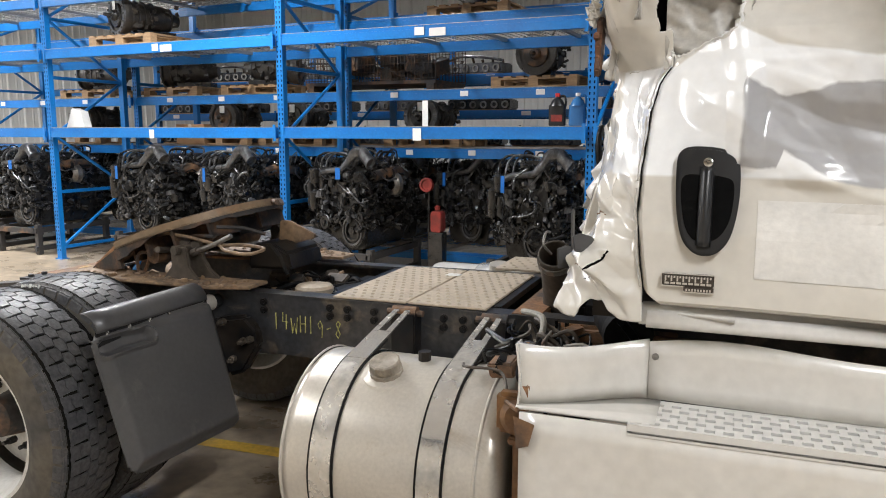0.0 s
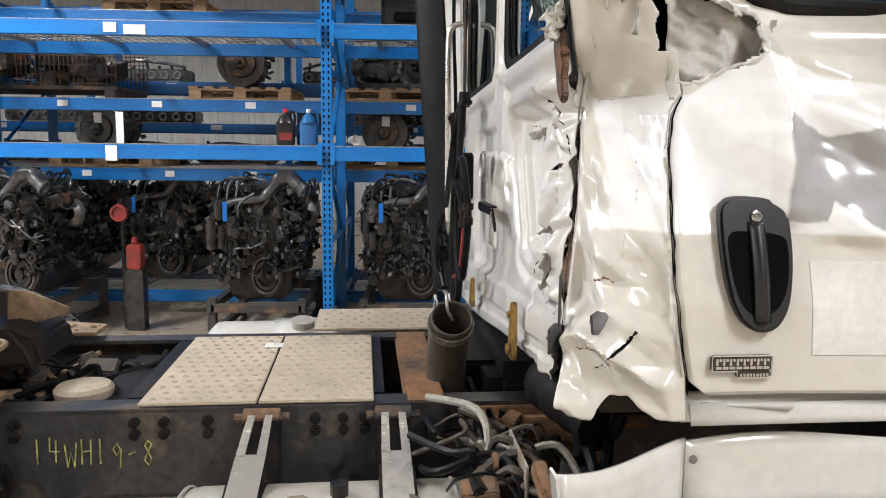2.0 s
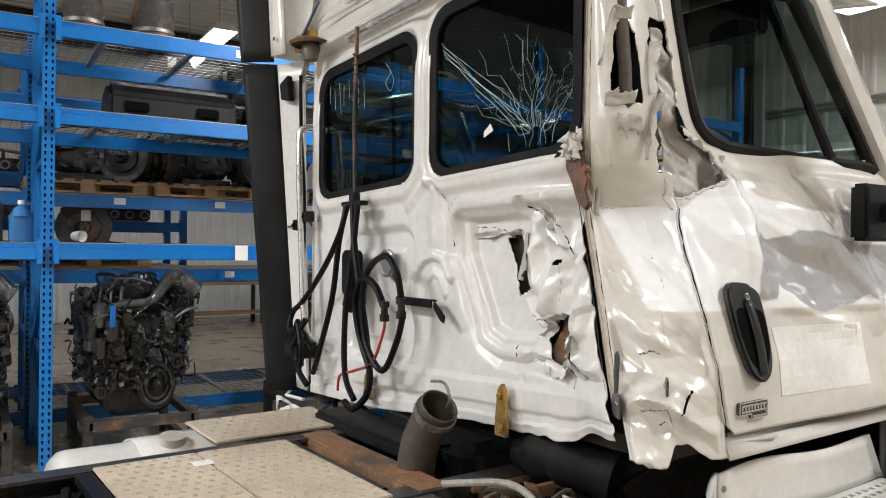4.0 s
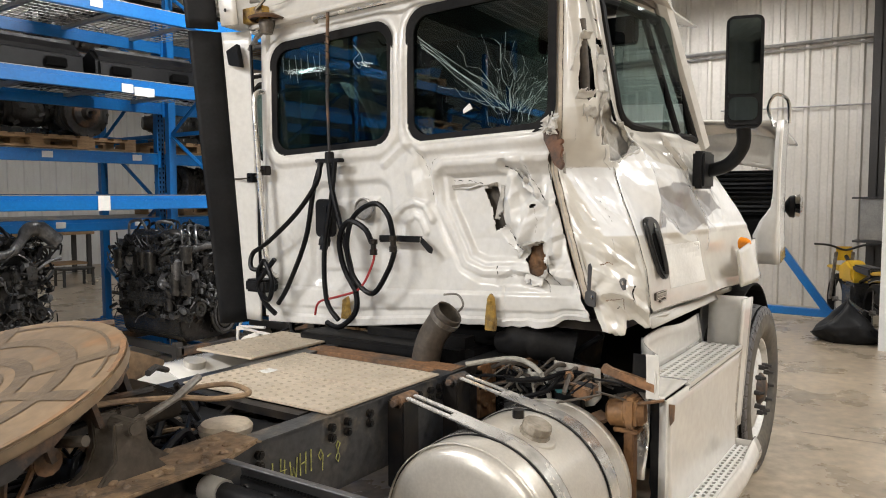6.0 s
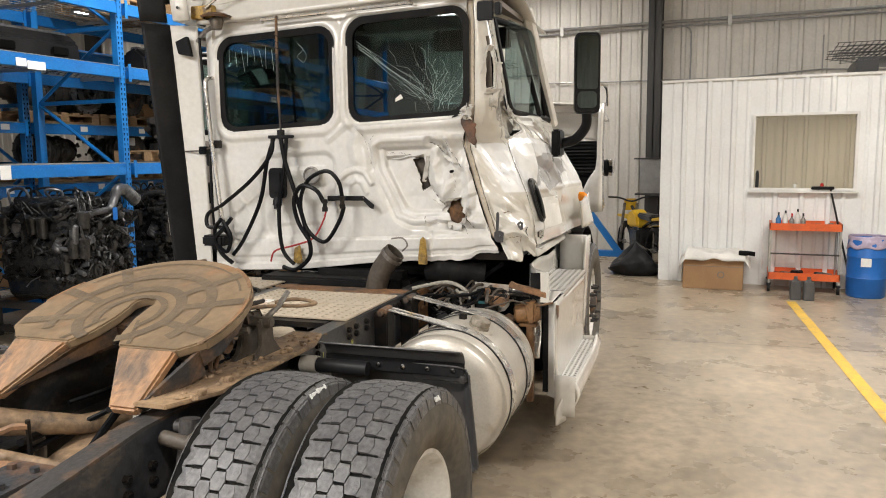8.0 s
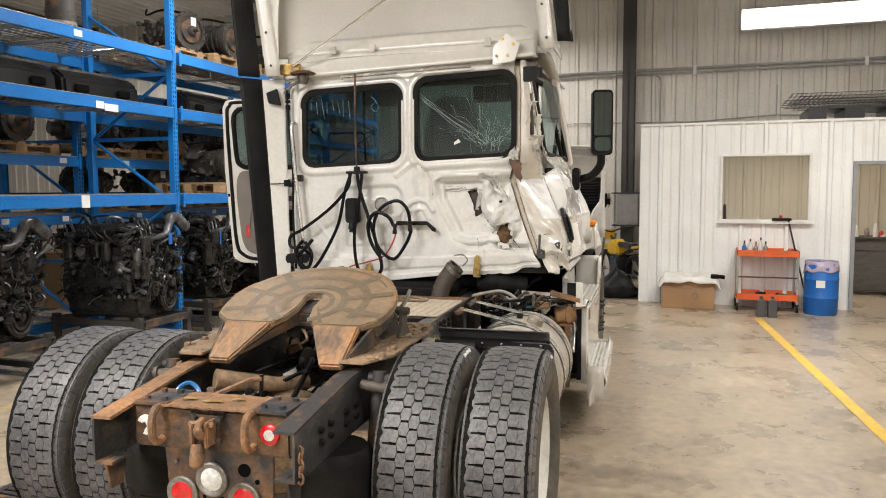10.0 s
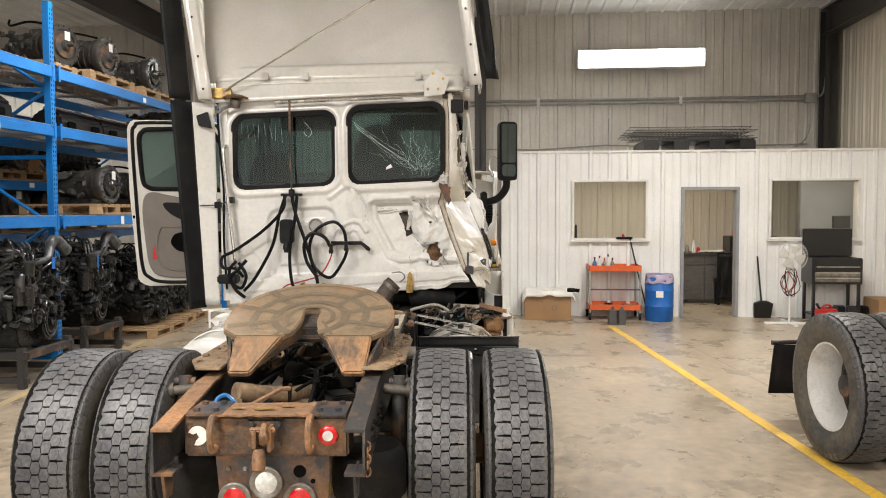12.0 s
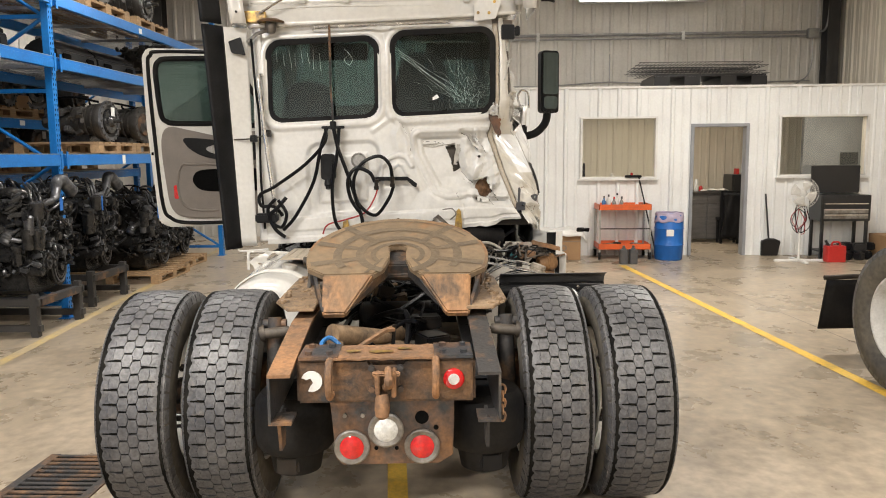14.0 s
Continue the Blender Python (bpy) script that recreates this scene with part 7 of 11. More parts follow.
for i in range(6):
    o = 0.012 * i + rnd.uniform(-0.004, 0.004)
    crack((0.02 - o * 0.4, 2.44 - o), (-0.40 + o * 0.5 - 0.03 * (i % 3), 2.08 - o * 0.7 + 0.05 * (i % 2)), rnd.uniform(0.0006, 0.0011), 0.003)
hub = (-0.50, 2.01)
ends = []
for i in range(26):
    a = radians(22 + i * 5.6 + rnd.uniform(-2, 2))
    L = rnd.uniform(0.16, 0.46)
    e = (hub[0] + L * math.cos(a), hub[1] + L * math.sin(a))
    ends.append((a, L))
    crack((hub[0] + 0.03 * math.cos(a), hub[1] + 0.03 * math.sin(a)), e, rnd.uniform(0.0002, 0.0007), 0.012, 7)
for r in (0.07, 0.12, 0.18, 0.25):
    for (a, _), (b, L) in zip(ends, ends[1:]):
        if rnd.random() < 0.62 and L > r:
            c, d = r * rnd.uniform(0.85, 1.15), r * rnd.uniform(0.85, 1.15)
            crack((hub[0] + c * math.cos(a), hub[1] + c * math.sin(a)), (hub[0] + d * math.cos(b), hub[1] + d * math.sin(b)), rnd.uniform(0.0003, 0.0007), 0.004, 3)
for i in range(8):
    y = rnd.uniform(-0.66, -0.30)
    crack((y, 1.98), (y + rnd.uniform(-0.05, 0.05), 2.03 + rnd.uniform(0, 0.06)), 0.0006, 0.004)
part("crack_pattern", k, CRACK, truck, "white cracks in the rear window")
k = G()
for i in range(8):
    v = 0.92 - i * 0.045
    k.tube([(3.1145, v, 2.43 - 0.02 * (i % 2)), (3.1145, v - 0.01 * (i % 3), 2.43 - rnd.uniform(0.07, 0.16))], 0.0009, 4)
k.tube(curve_pts([(3.1145, 0.42, 2.44), (3.1145, 0.38, 2.40), (3.1145, 0.42, 2.36), (3.1145, 0.38, 2.32), (3.1145, 0.36, 2.37), (3.1145, 0.42, 2.44)], 4), 0.0009, 4)
tagged(part("paint_mark", k, CRACK, truck, "pale paint marks on the window"), kind="stuff")
part("sticker_chip", G().prism([(0, 0), (0.05, 0.02), (0.035, 0.045), (0.0, 0.02)], 0.001, Matrix(((0, 0, 1, 3.113), (-1, 0, 0, -0.24), (0, 1, 0, 2.055), (0, 0, 0, 1)))), LABEL, truck)

# near side of the cab back: side panel, dark wind deflector
k = G()
k.grid(lambda a, b: (3.11 - 0.105 * b + 0.07 * a * b, 1.245 + 0.045 * b - (0.125 + 0.04 * b) * a, 0.965 + 1.62 * b), 10, 24)
sp = part("side_panel", k, CAB_BACK, truck, "cream cab side extender panel", smooth=True, thick=0.012)
k = G()
k.grid(lambda a, b: (2.985 - 0.115 * b + 0.135 * a, 1.325 + 0.075 * b - (0.085 + 0.025 * b) * a - 0.012 * math.sin(math.pi * a), 0.95 + 1.635 * b), 8, 20)
part("wind_deflector", k, DARK_PLASTIC, truck, "dark grey rubber wind deflector strip", smooth=True, thick=0.02)
k = G()
k.grid(lambda a, b: (2.865 - 0.08 * b + 0.125 * a, 1.405 + 0.06 * b - 0.11 * a - 0.012 * math.sin(math.pi * a), 2.60 + 1.18 * b), 8, 20)
part("wind_deflector", k, DARK_PLASTIC, truck, "dark grey upper wind deflector strip", smooth=True, thick=0.02)
part("hinge_strip", G().tube([(3.09, 1.25, 0.975), (3.08, 1.26, 0.945), (3.05, 1.24, 0.93), (3.04, 1.02, 0.945)], 0.008, 6), TRIM_WHITE, truck)
# broken lower corner with a white torn frame
k = G()
k.grid(lambda a, b: (2.97 + 0.012 * noise.noise((a * 5, b * 4, 8)), 1.17 - 0.36 * a, 0.80 + 0.15 * b - 0.02 * a), 90, 44, lambda a, b: noise.noise((a * 5, b * 3, 3)) < 0.12 or a < 0.06 or b > 0.90)
part("torn_corner", k, CAB_WHITE, truck, "torn white lower corner panel", thick=0.006)
k = G()
k.grid(lambda a, b: (2.22 + 0.78 * a, 0.83 + (0.335 + 0.03 * a) * math.cos(radians(150 - 165 * b)), 0.575 + (0.325 + 0.02 * a) * math.sin(radians(150 - 165 * b))), 8, 22)
part("tank_fairing", k, CAB_WHITE, truck, "white fairing over the far side tank", bevel=0.0, smooth=True, thick=0.008)

# grab rail, brackets, work lamp
part("grab_rail", G().tube(curve_pts([(3.10, 1.035, 2.25), (3.04, 1.038, 2.24), (3.015, 1.042, 2.20), (3.01, 1.03, 2.05), (3.01, 1.016, 1.865), (3.01, 0.99, 1.60), (3.01, 0.966, 1.378), (3.03, 0.955, 1.26), (3.08, 0.95, 1.23)], 6), 0.015, 10), STRAP, truck, "pale steel grab rail", smooth=True)
part("corner_cable", G().tube(curve_pts([(3.04, 1.09, 2.50), (3.04, 1.075, 2.2), (3.05, 1.055, 1.9), (3.05, 1.06, 1.5), (3.04, 1.04, 1.1)], 6), 0.009, 7), HOSE, truck, smooth=True)
part("rail_stay", G().tube([(3.05, 1.25, 1.772), (3.045, 1.12, 1.775), (3.035, 1.02, 1.80)], 0.005, 6), EXHAUST, truck, smooth=True)
for v, z in ((1.10, 1.777), (0.995, 1.815)):
    part("rail_clamp", G().box(3.02, 3.065, v - 0.025, v + 0.025, z - 0.026, z + 0.026).cyl((3.022, v, z), (3.008, v, z), 0.012, n=8), BLACK_FRAME, truck, "small black rail clamp", bevel=0.005)
wl = part("work_lamp", G().lathe((3.02, 0.94, 2.61), (0, 0, 1), [(0, 0.09), (0.012, 0.10), (0.03, 0.06), (0.035, 0.0)], 20), RUSTY_BLACK, truck, "dark rusty work lamp on an arm", smooth=True)
part("lamp_body", G().lathe((3.02, 0.94, 2.54), (0, 0, 1), [(0, 0.0), (0, 0.03), (0.05, 0.045), (0.07, 0.04)], 14).tube([(3.02, 0.97, 2.56), (3.05, 1.05, 2.54), (3.06, 1.12, 2.48)], 0.014, 8), CAST, wl, smooth=True)
part("lamp_bracket", G().prism([(0, 0), (0.10, 0.02), (0.12, 0.10), (0.03, 0.13)], 0.03, pose(3.0, 1.13, 2.38, 90, 0, 90)), DARK_PLASTIC, truck, bevel=0.004)
part("gold_bracket", G().box(3.03, 3.08, 0.98, 1.14, 2.62, 2.70), GOLD, truck, "rust-stained corner bracket", bevel=0.004)

# roof edge and roof
k = G()
k.grid(lambda a, b: (3.055 + 0.06 * math.sin(a * math.pi * 0.5) + 0.03 * a, 1.12 - 1.98 * b, lean(1.12 - 1.98 * b, 2.645) + (2.77 + 0.04 * b - lean(1.12 - 1.98 * b, 2.645)) * a), 8, 40)
k.grid(lambda a, b: (3.055 + 0.10 * a, 1.12 - 1.98 * b, lean(1.12 - 1.98 * b, 2.645) - 0.004 * a), 4, 40)
k.grid(lambda a, b: (3.145 + 0.06 * a, 1.12 - 1.98 * b, 2.77 + 0.04 * b + 0.12 * a), 4, 40)
part("roof_edge", k, CAB_WHITE, truck, "white rear roof edge", smooth=True, thick=0.012)
k = G()
k.grid(lambda a, b: (3.12 + 1.35 * a, 1.08 - 2.0 * b, 2.66 + 0.13 * math.sin(math.pi * min(1, a * 1.1 + 0.25)) - 0.05 * (2 * b - 1) ** 4), 20, 24)
part("cab_roof", k, CAB_WHITE, truck, "white cab roof", smooth=True, thick=0.01)
part("rear_bar", G().tube([(3.08, 0.64, 2.575), (3.045, 0.63, 2.585), (3.045, -0.36, 2.62), (3.08, -0.37, 2.62)], 0.011, 8), STRAP, truck, "thin pale bar above the windows", smooth=True)
k = G().prism([(0, 0), (0.16, 0.02), (0.20, 0.14), (0.10, 0.22), (0.0, 0.12)], 0.02, Matrix(((0, 0, 1, 3.025), (-1, 0, 0, -0.55), (0, 1, 0, 2.62), (0, 0, 0, 1))))
part("roof_bracket", k, CAB_BACK, truck, "white bolted roof bracket", bevel=0.004)
for v, z in ((-0.58, 2.68), (-0.66, 2.68), (-0.70, 2.76), (-0.62, 2.80)):
    part("bracket_bolt", G().cyl((3.025, v, z), (3.015, v, z), 0.012, n=6), GOLD, truck)
part("rear_plate", G().box(3.10, 3.115, -0.86, -0.76, 2.50, 2.61).box(3.10, 3.15, -0.90, -0.865, 2.53, 2.60), DARK_PLASTIC, truck, "black plate on the cab corner", bevel=0.006)

# roof fairing, open at the back
k = G()
k.grid(lambda a, b: (3.14 + 0.18 * a + 0.22 * a * a + 0.10 * math.sin(math.pi * b), 1.20 + 0.12 * a - (2.16 + 0.10 * a) * b, 2.76 + 1.15 * a), 24, 24)
fair = part("roof_fairing", k, FAIRING_IN, truck, "grey-white inside of the tall roof fairing", smooth=True, thick=0.01)
k = G()
k.grid(lambda a, b: (2.94 + 0.50 * b, 1.205 + 0.17 * a + 0.05 * math.sin(math.pi * b) * 0.4, 2.60 + 1.25 * a), 12, 8)
k.grid(lambda a, b: (2.94 + 0.03 * b, 1.205 + 0.17 * a - 0.10 * b, 2.60 + 1.25 * a), 12, 3)
part("fairing_side", k, CAB_WHITE, fair, "white fairing side", smooth=True, thick=0.01)
k = G()
k.grid(lambda a, b: (2.94 + 0.50 * b, -1.00 + 0.16 * a, 2.70 + 1.15 * a), 12, 8)
k.grid(lambda a, b: (2.94 + 0.03 * b, -1.00 + 0.16 * a + 0.09 * b, 2.70 + 1.15 * a), 12, 3)
part("fairing_side", k, CAB_WHITE, fair, "white fairing side", smooth=True, thick=0.01)
k = G()
k.grid(lambda a, b: (2.92 + 0.04 * b + 0.05 * noise.noise((a * 3, b, 2)), -1.03 - 0.10 * b + 0.14 * a, 2.74 + 1.1 * a), 14, 5)
part("torn_deflector", k, DARK_PLASTIC, fair, "torn black wind deflector", smooth=True, thick=0.012)
part("fairing_top", G().box(2.95, 3.7, -0.85, 1.35, 3.82, 3.86), CAB_WHITE, fair)
k = G()
for a in (0.04, 0.25, 0.5, 0.75):
    k.lathe((2.935, 1.16 + 0.17 * a, 2.63 + 1.2 * a), (-1, 0, 0), [(0, 0.010), (0.004, 0.009), (0.006, 0)], 8)
    k.lathe((2.935, -0.955 + 0.16 * a, 2.73 + 1.1 * a), (-1, 0, 0), [(0, 0.010), (0.004, 0.009), (0.006, 0)], 8)
tagged(part("fairing_screw", k, RUSTY_BLACK, fair), kind="stuff")
part("stay_rod", G().tube([(3.02, 1.02, 2.68), (2.98, 0.35, 3.06), (2.97, -0.5, 3.55)], 0.009, 8), CHROME, fair, "thin steel stay rod", smooth=True)
for v in (0.72, 0.40, -0.50):
    part("fairing_tab", G().box(3.09, 3.11, v - 0.025, v + 0.025, 2.77, 2.83), FAIRING_IN, fair, bevel=0.004)

# damaged side: door with window, cowl
WINDOW = [(3.405, 2.22), (3.425, 2.09), (3.47, 2.035), (3.54, 2.008), (3.65, 1.994), (4.30, 1.985), (4.36, 2.02), (4.02, 2.52), (3.94, 2.56), (3.46, 2.56), (3.41, 2.50)]


def front_edge(z):
    if z > 1.95:
        return 4.46 - (z - 1.95) * 0.72
    return 4.46 + 0.50 * smooth01(-z, -1.95, -1.30) + 0.03


def door_at(a, b):
    """Length and height on the door; its lower rear corner is rounded."""
    z = 1.168 + (2.68 - 1.168) * b
    u0 = door_rear(z) + 0.045 * max(0.0, 1 - (z - 1.168) / 0.045) ** 2
    return u0 + (front_edge(z) - u0) * a, z


# folds of the dented door: way across the sheet, height, half width
DOOR_FOLDS = [([(3.485, 1.89), (3.515, 1.75), (3.52, 1.56)], 0.016, 0.045), ([(3.34, 1.79), (3.42, 1.70), (3.50, 1.66)], 0.010, 0.07), ([(3.60, 1.70), (3.72, 1.64), (3.90, 1.60)], -0.030, 0.10),
              ([(3.58, 1.86), (3.75, 1.80), (3.95, 1.80)], 0.020, 0.07), ([(3.66, 1.52), (3.78, 1.47), (3.96, 1.43)], 0.014, 0.05), ([(3.90, 1.72), (4.05, 1.60), (4.12, 1.48)], 0.022, 0.09), ([(4.10, 1.80), (4.25, 1.66), (4.40, 1.58)], -0.022, 0.10),
              ([(3.86, 1.92), (3.90, 1.80), (4.02, 1.70)], -0.016, 0.05)]


def door_surface(u, z):
    w = (1 - smooth01(u, 4.25, 4.75)) * smooth01(-z, -1.93, -1.85) * smooth01(z, 1.46, 1.53)
    h = w * smooth01(u, 3.50, 3.62) * (0.017 * facets(u, z, 0.15, 12) + 0.007 * facets(u, z, 0.07, 7))
    h += 0.004 * (1 - smooth01(u, 4.4, 4.8)) * smooth01(-z, -1.55, -1.45) * facets(u, z, 0.20, 5) * smooth01(u, 3.52, 3.7)
    edge = smooth01(u, door_rear(z), door_rear(z) + 0.04)
    for path, d, r in DOOR_FOLDS:
        k = line_dist(u, z, path)
        if k < r:
            h += d * (1 - k / r) * edge
    h += knots(z, [(1.50, 0, 0), (1.60, 0.045, 0), (1.72, 0.085, 0), (1.80, 0.090, 0), (1.88, 0.070, 0), (1.95, 0.018, 0), (2.0, 0, 0)])[0] * smooth01(u, 3.32, 3.50) * (1 - 0.6 * smooth01(u, 3.7, 4.2))
    # shoulder below the window, soft step at the dent's lower edge, rolled edges
    h += 0.010 * smooth01(-abs(z - 1.945), -0.03, 0) * smooth01(u, 3.54, 3.60)
    h += 0.006 * smooth01(-abs(z - 1.500), -0.025, 0.0) * smooth01(u, 3.53, 3.60)
    e = min(u - door_rear(z), (z - 1.168) * 1.3)
    h -= 0.010 * (1 - smooth01(e, 0.0, 0.012))
    return Vector((u, side_v(z, u) - h, z))


def door_keep(a, b):
    u, z = door_at(a, b)
    if inside(WINDOW, u, z):
        return False
    return u > 3.6 or z < 1.78 or poly_sdf(u, z, PEEL) + 0.010 * noise.noise((u * 45, z * 45, 3)) > 0 and not (u < 3.345 + 0.02 * noise.noise((4, z * 30, 1)) and 1.83 < z < 2.36)


def inside(poly, x, y):
    return poly_sdf(x, y, poly) < 0


k = G().grid(lambda a, b: door_surface(*door_at(a, b)), 320, 300, door_keep)
door = part("side_door", k, BAND_PAINT, truck, "cream cab door, dented, with a white band and grey patches", smooth=True, thick=0.008)
door.data.set_sharp_from_angle(angle=radians(34))
part("inner_door_sheet", G().grid(lambda a, b: (3.36 + 0.95 * a, side_v(1.25 + 0.60 * b, 3.36 + 0.95 * a) + 0.075, 1.25 + 0.60 * b), 8, 8), TRIM_BROWN, door, "taupe inside of the door")
wp = [(u, side_v(z, u), z) for u, z in WINDOW]
part("window_seal", G().tube(curve_pts(wp + wp[:2], 5), 0.022, 8), RUBBER, door, "black window seal", smooth=True)
k = G().add([(u, -0.852 - 0.085 * (u - 3.5) - 0.03 * (z - 2.0), z) for u, z in WINDOW], [tuple(range(len(WINDOW)))])
pn = part("side_pane", k, PANE, door, "tinted side window")
pn.visible_shadow = False
part("window_divider", G().tube([(4.10, side_v(2.0, 4.1), 2.0), (3.86, side_v(2.54, 3.86), 2.545)], 0.018, 8), RUBBER, door, smooth=True)
lip = [Vector(p) for p in curve_pts([(u, 0, z) for u, z in PEEL[:8]], 8)]
rnd = random.Random(5)
part("torn_lip", G().tube([door_surface(p.x + rnd.uniform(-0.003, 0.003), p.z + rnd.uniform(-0.004, 0.004)) + Vector((0, -0.002, 0)) for p in lip], [0.0055 * rnd.uniform(0.5, 1.3) for _ in lip], 6), CAB_BACK, door, "rolled torn edge of the white sheet", smooth=True)
# door handle in a dark recess
HV = -1.037
M = Matrix(((1, 0, 0, 0), (0, 0.27, -1, HV - 0.27 * 1.44), (0, 1, 0, 0), (0, 0, 0, 1)))


hp = [(3.357, 1.552), (3.370, 1.574), (3.40, 1.582), (3.46, 1.578), (3.497, 1.562), (3.511, 1.535), (3.514, 1.46), (3.506, 1.39), (3.492, 1.345), (3.466, 1.314), (3.432, 1.306), (3.402, 1.318), (3.378, 1.35), (3.363, 1.41), (3.357, 1.48)]
hd = part("door_handle", G().prism(loop(hp), 0.024, M @ pose(0, 0, 0.006)), HANDLE, door, "black plastic door handle in a rounded recess", bevel=0.007)
hr = [(3.372, 1.500), (3.42, 1.510), (3.47, 1.506), (3.498, 1.490), (3.498, 1.43), (3.488, 1.385), (3.465, 1.352), (3.432, 1.342), (3.402, 1.352), (3.380, 1.40)]
# No real depth here: the recess shade is a flat black shape.
part("recess", G().prism(loop(hr), 0.002, M @ pose(0, 0, 0.0295)), SHADE_BLACK, hd, "flat black shape for the shaded recess behind the pull bar")
k = G()
k.grid(lambda a, b: M @ Vector((3.418 + 0.030 * a, 1.330 + 0.200 * b, 0.030 + 0.010 * math.sin(math.pi * a) + 0.008 * math.sin(math.pi * b))), 8, 14)
part("pull_bar", k, HANDLE, hd, "black pull bar", smooth=True, thick=0.008)
part("key_lock", G().lathe(M @ Vector((3.434, 1.541, 0.030)), (0, -1, 0.27), [(0, 0.012), (0.005, 0.012), (0.006, 0.009), (0.005, 0)], 16), CHROME, hd, "chrome key lock", smooth=True)
# badge: two rows of raised bars
bd = part("badge", G().box(3.335, 3.465, -1.0895, -1.075, 1.222, 1.255).box(3.39, 3.465, -1.0893, -1.075, 1.208, 1.2225), EXHAUST, door, "dark model badge with a chrome rim", bevel=0.003)
k = G()
for i in range(8):
    k.box(3.343 + i * 0.0148, 3.3545 + i * 0.0148, -1.0915, -1.0885, 1.2275, 1.2325).box(3.343 + i * 0.0148, 3.347 + i * 0.0148, -1.0915, -1.0885, 1.235, 1.249).box(3.350 + i * 0.0148, 3.3545 + i * 0.0148, -1.0915, -1.0885, 1.244, 1.249)
for i in range(9):
    k.box(3.396 + i * 0.0072, 3.400 + i * 0.0072, -1.0915, -1.0885, 1.211, 1.217)
tagged(part("badge_mark", k, ALU, bd, "pale raised letters in bars"), kind="stuff")
part("badge_rim", G().tube([(x, -1.0895, z) for x, z in ((3.335, 1.222), (3.335, 1.255), (3.465, 1.255), (3.465, 1.208), (3.39, 1.208), (3.39, 1.222), (3.335, 1.222))], 0.0018, 5), ALU, bd)
# white rectangle where a sign has been
k = G()
k.grid(lambda a, b: door_surface(3.558 + 0.455 * a, 1.252 + 0.196 * b) + Vector((0, -0.0055, 0)), 14, 8)
part("paper_patch", k, PAPER, door, "white rectangular sign backing on the door", thick=0.001)
# lower sill of the cab
k = G()
k.grid(lambda a, b: (3.28 + 1.52 * a, -1.045 - 0.03 * b + 0.02 * math.sin(a * 3), 1.165 - 0.055 * b), 20, 3)
part("cab_sill", k, CAB_WHITE, truck, "white cab sill", smooth=True, thick=0.012)
# dark bent brackets and their bolts on the crushed post
for pts, at, nm in (([(-0.50, -0.30), (-0.20, -0.50), (0.45, -0.45), (0.50, 0.40), (0.10, 0.50), (-0.45, 0.35)], (3.052, -0.905, 1.252, 0.085, 0.070, -35), 1), ([(-0.30, -0.5), (0.25, -0.5), (0.5, 0.35), (0.2, 0.5), (-0.25, 0.42)], (3.064, -0.892, 1.335, 0.028, 0.125, -12), 0),
                    ([(-0.5, -0.1), (-0.1, -0.5), (0.4, -0.35), (0.5, 0.35), (0.2, 0.45), (-0.2, 0.30)], (3.122, -1.014, 1.312, 0.088, 0.062, -48), 1)):
    u, v, z, sx, sz, turn = at
    m = pose(u, v, z, 0, 0, turn) @ Matrix(((0, 0, -1, 0), (-sx, 0, 0, 0), (0, sz, 0, 0), (0, 0, 0, 1)))
    bb = part("bent_bracket", G().prism(pts, 0.006, m), FLAP, truck, "dark bent bracket", bevel=0.002)
    if nm:
        part("bracket_bolt", G().lathe(m @ Vector((0.28, 0.1, 0.006)), m.to_3x3() @ Vector((0, 0, 1)), [(-0.004, 0.009), (0.006, 0.009), (0.008, 0.0)], 8), CHROME, bb, smooth=True)
part("brass_clip", G().prism([(-0.025, 0.0), (0.03, 0.0), (0.03, 0.05), (0.018, 0.15), (0.0, 0.17), (-0.015, 0.15), (-0.025, 0.05)], 0.018, Matrix(((0, 0, 1, 3.040), (1, 0, 0, -0.430), (0, 1, 0, 1.070), (0, 0, 0, 1)))).cyl((3.038, -0.428, 1.20), (3.030, -0.428, 1.20), 0.012, n=8).cyl((3.038, -0.435, 1.10), (3.028, -0.435, 1.10), 0.018, n=10), GOLD, truck, "brass-coloured latch clip", bevel=0.003)
part("brass_clip", G().prism([(-0.03, 0.0), (0.035, 0.0), (0.022, 0.10), (-0.015, 0.12)], 0.016, Matrix(((0, 0, 1, 3.045), (1, 0, 0, 0.43), (0, 1, 0, 1.045), (0, 0, 0, 1)))), GOLD, truck, "brass-coloured latch clip", bevel=0.003)
# rusty latch with torn foam
lt = part("pillar_latch", G().prism([(-0.020, 0.07), (-0.032, 0.02), (-0.018, -0.03), (-0.010, -0.085), (0.018, -0.112), (0.040, -0.09), (0.034, -0.05), (0.052, -0.02), (0.040, 0.02), (0.046, 0.06), (0.015, 0.075)], 0.018, Matrix(((0, 0, 1, 3.085), (-1, 0.25, 0, -0.700), (0, 1, 0, 1.895), (0, 0, 0, 1)))).cyl((3.08, -0.745, 1.905), (3.10, -0.745, 1.905), 0.014, n=10), material("rust_brown_latch", (0.17, 0.075, 0.035), 0.6, spots=(0.06, 0.04, 0.03), scale=14, vary=0.2, bump=0.2), truck, "rusty pillar latch with white foam", bevel=0.005)
k = G()
rnd = random.Random(19)
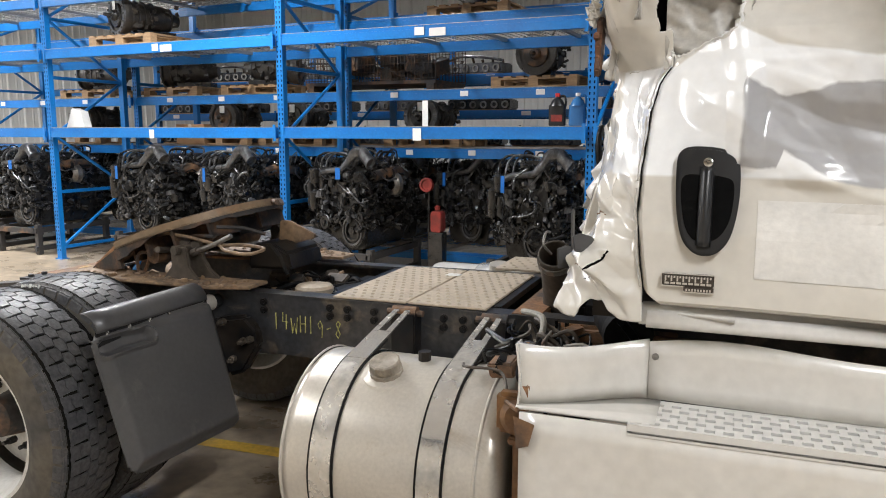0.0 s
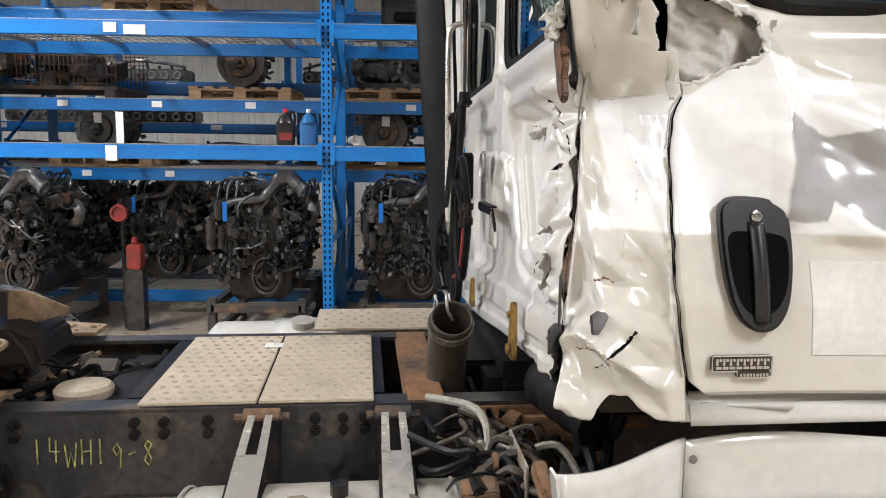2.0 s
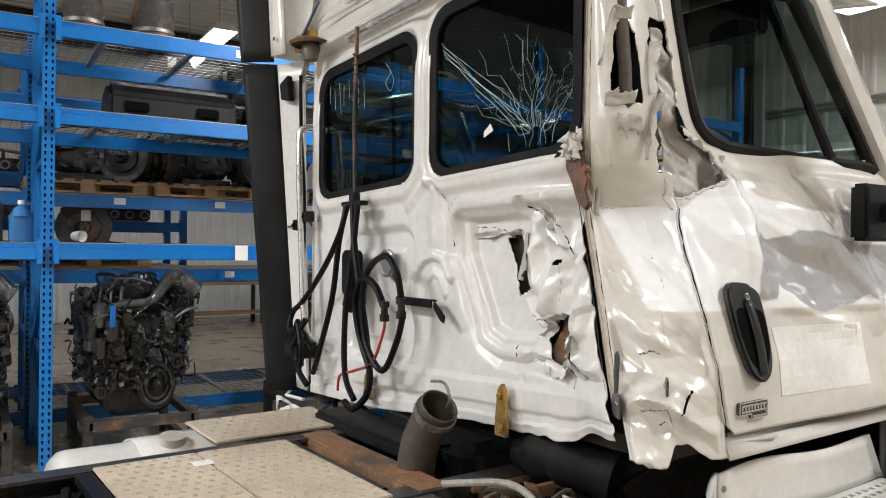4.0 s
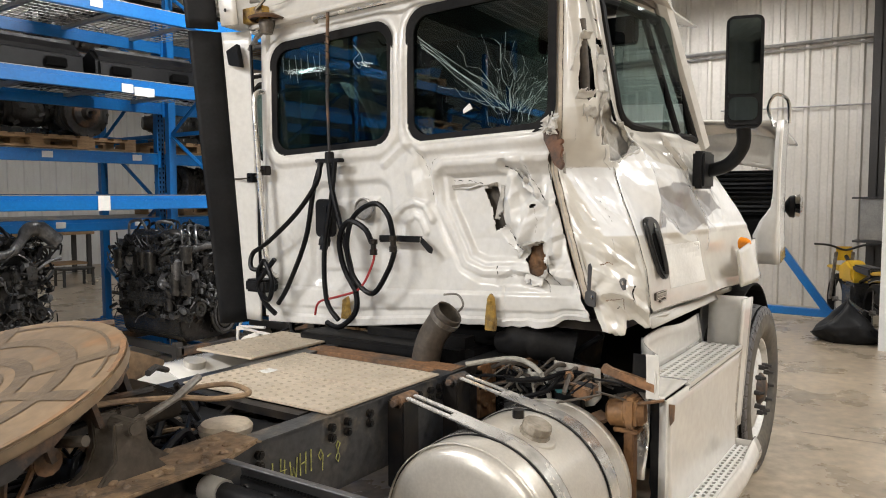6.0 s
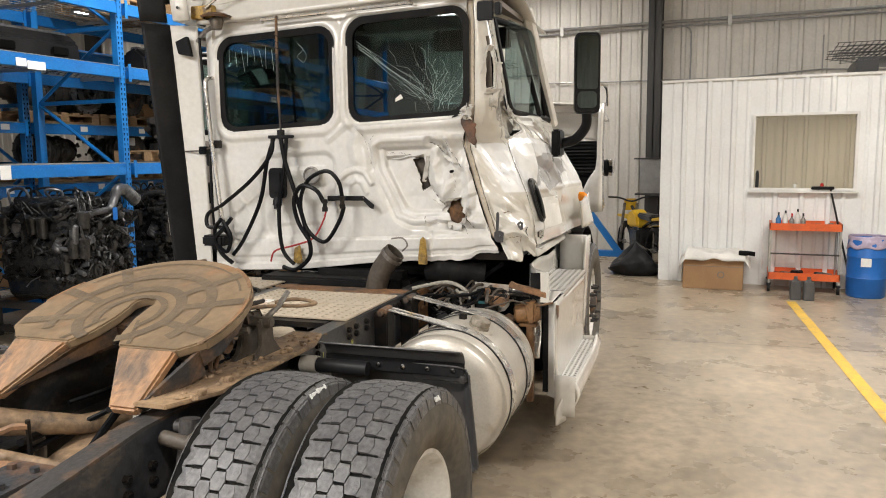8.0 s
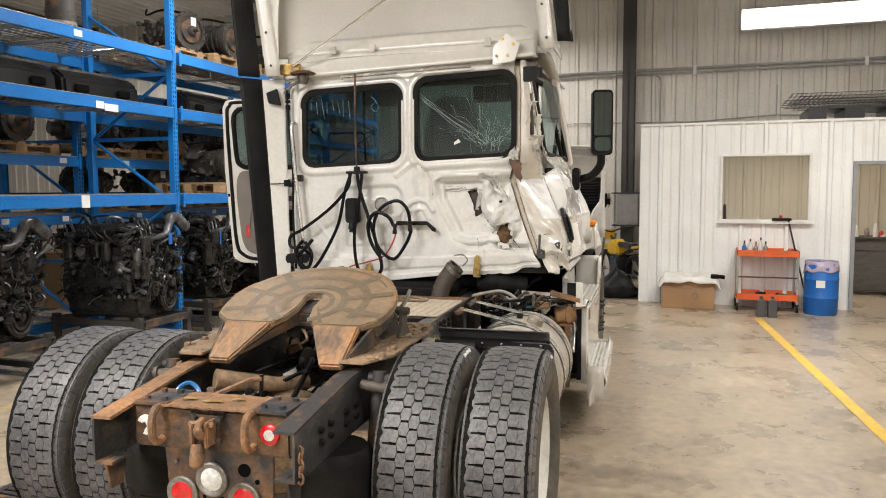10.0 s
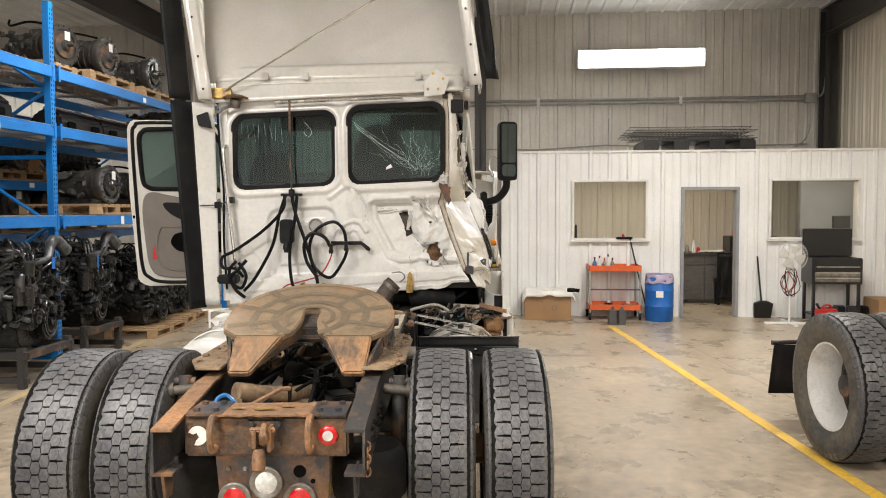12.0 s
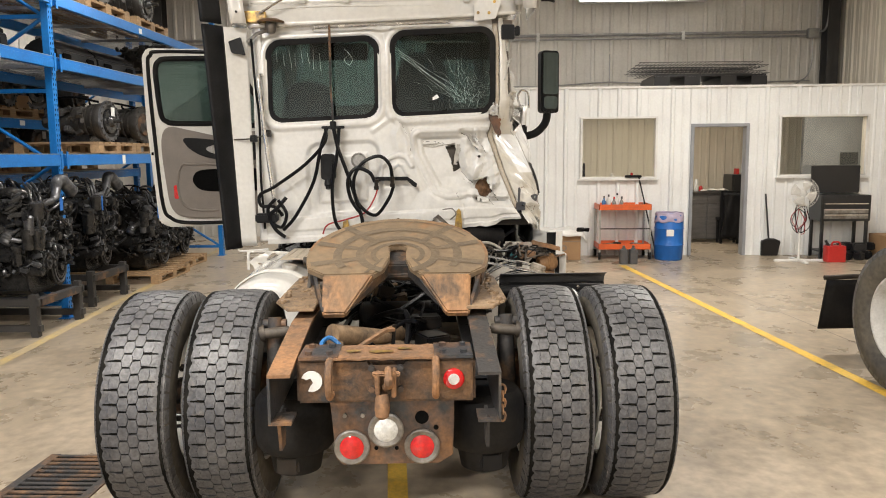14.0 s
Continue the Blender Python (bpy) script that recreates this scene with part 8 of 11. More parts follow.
for i in range(46):
    c = Vector((3.080 + rnd.uniform(-0.016, 0.012), -0.700 + rnd.uniform(-0.026, 0.030), 1.975 + rnd.uniform(-0.030, 0.040)))
    d = Vector((rnd.uniform(-1, 0.3), rnd.uniform(-1, 1), rnd.uniform(-0.8, 1.2))).normalized()
    k.cyl(c, c + d * rnd.uniform(0.014, 0.030), rnd.uniform(0.007, 0.014), 0.0015, 6)
part("foam", k, PAPER, lt)

# mirror
mr = part("mirror_head", G().prism(rrect(-0.085, 0.085, -0.27, 0.265, 0.035, 4), 0.10, Matrix(((0, 0, 1, 3.98), (1, 0, 0, -1.285), (0, 1, 0, 2.27), (0, 0, 0, 1))) @ pose(0, 0, 0, 0, 14, 0)), DARK_PLASTIC, truck, "tall black door mirror", bevel=0.015)
part("mirror_glass", G().prism(rrect(-0.07, 0.07, -0.12, 0.235, 0.02, 4), 0.004, Matrix(((0, 0, 1, 3.970), (1, 0, 0, -1.285), (0, 1, 0, 2.28), (0, 0, 0, 1))) @ pose(0, 0, 0, 0, 14, 0)), MIRROR, mr)
part("mirror_glass", G().prism(rrect(-0.065, 0.065, -0.245, -0.135, 0.03, 4), 0.004, Matrix(((0, 0, 1, 3.968), (1, 0, 0, -1.285), (0, 1, 0, 2.28), (0, 0, 0, 1))) @ pose(0, 0, 0, 0, 14, 0)), MIRROR, mr)
part("mirror_arm", G().tube(curve_pts([(4.05, -1.27, 2.02), (4.10, -1.26, 1.92), (4.14, -1.18, 1.83), (4.16, -1.06, 1.80)], 5), 0.035, 10), DARK_PLASTIC, mr, smooth=True)
part("mirror_foot", G().box(4.04, 4.24, -1.09, -1.03, 1.71, 1.90), DARK_PLASTIC, mr, bevel=0.012)
part("marker_lamp", G().lathe((4.60, -1.155, 1.405), (-0.3, -1, 0), [(0, 0.035), (0.03, 0.033), (0.05, 0.022), (0.055, 0)], 16), AMBER, truck, "orange side marker lamp", smooth=True)

# open far door seen from inside
dm = Matrix.Translation((4.36, 1.12, 0.0)) @ pose(0, 0, 0, 0, 0, 107)
od = part("open_door", G().prism([(0, 1.03), (1.02, 1.03), (1.10, 1.08), (1.16, 1.9), (1.17, 2.50), (1.13, 2.57), (0.40, 2.58), (0.30, 2.50), (0.06, 1.95), (0.0, 1.8)], 0.05, dm @ Matrix(((1, 0, 0, 0), (0, 0, 1, 0), (0, 1, 0, 0), (0, 0, 0, 1)))), CAB_WHITE, truck, "white far door standing open, trim side showing", bevel=0.012)


def dpoly(pts, d, y):
    return G().prism(pts, d, dm @ Matrix(((1, 0, 0, 0), (0, 0, 1, y), (0, 1, 0, 0), (0, 0, 0, 1))))


part("door_trim", dpoly(loop([(0.06, 1.14), (0.50, 1.10), (0.86, 1.11), (0.99, 1.20), (1.03, 1.45), (1.05, 1.72), (1.03, 1.86), (0.96, 1.905), (0.80, 1.875), (0.50, 1.82), (0.08, 1.84)]), 0.03, 0.048), TRIM_BROWN, od, "taupe moulded door trim", bevel=0.012)
part("trim_edge", G().tube([dm @ Vector((x, 0.080, z)) for x, z in loop([(0.20, 1.20), (0.60, 1.17), (0.86, 1.20), (0.93, 1.36), (0.90, 1.56), (0.80, 1.58), (0.40, 1.57), (0.18, 1.56)])], 0.010, 7), TRIM_BROWN, od, "raised edge of the door trim", smooth=True)
part("door_pocket", dpoly(loop([(0.12, 1.36), (0.40, 1.335), (0.70, 1.345), (0.79, 1.40), (0.80, 1.47), (0.72, 1.53), (0.40, 1.535), (0.12, 1.52)]), 0.006, 0.077), SHADE_BLACK, od, "dark rounded door pocket")
part("door_armrest", dpoly(loop([(0.12, 1.63), (0.45, 1.615), (0.66, 1.635), (0.80, 1.70), (0.87, 1.79), (0.80, 1.81), (0.50, 1.785), (0.12, 1.775)]), 0.012, 0.077), DARK_PLASTIC, od, "dark curved armrest recess", bevel=0.005)
part("pull_cup", dpoly(loop([(0.42, 1.665), (0.60, 1.67), (0.68, 1.71), (0.62, 1.745), (0.45, 1.74)]), 0.006, 0.0895), CAST, od, "grey pull cup")
part("door_reflector", dpoly(rrect(0.925, 0.965, 1.28, 1.40, 0.018), 0.006, 0.078), RED_LENS, od, "red door reflector")
WIN_FAR = [(0.16, 1.965), (0.50, 1.94), (0.90, 1.935), (1.00, 1.955), (1.04, 2.02), (1.06, 2.25), (1.065, 2.40), (1.03, 2.465), (0.95, 2.485), (0.50, 2.50), (0.41, 2.47)]
part("door_window", dpoly(loop(WIN_FAR), 0.006, 0.05), DOOR_PANE, od, "tinted window of the open door")
ring = loop(WIN_FAR)
part("door_window_seal", G().tube([dm @ Vector((x, 0.055, z)) for x, z in ring + ring[:1]], 0.022, 8), RUBBER, od, smooth=True)
part("door_seal", G().tube([dm @ Vector((p.x, 0.054, p.y)) for p in curve_pts([(0.04, 1.075, 0), (0.5, 1.06, 0), (0.86, 1.065, 0), (1.00, 1.11, 0), (1.065, 1.24, 0), (1.10, 1.8, 0), (1.125, 2.40, 0), (1.10, 2.51, 0), (1.02, 2.545, 0), (0.46, 2.55, 0), (0.36, 2.51, 0)], 6)], 0.016, 7), RUBBER, od, "black door seal", smooth=True)
part("door_latch_hole", dpoly(rrect(1.115, 1.135, 1.66, 1.69, 0.008), 0.003, 0.0505), SHADE_BLACK, od)

# far side of the cab, pillars, windscreen, inside
part("far_pillar", G().box(3.13, 3.40, 1.06, 1.11, 1.12, 2.66), CAB_WHITE, truck, bevel=0.01)
part("front_pillar", G().tube([(4.50, 1.05, 1.95), (3.98, 0.95, 2.70)], 0.05, 8), CAB_WHITE, truck, smooth=True)
part("front_pillar", G().tube([(4.50, -0.95, 1.95), (3.98, -0.86, 2.70)], 0.05, 8), CAB_WHITE, truck, smooth=True)
k = G()
k.grid(lambda a, b: (4.55 - 0.52 * b + 0.22 * math.sin(math.pi * a), 0.98 - 1.92 * a, 1.92 + 0.78 * b), 12, 6)
ws = part("windscreen", k, CLEAR_PANE, truck, "large curved windscreen", smooth=True)
ws.visible_shadow = False
arch = [(3.16, 1.0, 2.29), (3.46, 1.0, 2.40), (3.72, 1.0, 2.455), (3.86, 1.0, 2.425), (3.96, 1.0, 2.29), (4.08, 1.0, 2.09), (4.22, 1.0, 1.86)]
part("door_opening_frame", G().tube(curve_pts(arch, 6), 0.034, 8), CAB_WHITE, truck, "white frame of the far door opening", smooth=True)
part("door_opening_seal", G().tube(curve_pts([(u - 0.045, 0.985, z - 0.065) for u, v, z in arch], 6), 0.020, 8), TRIM_WHITE, truck, "grey seal of the far door opening", smooth=True)
part("dashboard", G().box(4.25, 4.70, -0.92, 1.0, 1.15, 1.86), DARK_PLASTIC, truck, "dark dashboard", bevel=0.06)
part("firewall", G().box(4.72, 4.76, -0.95, 1.05, 0.95, 1.92), BLACK_FRAME, truck)
for v, top in ((0.72, 2.22), (-0.17, 2.44)):
    st = part("driver_seat" if v > 0.3 else "passenger_seat", G().prism(loop([(v - 0.23, 1.45), (v - 0.22, top - 0.32), (v - 0.17, top - 0.10), (v - 0.09, top - 0.01), (v + 0.09, top - 0.01), (v + 0.17, top - 0.10), (v + 0.22, top - 0.32), (v + 0.23, 1.45)]), 0.13, Matrix(((0, 0, 1, 3.28), (1, 0, 0, 0), (0, 1, 0, 0), (0, 0, 0, 1)))), SEAT, truck, "dark fabric cab seat with a high back", bevel=0.035)
    part("cushion", G().box(3.35, 3.85, v - 0.25, v + 0.25, 1.38, 1.52), SEAT, st, bevel=0.05)
    part("pedestal", G().box(3.4, 3.8, v - 0.2, v + 0.2, 1.15, 1.38), DARK_PLASTIC, st)
k = G().lathe((4.12, 0.55, 1.93), (0.55, 0, -0.5), [(-0.014, 0.21), (0, 0.224), (0.014, 0.21), (0, 0.196)], 36, True)
for a in (90, 210, 330):
    m = Matrix.Translation((4.12, 0.55, 1.93)) @ Vector((0.55, 0, -0.5)).to_track_quat("Z", "Y").to_matrix().to_4x4()
    k.tube([m @ Vector((0, 0, 0)), m @ Vector((0.21 * math.cos(radians(a)), 0.21 * math.sin(radians(a)), 0))], 0.014, 6)
part("steering_wheel", k, DARK_PLASTIC, truck, smooth=True)
part("sun_visor", G().box(3.95, 4.02, 0.30, 0.80, 2.46, 2.60).box(3.95, 4.02, -0.75, -0.2, 2.46, 2.60), DARK_PLASTIC, truck, bevel=0.01)
part("headliner", G().box(3.16, 4.0, -0.85, 1.0, 2.62, 2.65), TRIM_BROWN, truck)

# steps and side fairing
ST = new("step_fairing")
ST.parent = truck
ST["label"] = "cream plastic step fairing with two perforated treads"


def fin_v(a):
    return -1.205 + 0.175 * smooth01(a, -0.1, 1.15)


k = G()
k.grid(lambda a, b: (2.985 + 0.322 * a, fin_v(a), 0.893 + (0.168 - 0.016 * math.sin(math.pi * a)) * b), 18, 4)
k.grid(lambda a, b: (3.309 + 0.95 * a - 0.10 * a * b, fin_v(1.0) - 0.004 - 0.01 * math.sin(3 * a), 0.895 + (0.160 + 0.025 * math.sin(6 * a) * (1 - a)) * b), 14, 4)
part("upper_panel", k, CAB_WHITE, ST, smooth=True, thick=0.010)
k = G().grid(lambda a, b: (2.985 + 0.36 * a, fin_v(min(1.0, a * 1.1)) * (1 - b) - 1.232 * b, 0.890), 12, 3)
part("ledge", k, CAB_WHITE, ST, "cream ledge between the fin and the tread", smooth=True, thick=0.008)
part("panel_screw", G().lathe((3.325, fin_v(1.0) - 0.010, 1.015), (0, -1, 0), [(0, 0.010), (0.004, 0.009), (0.005, 0)], 12), CAST, ST)
k = G()
k.grid(lambda a, b: (3.0 + (1.10 + 0.16 * b) * a, -1.245 - 0.025 * (1 - smooth01(b, 0.0, 0.5)), 0.30 + 0.585 * b), 20, 10)
part("lower_panel", k, CAB_WHITE, ST, smooth=True, thick=0.010)
k = G()
k.grid(lambda a, b: (2.985 + 0.006 * math.sin(4 * b), -1.165 - 0.05 * a, 0.885 + 0.175 * b), 3, 4)
k.grid(lambda a, b: (3.0 + 0.05 * (1 - a), -1.195 - 0.05 * a, 0.32 + 0.56 * b), 3, 4)
part("end_lip", k, CAB_WHITE, ST, "white rolled end lip", thick=0.006)
k = G().grid(lambda a, b: (3.01 + 0.01 * b, -1.10 - 0.09 * a, 0.90 + 0.15 * b), 3, 4)
k.grid(lambda a, b: (3.04, -1.17 - 0.04 * a + 0.012 * noise.noise((b * 9, a, 2)), 0.34 + 0.53 * b), 3, 14)
part("inner_web", k, RUBBER, ST, "dark inner web of the fairing", thick=0.004)
k = G()
k.grid(lambda a, b: (3.32 + 0.20 * a, -1.02 - 0.04 * b - 0.03 * a, 1.115 + 0.03 * b), 6, 3)
k.grid(lambda a, b: (3.30 + 1.2 * a, -1.085 + 0.02 * b, 1.105 + 0.04 * b), 6, 3)
part("sill_strip", k, FAIRING_IN, ST, smooth=True, thick=0.008)


def tread(u0, u1, v0, v1, z):
    n, m = int((u1 - u0) / 0.042), 3 if v1 - v0 < 0.15 else 5
    k = G().box(u0, u1, v0, v0 + 0.012, z - 0.03, z).box(u0, u1, v1 - 0.012, v1, z - 0.01, z)
    w = (v1 - v0 - 0.024) / m
    for j in range(m):
        y = v0 + 0.012 + j * w
        k.box(u0, u1, y + w * 0.55, y + w, z - 0.008, z)
        for i in range(n):
            x = u0 + (u1 - u0) * (i + 0.5 * (j % 2)) / n - 0.01
            d = (u1 - u0) / n
            k.box(max(u0, x), min(u1, x + d * 0.42), y, y + w * 0.55, z - 0.008, z)
    t = part("step_tread", k, CAB_BACK, ST, "perforated cream metal step tread")
    # Black sheet just below the holes, painting the shade inside them.
    part("tread_hole_shade", G().box(u0, u1, v0, v1, z - 0.024, z - 0.018), SHADE_BLACK, t)


tread(3.28, 4.24, -1.252, -1.05, 0.893)
tread(3.05, 4.06, -1.36, -1.25, 0.42)
k = G()
k.grid(lambda a, b: (2.99 + 1.11 * a, -1.355 - 0.03 * math.sin(math.pi * b), 0.27 + 0.145 * b + (0.05 * smooth01(a, 0.7, 1.0))), 16, 6)
k.grid(lambda a, b: (2.99, -1.25 - 0.12 * a, 0.22 + 0.24 * b), 3, 4)
k.grid(lambda a, b: (4.10, -1.25 - 0.12 * a, 0.30 + 0.14 * b), 3, 4)
k.grid(lambda a, b: (2.93 + 0.10 * a, -1.27 - 0.04 * a, 0.18 + 0.20 * b * (0.4 + 0.6 * a)), 3, 4)
part("lower_lip", k, CAB_WHITE, ST, "cream lower step lip", smooth=True, thick=0.010)
# hanging torn bracket beside the tank
part("torn_strut", G().add([(2.985, -1.255, 0.875), (3.045, -1.262, 0.86), (3.03, -1.265, 0.80), (2.995, -1.258, 0.785)], [(0, 1, 2, 3)]).tube([(2.93, -1.14, 0.87), (2.99, -1.235, 0.885)], 0.007, 6), RUSTY_BLACK, truck, "torn rusty edge of the fairing")
# fender behind the front wheel, inner arch
k = G()
k.grid(lambda a, b: (4.27 + 0.13 * b + 0.03 * math.sin(math.pi * b), -1.24 + 0.20 * a, 0.46 + 0.67 * b), 4, 10)
k.grid(lambda a, b: (4.20 + 0.09 * a + (0.06 + 0.07 * a) * b, -1.225 - 0.015 * a - 0.02 * b, 0.46 + 0.67 * b), 4, 10)
part("fender", k, CAB_WHITE, truck, "white fender edge behind the front wheel", smooth=True, thick=0.012)
part("inner_arch", G().lathe((4.95, -1.16, 0.52), (0, 1, 0), [(0, 0.62), (0.9, 0.62)], 40), RUBBER, truck, thick=0.01)
# raised bonnet in front of the cab
k = G()
k.grid(lambda a, b: (5.22 + 0.30 * a, -1.235 + 0.015 * a - 0.05 * (b - 0.5) ** 2, 1.24 + 0.90 * b + 0.03 * a), 6, 10)
k.grid(lambda a, b: (5.22 + 0.02 * a, -1.235 + (0.03 + 0.12 * smooth01(-b, -0.45, -0.2)) * a - 0.05 * (b - 0.5) ** 2, 1.24 + 0.90 * b), 4, 10)
part("bonnet_side", k, CAB_WHITE, truck, "white bonnet side standing open", smooth=True, thick=0.015)
k = G()
k.grid(lambda a, b: (5.27 + 0.01 * math.sin(60 * b) + 0.03 * b, -1.20 + 0.62 * a, 1.55 + 0.28 * b), 10, 40)
k.grid(lambda a, b: (5.31, -1.19 + 0.62 * a, 1.24 + 0.31 * b), 6, 6)
part("bonnet_inner", k, DARK_PLASTIC, truck, "black ribbed inside of the open bonnet", smooth=True, thick=0.01)
k = G()
k.grid(lambda a, b: (5.29 + 0.03 * b + 0.02 * noise.noise((a * 8, b * 5, 2)), -1.20 + 0.62 * a, 1.83 + 0.20 * b + 0.05 * math.sin(math.pi * a)), 12, 8)
part("bonnet_liner", k, FAIRING_IN, truck, "grey-white inner bonnet liner", smooth=True, thick=0.01)
k = G()
k.grid(lambda a, b: (5.24 + 0.75 * a, -1.22 + 2.3 * b, 2.13 + 0.05 * math.sin(math.pi * b) - 0.10 * a), 8, 12)
part("bonnet_top", k, CAB_WHITE, truck, "white top edge of the open bonnet", smooth=True, thick=0.02)
part("bonnet_mirror", G().tube(curve_pts([(5.24, -1.20, 2.10), (5.24, -1.16, 2.22), (5.24, -1.20, 2.30), (5.26, -1.27, 2.26), (5.26, -1.28, 2.12)], 5), 0.011, 7), CHROME, truck, "bent chrome mirror bracket", smooth=True)
sl = part("side_lamp", G().lathe((5.92, -1.225, 1.60), (0.2, -1, 0), [(0, 0.072), (0.03, 0.082), (0.05, 0.055), (0.055, 0)], 16), CHROME, truck, "small chrome side mirror on the bonnet", smooth=True)
part("lamp_back", G().lathe((5.95, -1.185, 1.595), (0.2, -1, 0), [(-0.03, 0.03), (0.0, 0.075), (0.03, 0.08), (0.04, 0.07)], 16), DARK_PLASTIC, sl, smooth=True)
# front corner of the cab and the dark inner wing below it
k = G()
k.grid(lambda a, b: (4.42 + 0.42 * a - 0.10 * b, -1.20 - 0.05 * math.sin(math.pi * a) * (1 - b), 1.18 + 0.20 * b + 0.05 * a), 12, 8)
part("cab_corner", k, CAB_WHITE, truck, "white lower front corner of the cab", smooth=True, thick=0.012)
k = G()
k.grid(lambda a, b: (4.30 + 0.75 * a, -1.02 + 0.02 * math.sin(9 * a), 0.60 + 0.60 * b), 10, 6)
part("inner_wing", k, FLAP, truck, "dark plastic splash shield", smooth=True, thick=0.01)
part("front_block", G().box(5.6, 6.3, -0.6, 0.6, 0.6, 1.4), BLACK_FRAME, truck, bevel=0.05)

# air and power lines on the cab back
def line(pts, r=0.013, mat=HOSE, label=""):
    return part("air_hose", G().tube(curve_pts(pts, 7), r, 8), mat, truck, label, smooth=True)


part("hose_spring", G().tube([(3.03, 0.515, 2.60), (3.02, 0.515, 2.15)], 0.009, 8).tube([(3.02, 0.515, 2.15), (3.02, 0.505, 1.88)], 0.007, 8), RUSTY_BLACK, truck, "spring stay that holds the hoses", smooth=True)
k = G()
for i in range(60):
    a, b = i * 0.9, (i + 1) * 0.9
    k.tube([(3.025 + 0.013 * math.cos(a), 0.515 + 0.013 * math.sin(a), 2.50 - i * 0.0055), (3.025 + 0.013 * math.cos(b), 0.515 + 0.013 * math.sin(b), 2.50 - (i + 1) * 0.0055)], 0.0028, 4, False)
part("coil", k, BLACK_FRAME, truck)
part("hose_clamp", G().box(3.00, 3.04, 0.42, 0.59, 1.845, 1.865).cyl((3.02, 0.505, 1.90), (3.02, 0.505, 1.84), 0.025, n=10), DARK_PLASTIC, truck, bevel=0.004)
line([(3.01, 0.55, 1.85), (3.00, 0.60, 1.70), (3.0, 0.66, 1.45), (3.01, 0.80, 1.20), (3.03, 0.90, 1.09)])
line([(3.01, 0.56, 1.85), (2.99, 0.57, 1.74), (2.99, 0.72, 1.58), (3.0, 0.95, 1.42), (3.0, 1.06, 1.36), (2.98, 1.05, 1.28), (3.0, 0.96, 1.27), (3.02, 0.90, 1.2)])
line([(3.01, 0.50, 1.84), (3.0, 0.47, 1.70), (2.99, 0.40, 1.50), (2.99, 0.34, 1.30), (2.98, 0.30, 1.12), (2.97, 0.40, 1.02), (2.98, 0.50, 1.03)], 0.014)
line([(3.01, 0.46, 1.85), (3.0, 0.48, 1.65), (2.99, 0.52, 1.40), (2.98, 0.50, 1.15), (2.98, 0.42, 1.05)], 0.013)
line([(2.98, 0.20, 1.45), (2.97, 0.24, 1.52), (2.97, 0.34, 1.55), (2.97, 0.40, 1.46), (2.98, 0.38, 1.32), (2.98, 0.30, 1.20)], 0.014)
line([(2.98, 0.07, 1.48), (2.97, 0.09, 1.58), (2.97, 0.17, 1.64), (2.97, 0.30, 1.58), (2.98, 0.36, 1.44), (2.98, 0.32, 1.28), (2.98, 0.20, 1.20), (2.98, 0.10, 1.32), (2.98, 0.06, 1.42)], 0.013)
line([(2.98, 0.18, 1.42), (2.98, 0.20, 1.34), (2.98, 0.28, 1.22), (2.98, 0.42, 1.17), (2.99, 0.56, 1.13), (3.0, 0.60, 1.06)], 0.006, HOSE_RED, "thin red air line")
line([(2.97, 0.86, 1.34), (2.96, 0.93, 1.26), (2.97, 0.99, 1.20), (2.98, 0.95, 1.10), (2.99, 0.88, 1.04)], 0.014)
line([(2.96, 0.92, 1.32), (2.95, 0.86, 1.22), (2.96, 0.90, 1.12), (2.98, 0.98, 1.16), (2.98, 1.0, 1.26), (2.97, 0.94, 1.33)], 0.013)
for p in ((2.98, 0.07, 1.47), (2.98, 0.19, 1.45)):
    k = G().lathe((p[0], p[1], p[2] - 0.06), (0, 0, 1), [(0, 0.012), (0.0, 0.019), (0.025, 0.019), (0.03, 0.014), (0.05, 0.014), (0.055, 0.020), (0.075, 0.020), (0.08, 0.0)], 8)
    part("hose_coupling", k, BLACK_FRAME, truck)
k = G().box(3.035, 3.065, -0.045, 0.20, 1.478, 1.484).box(3.035, 3.041, -0.045, 0.20, 1.455, 1.484).prism([(0.045, 1.484), (0.115, 1.43), (0.110, 1.402), (0.085, 1.41), (0.04, 1.455)], 0.005, Matrix(((0, 0, 1, 3.044), (-1, 0, 0, 0), (0, 1, 0, 0), (0, 0, 0, 1)))).box(3.04, 3.10, 0.16, 0.20, 1.45, 1.456)
part("hose_bracket", k, DARK_PLASTIC, truck, "black hose bracket", bevel=0.003)
lh = part("line_holder", G().prism(rrect(-0.056, 0.056, -0.10, 0.095, 0.03, 4), 0.045, Matrix(((0, 0, 1, 3.015), (1, 0, 0, 0.55), (0, 1, 0, 1.565), (0, 0, 0, 1)))).box(3.008, 3.018, 0.515, 0.585, 1.50, 1.63), DARK_PLASTIC, truck, "black plastic plug holder", bevel=0.010)
part("plug", G().lathe((3.035, 0.552, 1.47), (-0.25, 0, -1), [(0, 0.024), (0.02, 0.030), (0.05, 0.030), (0.055, 0.022), (0.075, 0.020), (0.075, 0)], 12), DARK_PLASTIC, lh, smooth=True)
part("round_vent", G().lathe((3.075, 0.325, 1.61), (-1, 0, 0), [(0, 0.058), (0.008, 0.058), (0.012, 0.05), (0.006, 0.044), (0.006, 0)], 24), CAST, truck, "round grey vent", smooth=True)
part("hose_box", G().box(2.97, 3.08, 0.94, 1.10, 1.15, 1.22), DARK_PLASTIC, truck, "black hose holder", bevel=0.012)

